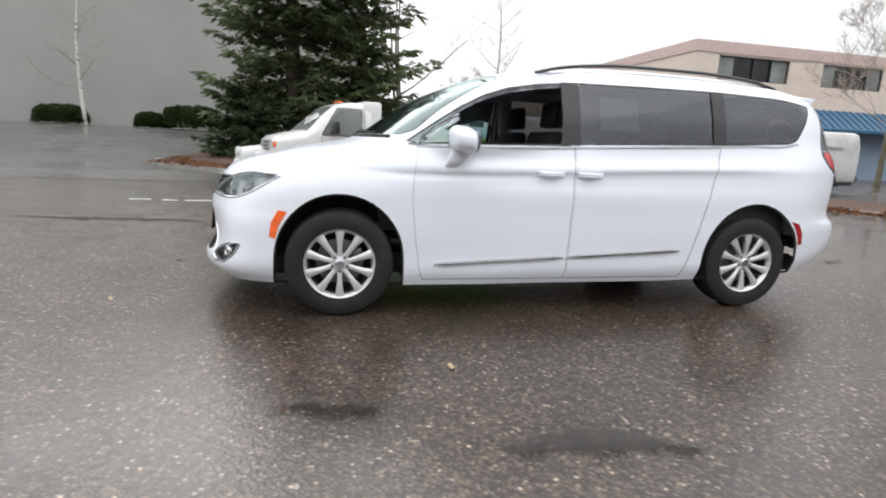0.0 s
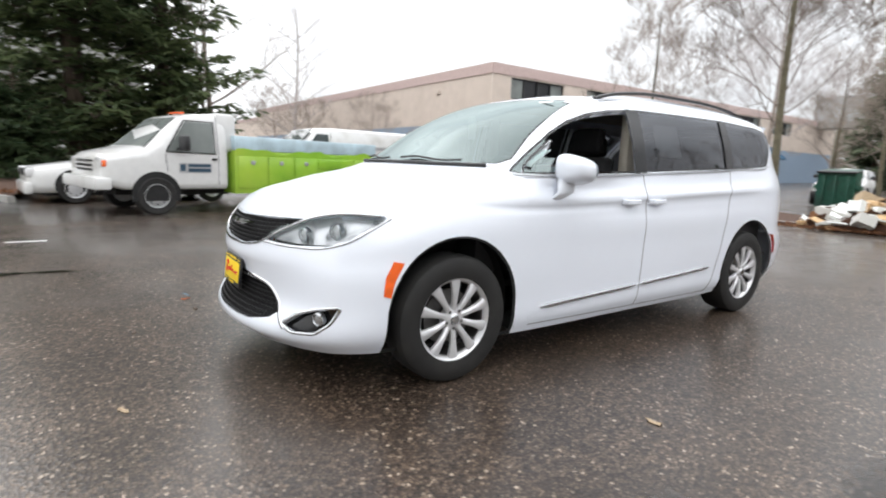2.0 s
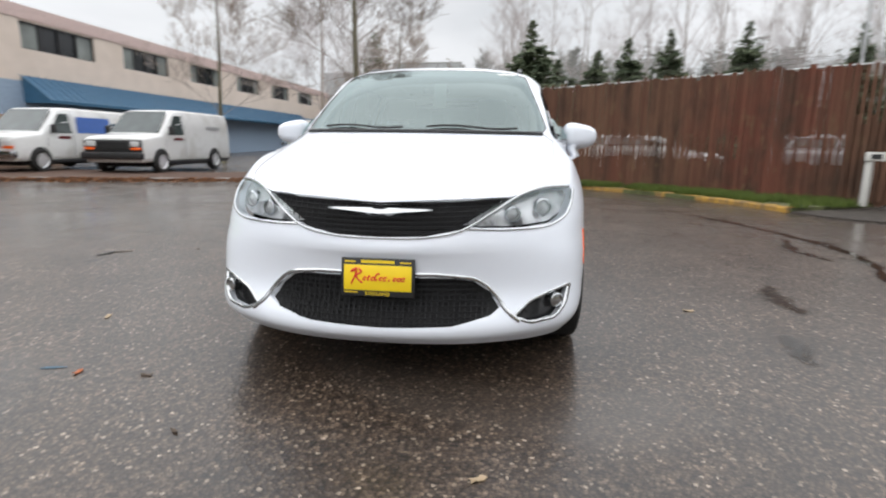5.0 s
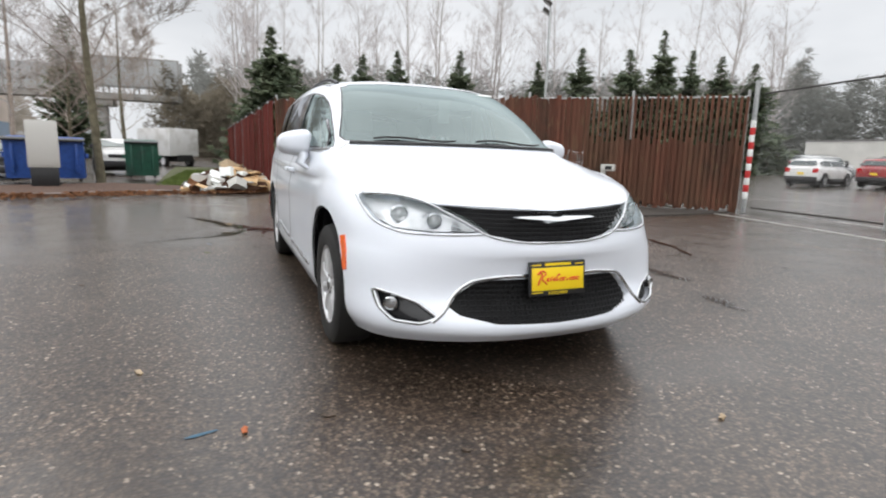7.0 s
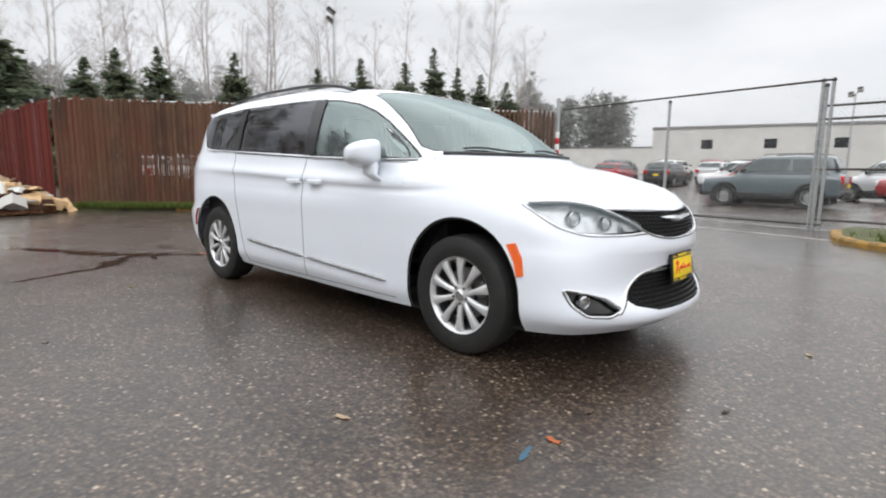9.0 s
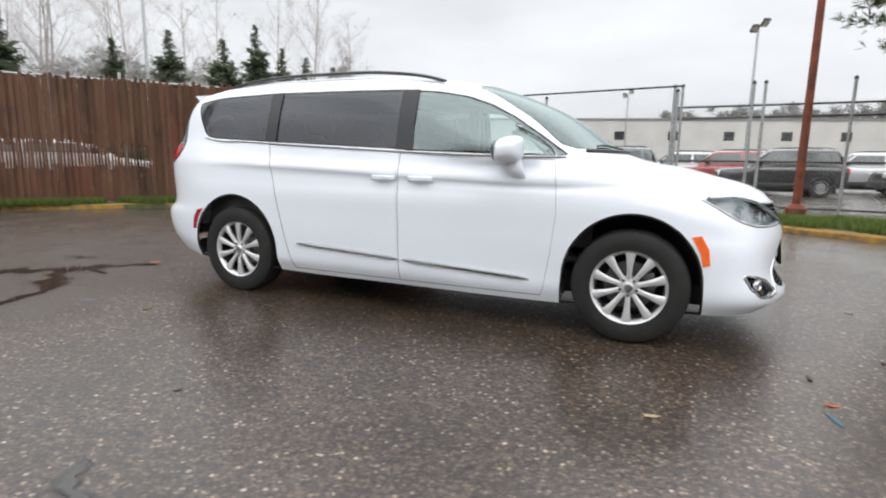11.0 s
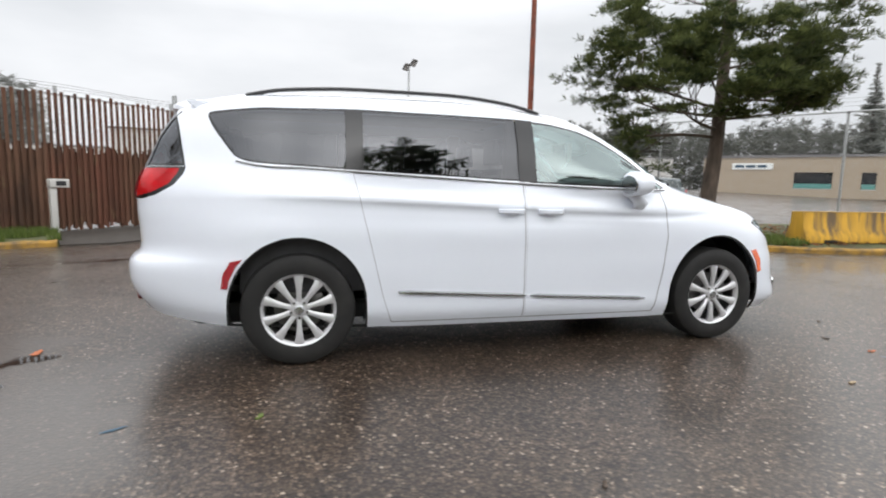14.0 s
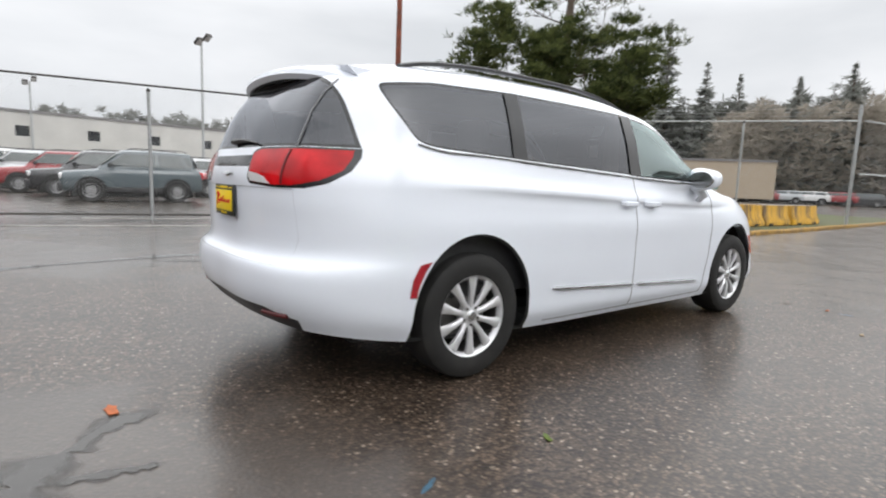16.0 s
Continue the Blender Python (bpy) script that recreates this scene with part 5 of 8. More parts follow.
    # fin on the roof
    fin = lathe([(0, 0), (.09, 0), (.07, .03), (.0, .045)], "z", 16)
    fin.transform(Matrix.Translation((-1.9, 0, 1.715)) @ Matrix.Diagonal((1.2, .35, 1, 1)))
    part("roof_aerial", fin, M_PAINT, van)

    # cabin
    cab = part("cabin_lining", box(-2.15, 1.2, -.80, .80, .45, .50, .02), M_DASH, van)
    part("headliner", box(-2.0, .1, -.56, .56, 1.665, 1.68, .004), M_BEIGE, van, "pale headliner")
    dash = extrude_poly([(.75, .55), (1.30, .55), (1.30, 1.10), (1.05, 1.12), (.85, 1.08), (.72, 1.0)], 1.6, "y", .03, at=-.8)
    part("dashboard", dash, M_DASH, van, "dark dashboard")
    for s in (1, -1):
        part("door_lining", box(-1.9, 1.0, min(s * .84, s * .90), max(s * .84, s * .90), .45, 1.12, .02), M_DASH, van)
        part("pillar_lining", box(-.14, -.03, min(s * .72, s * .80), max(s * .72, s * .80), 1.1, 1.62, .02, m=None), M_BEIGE, van, "pale pillar lining")
    def seat(x, y, w=.27):
        st = part("front_seat" if x > -.2 else "rear_seat", extrude_poly(rounded([(x - .22, .55), (x + .28, .55), (x + .30, .70), (x - .16, .72)], .05), 2 * w, "y", .05, at=y - w), M_SEAT, van, "dark cloth seat")
        part("backrest", extrude_poly(rounded([(x - .30, .66), (x - .14, .66), (x - .26, 1.28), (x - .40, 1.28)], .05), 2 * w - .04, "y", .05, at=y - w + .02), M_SEAT, st)
        part("headrest", extrude_poly(rounded([(x - .42, 1.31), (x - .30, 1.31), (x - .32, 1.50), (x - .41, 1.50)], .03), .26, "y", .04, at=y - .13), M_SEAT, st)
    for y in (.40, -.40):
        seat(.28, y)
        seat(-.75, y)
    seat(-1.6, .35, .32); seat(-1.6, -.35, .32)
    tor = bmesh.new()
    ring = [(.185 * math.cos(a), .185 * math.sin(a), 0) for a in np.linspace(0, 2 * math.pi, 33)]
    tube(ring, .016, 8, tor, caps=False)
    tube([(-.18, 0, 0), (.18, 0, 0)], .018, 6, tor)
    tor.transform(Matrix.Translation((.66, .40, 1.0)) @ Matrix.Rotation(radians(-65), 4, "Y"))
    part("steering_wheel", tor, M_DASH, van, "dark steering wheel")
    # paper sticker hanging behind the windscreen, mirror, and the window sticker
    q, n_ = snap_x(.02, 1.53, -.03)
    part("inside_mirror", box(q.x - .20, q.x - .17, -.09, .11, 1.47, 1.52, .01), M_DASH, van)
    part("mirror_tag", box(q.x - .06, q.x - .057, .01, .10, 1.37, 1.54), M_PAPER, van, "pale paper tag hung from the mirror")
    part("windscreen_label", box(-.002, .002, -.07, .07, -.011, .011, m=Matrix.Translation(snap_x(.52, 1.625, .003)[0]) @ Matrix.Rotation(radians(-60), 4, "Y")), M_PAPER, van, "small white label")
    for s in (1,):
        q, n_ = snap(-.40, 1.42, s, -.03)
        part("window_sticker", box(-.15, .15, -.002, .002, -.12, .12, m=Matrix.Translation(q) @ Matrix.Rotation(radians(18 * s), 4, "X")), M_PAPER, van, "pale price sheet inside the glass")
    skin.free()
    return van


mat_lampbowl = mat("lamp_reflector_grey", (0.66, 0.66, 0.67), 0.26, 0.40, var=0.3, scale=16, dirt=(0.16, 0.16, 0.165), dirt_scale=9, dirt_at=(0.56, 0.64))
build_minivan()

# ---- ground, kerbs, beds ----
def rise(x, y):
    """Height of the yard: level round the car, rising to the grey hall."""
    def sm(v):
        v = min(max(v, 0.0), 1.0)
        return v * v * (3 - 2 * v)
    far = 1.2 * sm((-y - 13.5) / 21) * sm((x + 8) / 9)
    back = 0.9 * sm((y - 24) / 30) + 1.0 * sm((-x - 30) / 60)
    return far + back


g = bmesh.new()
xs = sorted({*np.linspace(-60, 60, 61).round(2), -3000, -800, -300, -150, -90, 90, 150, 300, 800, 3000})
vs = [[g.verts.new((x, y, rise(x, y))) for y in xs] for x in xs]
for i in range(len(xs) - 1):
    for j in range(len(xs) - 1):
        g.faces.new((vs[i][j], vs[i + 1][j], vs[i + 1][j + 1], vs[i][j + 1]))
solid("ground", g, M_ASPHALT, "wet worn asphalt yard with stone chips", "ground", kind="structure")


def sheet(name, pts, z, material, label, category, per=4, kind="structure", follow=False, thick=0.0, smooth_edge=True):
    """A flat patch with a smooth outline laid on the ground."""
    ring = [(p[0], p[1]) for p in hermite([(x, y, 0) for x, y in pts] + [(pts[0][0], pts[0][1], 0)], per)][:-1] if smooth_edge else pts
    bm_ = bmesh.new()
    f = bm_.faces.new([bm_.verts.new((x, y, z + (rise(x, y) if follow else 0))) for x, y in ring])
    if f.normal.z < 0:
        bmesh.ops.reverse_faces(bm_, faces=[f])
    if thick:
        ext = bmesh.ops.extrude_face_region(bm_, geom=[f])
        bmesh.ops.translate(bm_, verts=[q for q in ext["geom"] if isinstance(q, bmesh.types.BMVert)], vec=(0, 0, thick))
    bmesh.ops.triangulate(bm_, faces=[q for q in bm_.faces if len(q.verts) > 4])
    bmesh.ops.recalc_face_normals(bm_, faces=bm_.faces[:])
    return solid(name, bm_, material, label, category, kind=kind, smooth=False)


# paler older surface of the drive beyond the yard, also lightened for the hall's reflection, laid in strips that follow
# the slope
dr = bmesh.new()
rows = []
for i in range(25):
    y = -8.75 - i * 1.15
    rows.append([dr.verts.new((x, y, rise(x, y) + .006)) for x in (40, 22, 12, 4.0)])
for r0, r1 in zip(rows, rows[1:]):
    for k in range(3):
        dr.faces.new((r0[k], r0[k + 1], r1[k + 1], r1[k]))
bmesh.ops.recalc_face_normals(dr, faces=dr.faces[:])
solid("driveway", dr, M_ASPHALT2, "paler older asphalt drive, lightened for wall reflection, rising to the hall", "road", kind="structure")


def kerb(name, pts, material, label, height=.105, width=.15, per=6):
    """A kerb stone line of real height, rounded on its upper edge."""
    line = hermite([(x, y, 0) for x, y in pts], per)
    bm_ = bmesh.new()
    rows_ = []
    for i, p in enumerate(line):
        d = line[min(i + 1, len(line) - 1)] - line[max(i - 1, 0)]
        d = d / np.linalg.norm(d)
        n_ = Vector((-d[1], d[0], 0))
        c = Vector(p)
        h = height + .008 * math.sin(i * 2.3)
        rows_.append([bm_.verts.new(c + n_ * a + Vector((0, 0, b))) for a, b in ((0, -.02), (.0, h - .03), (.03, h), (width, h), (width, -.02))])
    for r0, r1 in zip(rows_, rows_[1:]):
        for k in range(4):
            bm_.faces.new((r0[k], r0[k + 1], r1[k + 1], r1[k]))
    bm_.faces.new(rows_[0]); bm_.faces.new(rows_[-1][::-1])
    bmesh.ops.recalc_face_normals(bm_, faces=bm_.faces[:])
    return solid(name, bm_, material, label, "kerb", kind="structure")


kerb("kerb_fence", [(-5.4, 5.55), (-5.8, 5.4), (-7.0, 4.85), (-8.2, 4.05), (-9.2, 3.1), (-10.4, 2.0), (-11.4, .9), (-12.1, -.1)][::-1], M_KERBY, "worn yellow painted kerb below the slatted fence")
sheet("bed_gate", [(-5.38, 5.62), (-4.7, 5.86), (-4.27, 6.35), (-4.23, 7.2), (-4.38, 8.6), (-4.58, 9.8), (-5.0, 10.4), (-6.58, 7.77)], .0, M_SOIL, "wet dark soil beside the gate", "planting bed", 1, thick=.03, smooth_edge=False)
kerb("kerb_barrier", [(2.2, 8.7), (2.5, 7.2), (3.6, 6.15), (5.6, 4.75), (7.7, 3.4), (9.6, 2.9), (12, 2.75), (18, 2.8), (30, 3.0)], M_KERBY, "worn yellow painted kerb round the planted corner")
kerb("kerb_back", [(-12.1, -.1), (-11.7, -2.5), (-10.2, -5.4), (-9.1, -8.6), (-8.2, -12.0), (-7.0, -17.0)][::-1], M_CONCRETE, "low grey kerb along the litter bed", .07, .14)
kerb("kerb_island", [(4.25, -11.2), (4.6, -11.9), (5.8, -13.0), (7.0, -14.6), (7.3, -15.6), (6.9, -17.5)], M_CONCRETE, "grey concrete kerb round the bark bed", .14, .15)

sheet("bed_fence", [(-12.0, -.05), (-11.3, .96), (-10.35, 2.06), (-9.15, 3.16), (-8.15, 4.1), (-6.95, 4.92), (-5.75, 5.47), (-5.4, 5.62), (-6.6, 7.75), (-7.2, 8.0), (-8.5, 6.6), (-13.4, 1.2)], .0, M_GRASSBED, "mossy soil strip below the fence", "planting bed", 1, thick=.09, smooth_edge=False)
sheet("bed_barrier", [(2.3, 8.7), (2.6, 7.3), (3.7, 6.25), (5.7, 4.85), (7.8, 3.5), (9.7, 3.0), (12, 2.85), (18, 2.9), (30, 3.1), (30, 9.0), (16, 9.2), (2.4, 9.9)], 0, M_GRASSBED, "mossy soil of the planted corner", "planting bed", 1, thick=.09, smooth_edge=False)
sheet("bed_litter", [(-12.0, -.1), (-11.6, -2.5), (-10.1, -5.4), (-9.0, -8.6), (-8.1, -12.0), (-6.9, -17.0), (-12, -17.5), (-12.3, -9.0), (-15.5, -4.8), (-14.0, -2.5)], 0, M_BARK_MULCH, "brown bark bed with fallen leaves", "planting bed", 1, thick=.06, smooth_edge=False)
sheet("lawn_back", [(-14.0, -.3), (-14.2, -2.6), (-17.0, -3.6), (-30, -4.2), (-44, -4.6), (-44, -.8), (-30, -.9)], 0, M_GRASSBED, "mown grass strip beside the red fence", "lawn", 1, thick=.05, smooth_edge=False)
im = bmesh.new()
ring = [(4.4, -11.3), (4.75, -11.95), (5.9, -13.1), (7.05, -14.7), (7.25, -15.7), (6.8, -18), (6.0, -24), (-3, -25), (-4, -17.0), (-.5, -15.5), (4.1, -15.0)]
iv = [im.verts.new((x, y, rise(x, y) + .10)) for x, y in ring]
ic = im.verts.new((3.2, -17.5, rise(3.2, -17.5) + .45))
for i in range(len(iv)):
    im.faces.new((iv[i], iv[(i + 1) % len(iv)], ic))
bmesh.ops.recalc_face_normals(im, faces=im.faces[:])
bmesh.ops.subdivide_edges(im, edges=im.edges[:], cuts=3, use_grid_fill=True)
for v in im.verts:
    v.co.z += .05 * noise.noise(v.co * 1.4)
solid("bed_island", im, M_BARK_MULCH, "mounded reddish bark mulch bed under the spruce", "planting bed", kind="structure")


def blades(name, spots, material, label, category, seed, height=(.06, .16), width=.008):
    """Loose grass or litter as many thin blades."""
    r = random.Random(seed)
    verts, faces = [], []
    for x, y, z in spots:
        h, a, l_ = r.uniform(*height), r.uniform(0, 6.28), r.uniform(.1, .7)
        dx, dy = math.cos(a), math.sin(a)
        w = width * r.uniform(.7, 1.6)
        n_ = len(verts)
        verts += [(x - dy * w, y + dx * w, z), (x + dy * w, y - dx * w, z), (x + dx * h * l_, y + dy * h * l_, z + h)]
        faces.append((n_, n_ + 1, n_ + 2))
    me = bpy.data.meshes.new(name)
    me.from_pydata(verts, [], faces)
    me.materials.append(material)
    return tagged(new(name, me), label, category, kind="stuff")


def spread(r, a, b, width, n, z):
    """Spots strewn along a line from a to b, off to its left by up to width."""
    out = []
    d = Vector((b[0] - a[0], b[1] - a[1], 0))
    w = Vector((-d.y, d.x, 0)).normalized()
    for _ in range(n):
        p = Vector((a[0], a[1], 0)) + d * r.random() + w * (width * r.random() ** 1.3)
        if noise.noise(p * 1.3) > -.25:
            out.append((p.x, p.y, z))
    return out


rg = random.Random(5)
blades("grass_fence", spread(rg, (-11.9, .1), (-9.15, 3.2), .7, 8000, .09) + spread(rg, (-9.1, 3.3), (-6.95, 5.05), 1.3, 9000, .09) + spread(rg, (-6.95, 5.05), (-5.4, 5.72), 1.9, 5000, .09), M_GRASS, "short wet green grass along the fence foot", "grass", 1)
blades("grass_corner", spread(rg, (3.6, 6.2), (2.6, 7.4), -1.4, 1500, .11) + spread(rg, (5.7, 4.85), (3.6, 6.2), -2.2, 5000, .11) + spread(rg, (7.8, 3.5), (5.7, 4.85), -2.0, 3500, .11), M_GRASS, "short wet green grass on the planted corner", "grass", 2)
blades("grass_back", [(rg.uniform(-30, -14), rg.uniform(-3.4, -.5), .05) for _ in range(13000)], M_GRASS, "mown green grass strip", "grass", 3, (.05, .12))


def litter(name, spots, material, label, seed, size=(.03, .09)):
    r = random.Random(seed)
    verts, faces = [], []
    for x, y, z in spots:
        s_ = r.uniform(*size)
        m_ = Matrix.Translation((x, y, z + s_ * .25)) @ Euler((r.uniform(-.6, .6), r.uniform(-.6, .6), r.uniform(0, 6.28))).to_matrix().to_4x4()
        n_ = len(verts)
        verts += [m_ @ Vector(p) for p in ((-s_, 0, 0), (-s_ * .2, -s_ * .45, s_ * .12), (s_, 0, 0), (-s_ * .2, s_ * .45, s_ * .12))]
        faces.append((n_, n_ + 1, n_ + 2, n_ + 3))
    me = bpy.data.meshes.new(name)
    me.from_pydata(verts, [], faces)
    me.materials.append(material)
    return tagged(new(name, me), label, "leaf litter", kind="stuff")


litter("leaf_litter_bed", [(x, y, .06) for x, y, _ in spread(rg, (-8.0, -12.0), (-10.2, -5.4), -1.6, 1500, 0) + spread(rg, (-10.2, -5.4), (-12.0, -1), -1.4, 1200, 0) + spread(rg, (-7.0, -17.0), (-8.1, -12), -2.2, 1200, 0)], M_LEAFLITTER, "fallen brown leaves along the kerb", 4)
litter("leaf_litter_island", [(x, y, rise(x, y) + .16) for x, y in [(rg.uniform(3.8, 7.0), rg.uniform(-16.5, -11.6)) for _ in range(1400)] if (x - 4.4) * .8 < (-11.3 - y) + .2], M_LEAFLITTER, "fallen brown leaves and bark on the mound", 5)
litter("leaf_litter_corner", [(x, y, .12) for x, y in [(rg.uniform(6, 12), rg.uniform(3.6, 8.5)) for _ in range(1300)] if x + 1.5 * y > 13.0], M_LEAFLITTER, "brown leaves and needles under the pine", 6)

# puddles and sealed cracks behind the minivan, wet streaks before it
def blob(name, cx, cy, rx, ry, rot, seed, material, label, category, z=.004, n=44, rough_=.35):
    r = random.Random(seed)
    ph = [r.uniform(0, 6.28) for _ in range(4)]
    pts = []
    for i in range(n):
        a = 2 * math.pi * i / n
        k = 1 + rough_ * (.5 * math.sin(2 * a + ph[0]) + .35 * math.sin(3 * a + ph[1]) + .3 * math.sin(5 * a + ph[2]) + .2 * math.sin(9 * a + ph[3]))
        x, y = rx * k * math.cos(a), ry * k * math.sin(a)
        pts.append((cx + x * math.cos(rot) - y * math.sin(rot), cy + x * math.sin(rot) + y * math.cos(rot)))
    return sheet(name, pts, z, material, label, category, kind="stuff", smooth_edge=False)


def crack(pts, widths, seed, z=.004, full=.9, label="still rain water in a ragged crack of the asphalt"):
    """A ragged wet crack: a ribbon along a line whose edges wander."""
    line = hermite([(x, y, 0) for x, y in pts], 14)
    wd = np.interp(np.linspace(0, 1, len(line)), np.linspace(0, 1, len(widths)), widths)
    bm_ = bmesh.new()
    deep = bm_.verts.layers.float.new("depth")
    prev = None
    for i, p in enumerate(line):
        d = line[min(i + 1, len(line) - 1)] - line[max(i - 1, 0)]
        d = d / (np.linalg.norm(d) + 1e-9)
        n_ = Vector((-d[1], d[0], 0))
        a = wd[i] * max(.06, 1 + 1.3 * noise.noise(Vector((i * .23, seed, 0))) + .7 * noise.noise(Vector((i * .8, seed, 3))))
        b = wd[i] * max(.06, 1 + 1.3 * noise.noise(Vector((i * .23, seed, 9))) + .7 * noise.noise(Vector((i * .8, seed, 7))))
        c = Vector((p[0], p[1], z))
        end = min(1, min(i, len(line) - 1 - i) / 4)
        row = [bm_.verts.new(c + n_ * o) for o in (a * 1.25, a * .35, -b * .35, -b * 1.25)]
        for v, w in zip(row, (0, full * end, full * end, 0)):
            v[deep] = w
        if prev:
            for q in range(3):
                bm_.faces.new((prev[q], prev[q + 1], row[q + 1], row[q]))
        prev = row
    bmesh.ops.recalc_face_normals(bm_, faces=bm_.faces[:])
    solid("puddle", bm_, M_WATER, label, "puddle", kind="stuff", smooth=False)


for k, (pts, wd) in enumerate((([(-5.6, -2.2), (-4.8, -1.75), (-4.1, -1.4), (-3.6, -1.0), (-3.4, -.72), (-3.0, -.48)], (.03, .08, .12, .16, .12, .03)), ([(-3.65, -1.05), (-3.3, -1.4), (-3.0, -1.6), (-2.85, -2.0), (-2.65, -2.5)], (.06, .12, .07, .05, .02)), ([(-3.45, -.95), (-3.25, -1.0), (-3.1, -1.02)], (.04, .04, .01)),
                               ([(-4.35, -.62), (-4.15, -.55), (-3.98, -.5)], (.02, .07, .02)), ([(-4.9, 3.5), (-4.0, 3.95), (-2.9, 4.2), (-1.8, 4.36), (-.9, 4.2), (-.1, 3.8)], (.02, .09, .05, .10, .05, .02)), ([(-2.4, 4.1), (-1.6, 3.8), (-.9, 3.9)], (.02, .09, .02)),
                               ([(-.2, -3.15), (-.1, -3.3), (.15, -3.35)], (.01, .05, .01)), ([(-.2, -7.6), (-.8, -6.6), (-1.2, -6.0)], (.02, .12, .02)), ([(5.6, -3.25), (4.7, -3.12), (3.9, -3.1), (3.1, -3.0)], (.03, .10, .12, .02)))):
    crack(pts, wd, 40.5 + k * 3.3, .0025 + .0003 * k)
for k, (pts, wd) in enumerate((([(.1, 2.72), (.4, 2.68), (.7, 2.62), (.95, 2.6)], (.04, .12, .10, .03)), ([(1.35, 2.3), (1.6, 2.22), (1.9, 2.2)], (.03, .10, .03)))):
    crack(pts, wd, 90.5 + k * 3.3, .0065 + .0003 * k, .42, "dark damp stain spreading over the asphalt")
for k, (x, y, l_, a) in enumerate(((4.67, -5.28, .32, .1), (4.2, -5.22, .25, -.3), (3.75, -5.23, .42, .05))):
    lm = box(-l_ / 2, l_ / 2, -.035, .035, 0, .003)
    solid("worn_road_mark", lm, M_ROADLINE, "worn white paint dash on the asphalt", "road mark", pose(x, y, .001, 0, 0, math.degrees(a)), "worn road dashes", smooth=False)
for x0, x1, y0, y1 in ((-.5, 8.0, 9.0, 9.06), (-2.6, 6.5, 7.6, 7.66)):
    tr = bmesh.new()
    tr = box(-(x1 - x0) / 2, (x1 - x0) / 2, -.05, .05, 0, .012, .004)
    solid("gate_track", tr, M_CONCRETE, "shallow concrete gate track in the asphalt", "gate track", pose((x0 + x1) / 2 - 2.2, (y0 + y1) / 2 + .6, 0, 0, 0, -14), smooth=False)


# fallen leaves that can be picked out on the asphalt
def fallen_leaf(x, y, size, material, label, seed):
    r = random.Random(seed)
    bm_ = bmesh.new()
    top = []
    for i in range(14):
        a = 2 * math.pi * i / 14
        k = size * (.7 + .3 * math.cos(2 * a)) * (1 + (.25 if i % 2 else -.1))
        top.append(bm_.verts.new((k * math.cos(a), k * .75 * math.sin(a), .004 + .012 * abs(math.cos(a)) * r.random())))
    c = bm_.verts.new((0, 0, .005))
    for i in range(14):
        bm_.faces.new((top[i], top[(i + 1) % 14], c))
    ext = bmesh.ops.extrude_face_region(bm_, geom=bm_.faces[:])
    bmesh.ops.translate(bm_, verts=[q for q in ext["geom"] if isinstance(q, bmesh.types.BMVert)], vec=(0, 0, -.003))
    bmesh.ops.recalc_face_normals(bm_, faces=bm_.faces[:])
    solid("fallen_leaf", bm_, material, label, "leaf", pose(x, y, 0, 0, 0, r.uniform(0, 360)))


for k, (x, y, sz, mt, lb) in enumerate(((.98, 1.84, .036, M_PALELEAF, "pale tan fallen leaf flat on the asphalt"), (-3.21, -.41, .06, M_ORANGE, "orange fallen leaf flat on the asphalt"), (-1.73, -1.70, .03, M_GREENLEAF, "green fallen leaf flat on the asphalt"),
                                        (1.73, -1.945, .035, M_PALELEAF, "pale tan fallen leaf flat on the asphalt"), (2.51, -1.48, .03, M_ORANGE, "orange fallen leaf flat on the asphalt"), (2.49, -1.14, .03, M_TRUNK, "dark brown fallen leaf on the asphalt"),
                                        (2.94, -.70, .02, M_TRUNK, "dark brown fallen leaf on the asphalt"), (-.38, -2.61, .02, M_TRUNK, "dark brown fallen leaf on the asphalt"), (3.08, .49, .03, M_PALELEAF, "pale tan fallen leaf flat on the asphalt"))):
    fallen_leaf(x, y, sz, mt, lb, 70 + k)
blob("blue_spray_mark", -2.37, -1.70, .055, .012, .5, 90, M_BLUEMARK, "short blue spray paint mark on the asphalt", "spray mark", .003, 20, .2)
blob("blue_spray_mark", 2.48, -1.64, .06, .013, 1.8, 91, M_BLUEMARK, "short blue spray paint mark on the asphalt", "spray mark", .003, 20, .2)

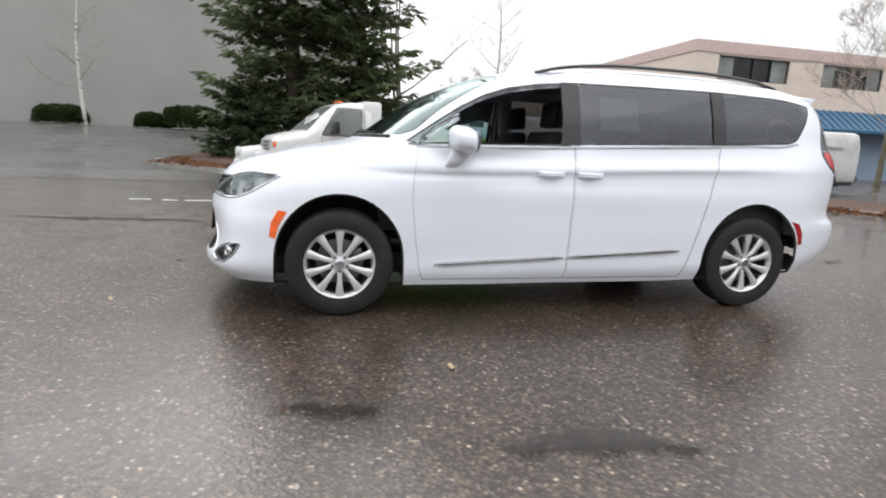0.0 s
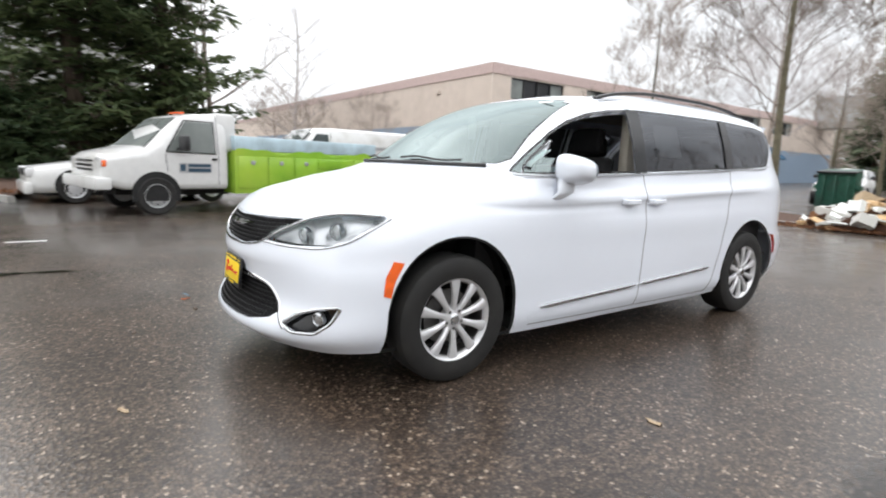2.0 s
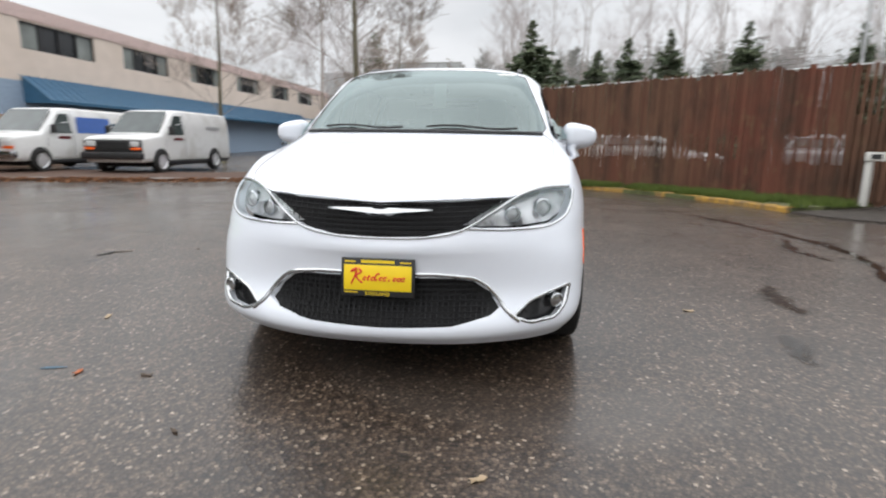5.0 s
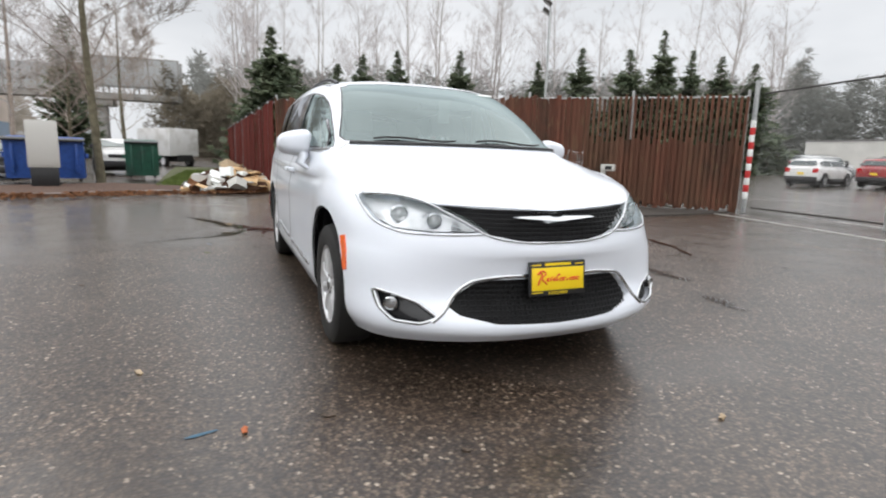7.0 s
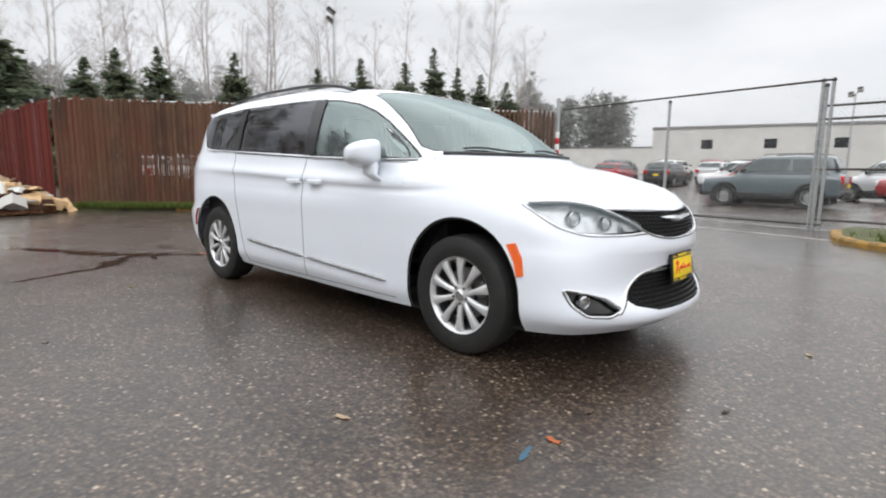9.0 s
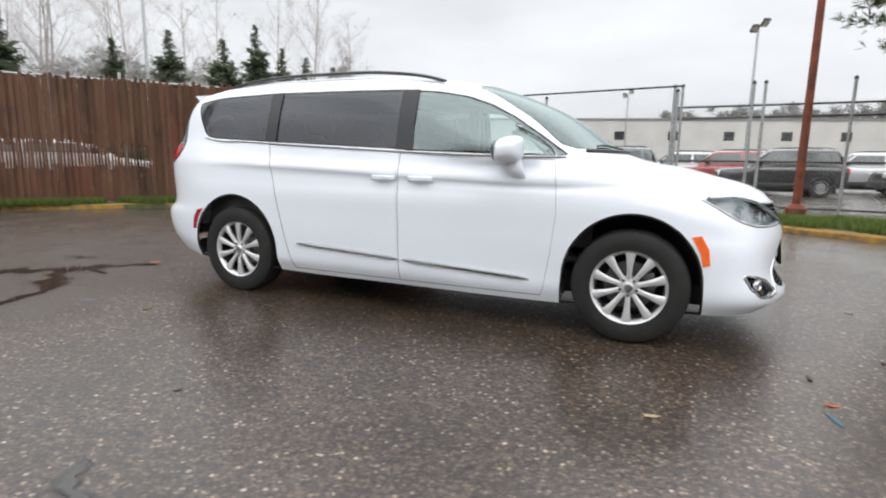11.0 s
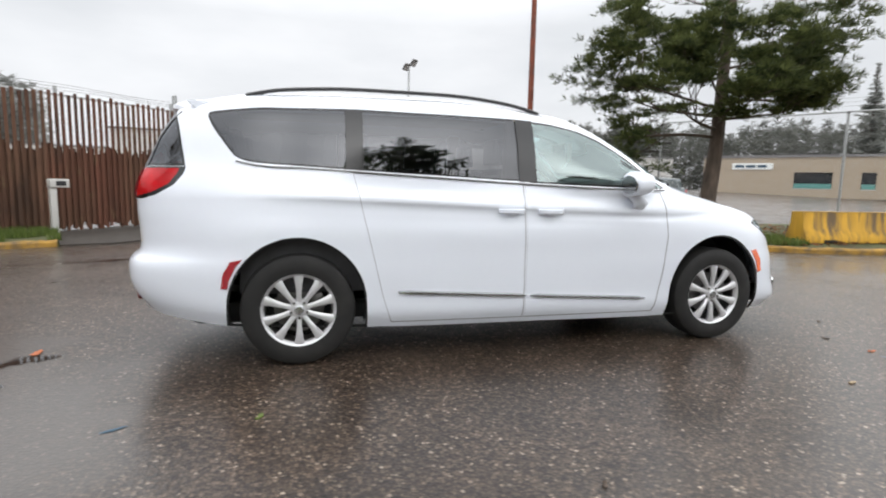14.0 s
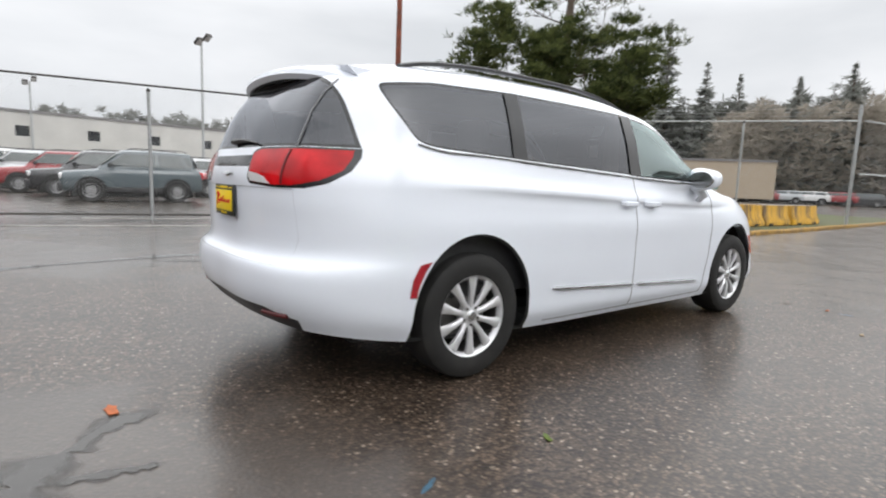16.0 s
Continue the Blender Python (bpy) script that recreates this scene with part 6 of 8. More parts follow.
# ---- fences, posts, barriers ----
def slat_fence(name, a, b, z0, z1, label, material, worn=(), pitch=.062, seed=1, lo_open=99.0):
    """Chain-link frame filled with tall slats, each one a piece of its own."""
    a, b = Vector((*a, 0)), Vector((*b, 0))
    d = b - a
    n_ = int(d.length / pitch)
    ang = math.degrees(math.atan2(d.y, d.x))
    f = thing(name, label, "fence", pose(a.x, a.y, 0, 0, 0, ang))
    r = random.Random(seed)
    L = d.length
    k = 0
    while k * 2.6 < L + .1:
        part("post", tube([(min(k * 2.6, L), .07, z0 - .12), (min(k * 2.6, L), .07, z1 + .12)], .035, 10), M_GALV, f)
        k += 1
    part("top_rail", tube([(0, .06, z1 - .05), (L, .06, z1 - .05)], .022, 8), M_GALV, f)
    part("bottom_rail", tube([(0, .06, z0 + .15), (L, .06, z0 + .15)], .018, 8), M_GALV, f)
    meshes = []
    for v in range(6):
        bm_ = bmesh.new()
        hw = pitch * (.56 - .015 * (v % 3))
        box(-hw, hw, -.006, .006, z0 + .02 * (v % 2), z1 - .03 * (v % 4) * .5, .002, bm_, seg=1)
        meshes.append(finish(bm_, "slat", material, False))
    # some slats are thinned at bumper height to fit the camera's view of the cars behind
    thinned_me = []
    for v in range(4):
        bm_ = bmesh.new()
        hw, thin = pitch * .54, pitch * (.30 + .05 * v)
        za, zb_ = z0 + .74 + .05 * (v % 2), z0 + 1.24 + .05 * v
        box(-hw, hw, -.006, .006, z0, za, 0, bm_)
        box(-thin, thin, -.005, .005, za, zb_, 0, bm_)
        box(-hw, hw, -.006, .006, zb_, z1 - .03 * v, 0, bm_)
        thinned_me.append(finish(bm_, "slat", material, False))
    for i in range(n_):
        x = (i + .5) * L / n_
        if x > lo_open and i % 2:
            continue
        w = any(lo < x < hi for lo, hi in worn) and r.random() < .88
        ob = new("slat", r.choice(thinned_me if w else meshes))
        ob.parent = f
        ob.matrix_basis = pose(x + r.uniform(-.004, .004), .009 if i % 2 else -.009, r.uniform(-.05, .04), 0, r.uniform(-.2, .2), r.uniform(-4, 4))
    if lo_open < L:
        bm_ = bmesh.new()
        box(-pitch * .55, pitch * .55, -.006, .006, z0, 1.72, .002, bm_, seg=1)
        low_me = finish(bm_, "slat", material, False)
        k = lo_open
        while k < L:
            ob = new("slat", low_me)
            ob.parent = f
            ob.matrix_basis = pose(k, .034 if int(k / pitch) % 2 else .044, r.uniform(-.12, .10), 0, r.uniform(-.2, .2), 0)
            k += pitch
    wires = bmesh.new()
    for j in range(3):
        pts = [(x, .06 + .02 * j, z1 + .06 + .05 * j + .012 * math.sin(x * 2.3 + j)) for x in np.linspace(0, L, 24)]
        tube(pts, .004, 4, wires)
    part("barbed_wire", wires, M_RAIL, f, "thin wires above the slats")
    return f


slat_fence("slatted_fence", (-12.9, .1), (-4.55, 10.05), .10, 2.80, "tall fence of brown stained vertical slats", M_FENCE, ((2.0, 7.4), (8.2, 9.6)), lo_open=9.3)
slat_fence("red_fence", (-38.0, -1.1), (-12.95, .02), .05, 2.75, "tall fence of dark red vertical sheets running away", M_REDPANEL, (), .25, 2)


def chain_link(name, a, b, h, rails, posts, label, pitch=.09, post_r=.035, top=0.0, rail_mat=None):
    """A chain-link fence with its posts, rails and netting."""
    a, b = Vector((*a, 0)), Vector((*b, 0))
    d = b - a
    L = d.length
    f = thing(name, label, "fence", pose(a.x, a.y, 0, 0, 0, math.degrees(math.atan2(d.y, d.x))))
    for x in posts:
        part("post", tube([(x, 0, -.05), (x, 0, h + top)], post_r, 10), M_GALV, f)
        part("post_cap", lathe([(0, .03), (post_r * 1.15, .0), (post_r * 1.2, -.05)], "z", 12, m=Matrix.Translation((x, 0, h + top))), M_RAIL, f)
    for z in rails:
        part("rail", tube([(0, 0, z), (L, 0, z)], .022 if rail_mat is None else .03, 8), rail_mat or M_RAIL, f)
    net = bmesh.new()
    n_ = int((L + h) / pitch)
    for i in range(n_):
        s_ = i * pitch
        for flip in (0, 1):
            x0, x1 = s_ - h, s_
            z0_, z1_ = 0, h
            if x0 < 0:
                z0_, x0 = -x0, 0
            if x1 > L:
                z1_, x1 = h - (x1 - L), L
            if z1_ - z0_ > .02:
                p, q = (x0, 0, z0_ + .03), (x1, 0, z1_ + .03)
                if flip:
                    p, q = (L - x0, 0, z0_ + .03), (L - x1, 0, z1_ + .03)
                tube([p, q], .0012, 3, net, caps=False)
    part("netting", net, M_GALV, f, "fine galvanised netting", False)
    return f


GA, GB = (-4.65, 10.7), (1.95, 9.35)
chain_link("sliding_gate", GA, GB, 2.8, (2.88, .12), (3.37, 6.6), "galvanised chain-link sliding gate with a dark top rail", .075)
chain_link("yard_fence", (1.75, 9.4), (8.4, 8.6), 2.45, (2.4, 2.15, 1.2, .22), (.0, .17, 1.58, 1.80, 3.35, 6.4), "bare pipe and chain-link yard fence", .09, .032, .45)
tall = chain_link("barrier_fence", (12.6, 14.6), (19.8, 3.0), 3.75, (3.75,), (2.0, 6.0, 10.0, 13.6), "tall galvanised chain-link fence behind the barriers", .11, .04, 0.0, M_GALV)
for j in range(3):
    part("barbed_wire", tube([(x, .04 * j, 3.93 + .13 * j + .012 * math.sin(x * 2.1 + j)) for x in np.linspace(0, 13.6, 20)], .006, 4), M_GALV, tall)
part("corner_post", tube([(13.6, 0, 0), (13.6, 0, 4.3)], .055, 10), M_GALV, tall)
chain_link("barrier_fence", (19.9, 2.9), (31, .6), 3.75, (3.75, 1.9), (3.6, 7.4), "tall galvanised chain-link fence turning away", .11, .04, 0.0, M_GALV)

# gate post with red and white bands
gp = thing("banded_post", "steel gate post wrapped in red and white bands", "post", pose(-4.56, 10.3, 0))
part("post", tube([(0, 0, 0), (0, 0, 3.15)], .055, 14), M_GALV, gp)
for k in range(11):
    part("band", lathe([(.058, 0), (.061, .005), (.061, .165), (.058, .17)], "z", 16, m=Matrix.Translation((0, 0, .35 + k * .17))), M_SIGNRED if k % 2 else M_PAPER, gp, "red reflective band" if k % 2 else "white reflective band")

# keypad post by the gate
kp = thing("keypad_post", "white square post with a small keypad box", "post", pose(-6.07, 7.2, .09, 0, 0, 40))
part("post", box(-.055, .055, -.055, .055, 0, .98, .01), M_WHITEWALL, kp)
part("keypad", box(-.06, .26, -.09, .09, .84, 1.0, .015), M_WHITEWALL, kp, "pale keypad housing")
part("keypad_face", box(.04, .2, -.098, -.088, .875, .965, .004), M_BLACK, kp, "dark keypad face")

rp = thing("steel_pole", "tall rusty red steel pole at the kerb corner", "pole", pose(4.33, 9.05, .1))
part("shaft", tube([(0, 0, 0), (0, 0, 9.5)], [.085, .055], 14), M_RUST, rp)
part("base", lathe([(0, 0), (.2, 0), (.2, .12), (.12, .2), (.1, .22)], "z", 18), M_RUST, rp, "dark rusty base")


def barrier(x, y, rz, l_, seed):
    t = thing("concrete_barrier", "worn yellow painted concrete barrier block behind the kerb", "barrier", pose(x, y, .11, 0, 0, rz), "yellow barriers")
    prof = [(-.28, 0), (.28, 0), (.28, .12), (.18, .30), (.15, .62), (-.15, .62), (-.18, .30), (-.28, .12)]
    b_ = extrude_poly(prof, l_, "x", .02, at=-l_ / 2)
    bmesh.ops.subdivide_edges(b_, edges=[e for e in b_.edges if e.calc_length() > 1], cuts=6)
    for v in b_.verts:
        v.co += Vector((0, 1, .6)) * .012 * noise.noise(v.co * 4 + Vector((seed, 0, 0)))
    part("block", b_, M_JERSEY, t)
    part("worn_top", box(-l_ / 2 + .03, l_ / 2 - .03, -.135, .135, .615, .632, .008), M_KERBY if seed < 2 else M_CONCRETE, t, "worn bare top of the block")
    for xx in (-l_ * .3, l_ * .3):
        part("drain_slot", box(xx - .16, xx + .16, -.285, -.22, .0, .07, .01), M_UNDER, t, "dark drain slot")


for k, (x, y, l_) in enumerate(((9.75, 4.25, 2.9), (13.05, 3.95, 2.35), (15.2, 3.85, 1.75), (17.3, 3.75, 2.2))):
    barrier(x, y, -5 + k * 1.5, l_, k)


def flood_pole(x, y, h, label, heads=2, rot=0, z=0):
    t = thing("flood_light_pole", label, "lamp post", pose(x, y, z, 0, 0, rot))
    part("shaft", tube([(0, 0, 0), (0, 0, h)], [.11, .07], 10), M_GALV, t)
    part("arm", tube([(-.34, 0, h - .18), (.34, 0, h + .22)], .035, 6), M_GALV, t)
    for s_ in (-1, 1)[:heads]:
        hd = part("lamp_head", box(-.22, .22, -.3, .3, -.1, .12, .04, m=Matrix.Translation((s_ * .34, -.2, h + .12 + .2 * s_)) @ Matrix.Rotation(radians(-35), 4, "X")), M_RAIL, t, "dark flood light head")
        part("lamp_glass", box(-.18, .18, -.24, .24, -.115, -.1, m=Matrix.Translation((s_ * .34, -.2, h + .12 + .2 * s_)) @ Matrix.Rotation(radians(-35), 4, "X")), M_CLEARLENS, hd)


flood_pole(6.73, 38.8, 9.9, "tall pole with twin flood lights in the far car park", 2, 20, .4)
flood_pole(-26.8, 18.8, 11.0, "tall pole with twin flood lights behind the fence", 2, -30)
flood_pole(-3, 62, 8.0, "tall pole with twin flood lights in the far car park", 2, 0, .9)


# ---- buildings ----
def slab(name, x0, x1, y0, y1, z0, z1, material, parent, label="", bevel=0.0):
    return part(name, box(x0, x1, y0, y1, z0, z1, bevel), material, parent, label, False)


def office():
    """Two-storey cream office with ribbon windows, pink coping, blue lower band and blue seamed awning."""
    t = thing("office_building", "cream stucco two-storey office with blue base and awning", "building", pose(-18.5, -23.25, 0))
    # walls: the face to the yard has real openings between piers
    wins = [(-6.35, -1.55), (-13.2, -8.7), (-20.2, -15.8), (-27.2, -22.8), (-34.2, -29.8), (-41.2, -36.8)]
    zb, zt = 5.42, 6.72
    slab("wall", -52, 0, -.3, 0, 3.85, zb, M_CREAM, t)
    slab("wall", -52, 0, -.3, 0, zt, 7.1, M_CREAM, t)
    edges = [0] + [v for w in wins for v in (w[1], w[0])] + [-52]
    for a, b in zip(edges[::2], edges[1::2]):
        slab("wall_pier", b, a, -.3, 0, zb, zt, M_CREAM, t)
    slab("lower_wall", -52, 0, -.32, -.004, 0, 3.85, M_BLUEPAINT, t, "faded blue painted lower wall")
    slab("side_wall", -.3, 0, -52, -.3, 3.85, 7.1, M_CREAM, t)
    slab("side_lower_wall", -.32, -.004, -52, -.32, 2.6, 3.85, M_BLUEPAINT, t, "faded blue painted band")
    slab("side_base_wall", -.32, -.002, -52, -.32, 0, 2.6, M_CREAM, t)
    slab("coping", -52, .06, -.36, .06, 6.82, 7.45, M_PINKTRIM, t, "faded pink coping")
    slab("coping", -.36, .06, -52, -.36, 6.82, 7.45, M_PINKTRIM, t, "faded pink coping")
    slab("roof", -52, -.3, -52, -.3, 6.9, 7.05, M_ROOF, t)
    slab("back_wall", -52, -.3, -52.3, -52, 0, 7.1, M_CREAM, t)
    slab("end_wall", -52.3, -52, -52, 0, 0, 7.1, M_CREAM, t)
    for x0, x1 in wins:
        w = part("window", box(x0, x1, -.24, -.2, zb, zt), M_DARKGLASS, t, "dark ribbon window", False)
        for z in (zb, zt - .06):
            part("window_frame", box(x0, x1, -.2, -.12, z, z + .06), M_BLACK, w, "", False)
        n_ = 4
        for k in range(n_ + 1):
            xx = x0 + (x1 - x0) * k / n_
            # end panes painted pale in place of reflections in the glass
            if k in (0, n_ - 1):
                part("pane", box(xx + .04, xx + (x1 - x0) / n_ - .04, -.2, -.185, zb + .06, zt - .06), M_PALEGLASS, w, "glass painted pale for its reflection", False)
            part("mullion", box(xx - .035, xx + .035, -.2, -.1, zb, zt), M_BLACK, w, "", False)
    aw = bmesh.new()
    prof = [(0, 4.1), (1.5, 2.95), (1.5, 2.8), (0, 2.8)]
    aw = extrude_poly(prof, 36, "x", 0, at=-37.3)
    a = part("awning", aw, M_AWNING, t, "blue standing seam awning", False)
    sm = bmesh.new()
    for k in range(73):
        x = -37.2 + k * .5
        box(x - .02, x + .02, -.02, .02, 0, 1.89, 0, sm, Matrix.Translation((0, 0, 0)) @ Matrix(((1, 0, 0, 0), (0, 1, 0, 0), (0, 0, 1, 0), (0, 0, 0, 1))))
    for v in sm.verts:
        s_ = v.co.z / 1.89
        v.co = Vector((v.co.x, 1.5 * (1 - s_) + v.co.y * .6, 2.97 + 1.15 * s_ + v.co.y + .02))
    part("seam_set", sm, M_AWNING, a, "", False)
    for yy in (-6, -18, -31):
        part("wall_vent", box(.0, .12, yy - .25, yy + .25, 6.0, 6.25, .02), M_CREAM, t)
    # lower wing behind
    slab("rear_wing", -30, -.6, -95, -52.4, 0, 6.2, M_CREAM, t)
    slab("wing_coping", -30.1, -.5, -95, -52.4, 6.2, 6.6, M_PINKTRIM, t, "faded pink coping")


office()


def hall(name, label, m, l_, d, h, wall_mat, wins, roof_pitch=0.0, door=None, sign=None):
    t = thing(name, label, "building", m)
    def slab_(nm, *a, lb=""):
        return part(nm, box(*a[:6]), a[6], t, lb, False)
    slab_("back_wall", -l_ / 2, l_ / 2, d - .3, d, 0, h, wall_mat)
    slab_("end_wall", -l_ / 2, -l_ / 2 + .3, 0, d - .3, 0, h, wall_mat)
    slab_("end_wall", l_ / 2 - .3, l_ / 2, 0, d - .3, 0, h, wall_mat)
    if wins:
        zb, zt = wins[0][2], wins[0][3]
        slab_("wall", -l_ / 2, l_ / 2, -.3, 0, 0, zb, wall_mat)
        slab_("wall", -l_ / 2, l_ / 2, -.3, 0, zt, h, wall_mat)
        xs_ = [-l_ / 2] + [v for w in sorted(wins) for v in w[:2]] + [l_ / 2]
        for a, b in zip(xs_[::2], xs_[1::2]):
            slab_("wall_pier", a, b, -.3, 0, zb, zt, wall_mat)
        for x0, x1, zb_, zt_ in wins:
            w = part("window", box(x0, x1, -.12, -.08, zb_, zt_), M_DARKGLASS, t, "dark window", False)
            part("window_frame", box(x0, x1, -.2, -.13, zb_, zb_ + .1), M_WHITEWALL, w, "", False)
            if sign:
                part("window_panel", box(x0 + .05, x1 - .05, -.26, -.21, zb_ + .1, zb_ + .6), M_TEAL, w, "teal lower panel", False)
    else:
        slab_("wall", -l_ / 2, l_ / 2, -.3, 0, 0, h, wall_mat)
    slab_("roof", -l_ / 2 - .1, l_ / 2 + .1, -.4, d + .1, h, h + .25, M_ROOF)
    if sign:
        part("roof_vent", box(1.5, 5.5, 2.0, 3.2, h + .25, h + .75, .1), M_PAPER, t, "white roof vent", False)
        part("sign_board", box(sign[0], sign[1], -.4, -.31, sign[2], sign[3], .01), M_PAPER, t, "plain white sign board", False)
        for k in range(3):
            part("sign_lettering", box(sign[0] + .3 + k * 1.1, sign[0] + 1.2 + k * 1.1, -.415, -.402, sign[2] + .2, sign[3] - .2), M_NAVY, t, "dark bar of lettering", False)
    return t


hall("grey_hall", "tall pale grey panel wall of an industrial hall", pose(29, -39, 1.0, 0, 0, 180), 60, 25, 17, M_GREYWALL, ())
hall("white_hall", "long low off-white metal hall behind the car park", pose(20, 68, .9, 0, 0, 12), 84, 20, 5.2, M_WHITEWALL, [(-36.9 + 6 * k, -35.75 + 6 * k, 2.85, 3.95) for k in range(13)])
hall("tan_hall", "low tan block shop building with green-framed windows", pose(55, 36, .4, 0, 0, -52), 34, 14, 4.3, M_TANWALL, [(-8, -4.6, .9, 2.7), (-2.2, -1, .9, 2.7), (1.0, 5.0, .9, 2.7), (7.5, 11, .9, 2.7)], sign=(-14, -10, 3.0, 3.7))
hall("far_store", "low pale store building across the car park", pose(-32, 95, 1.2, 0, 0, 10), 50, 14, 4.5, M_WHITEWALL, ())

# board fence behind the vans
bf = thing("board_fence", "weathered brown timber board fence behind the vans", "fence", pose(-16.0, -18.2, 0, 0, 0, 4))
bm0 = box(-.068, .068, -.012, .012, 0, 1.95, .004, seg=1)
bme = finish(bm0, "board", mat("weathered_boards", (0.24, 0.16, 0.115), 0.85, var=0.2, scale=3, stretch=(1, 1, .2), rand=.3), False)
for k in range(72):
    o = new("board", bme)
    o.parent = bf
    o.matrix_basis = pose(k * .145, .004 * (k % 3), 0)
part("fence_rail", box(0, 10.4, -.06, -.02, .4, .5), M_TRUNK, bf, "", False)
part("fence_rail", box(0, 10.4, -.06, -.02, 1.5, 1.6), M_TRUNK, bf, "", False)

# overpass over the road far off, placed and sized to fit the camera's view
fb = thing("overpass", "grey overpass on a concrete pier over the far road", "bridge", pose(-66, -13.6, 0, 0, 0, 85))
part("deck", box(-10, 8.2, -1.2, 1.2, 6.6, 7.3, .05), M_CONCRETE, fb, "concrete deck", False)
for yy in (-1.15, 1.15):
    part("parapet", box(-.6, 8.2, yy - .06, yy + .06, 8.1, 11.0), M_GALV, fb, "grey sheet parapet", False)
    part("parapet", box(-10, -.8, yy - .06, yy + .06, 7.3, 10.0), M_GALV, fb, "grey sheet parapet", False)
    for k in range(13):
        x = -9.8 + 1.5 * k
        part("parapet_post", box(x - .06, x + .06, yy - .14, yy + .14, 7.3, 11.05 if x > -.6 else 10.05), M_CONCRETE, fb, "", False)
    part("handrail", box(-.7, 8.3, yy - .1, yy + .1, 11.0, 11.14), M_CONCRETE, fb, "", False)
part("pier", box(-.6, .7, -.6, .6, 0, 6.7, .1), M_CONCRETE, fb, "concrete pier")
part("crosshead", box(-1.4, 1.5, -1.0, 1.0, 5.9, 6.65, .08), M_CONCRETE, fb, "concrete crosshead")

# ---- parked vehicles ----
def simple_wheel(parent, x, y, r, w, rim_mat, s):
    wh = part("wheel", lathe([(0, w * .36), (r * .2, w * .40), (r * .56, w * .30), (r * .62, w * .46), (r * .66, w * .44), (r * .66, -w * .4), (0, -w * .4)], "y", 24), rim_mat, parent)
    wh.matrix_basis = pose(x, y, r, 0, 0, 0 if s > 0 else 180)
    part("tyre", lathe([(r * .64, -w * .46), (r * .93, -w * .5), (r, -w * .38), (r, w * .38), (r * .93, w * .5), (r * .64, w * .46)], "y", 28, closed=True), M_TYRE, wh, "black rubber tyre")
    sl = bmesh.new()
    for k in range(8):
        a = 2 * math.pi * k / 8
        box(r * .26, r * .46, w * .30, w * .345, -r * .05, r * .05, 0, sl, Matrix.Rotation(a, 4, "Y"))
    part("rim_hole_ring", sl, M_BLACK, wh, "", False)


def section_body(stations, parent, name, material, label="", mirror=True):
    """A skin lofted from cross sections: rows of x and a half outline of (y, z) points."""
    bm_ = bmesh.new()
    rows_ = []
    for x, half in stations:
        full = [(y, z) for y, z in half] + [(-y, z) for y, z in half[::-1]]
        rows_.append([bm_.verts.new((x, y, z)) for y, z in full])
    n_ = len(rows_[0])
    for r0, r1 in zip(rows_, rows_[1:]):
        for k in range(n_):
            bm_.faces.new((r0[k], r0[(k + 1) % n_], r1[(k + 1) % n_], r1[k]))
    bm_.faces.new(rows_[0]); bm_.faces.new(rows_[-1][::-1])
    bmesh.ops.remove_doubles(bm_, verts=bm_.verts[:], dist=.0005)
    bmesh.ops.recalc_face_normals(bm_, faces=bm_.faces[:])
    bmesh.ops.bevel(bm_, geom=[e for e in bm_.edges if e.is_manifold and e.calc_face_angle(0) > .45], offset=.035, segments=2, affect="EDGES", profile=.5)
    return part(name, bm_, material, parent, label)


def quad_panel(name, pts, material, parent, label="", thick=.012):
    """A thin solid pane through four or more points."""
    bm_ = bmesh.new()
    f = bm_.faces.new([bm_.verts.new(p) for p in pts])
    f.normal_update()
    n_ = f.normal.copy()
    ext = bmesh.ops.extrude_face_region(bm_, geom=[f])
    bmesh.ops.translate(bm_, verts=[q for q in ext["geom"] if isinstance(q, bmesh.types.BMVert)], vec=n_ * thick)
    bmesh.ops.recalc_face_normals(bm_, faces=bm_.faces[:])
    return part(name, bm_, material, parent, label, False)


def arches(body, xs_, r, w, zc):
    """Black discs laid on the sides in place of the shaded hollow wheel wells."""
    for x in xs_:
        for s in (1, -1):
            a = lathe([(r, w - .02), (r, w + .012), (r * .2, w + .012)], "y", 24)
            for v in a.verts:
                v.co = Vector((v.co.x + x, v.co.y * s, max(v.co.z, -.12) + zc))
            part("wheel_well_disc", a, M_UNDER, body)


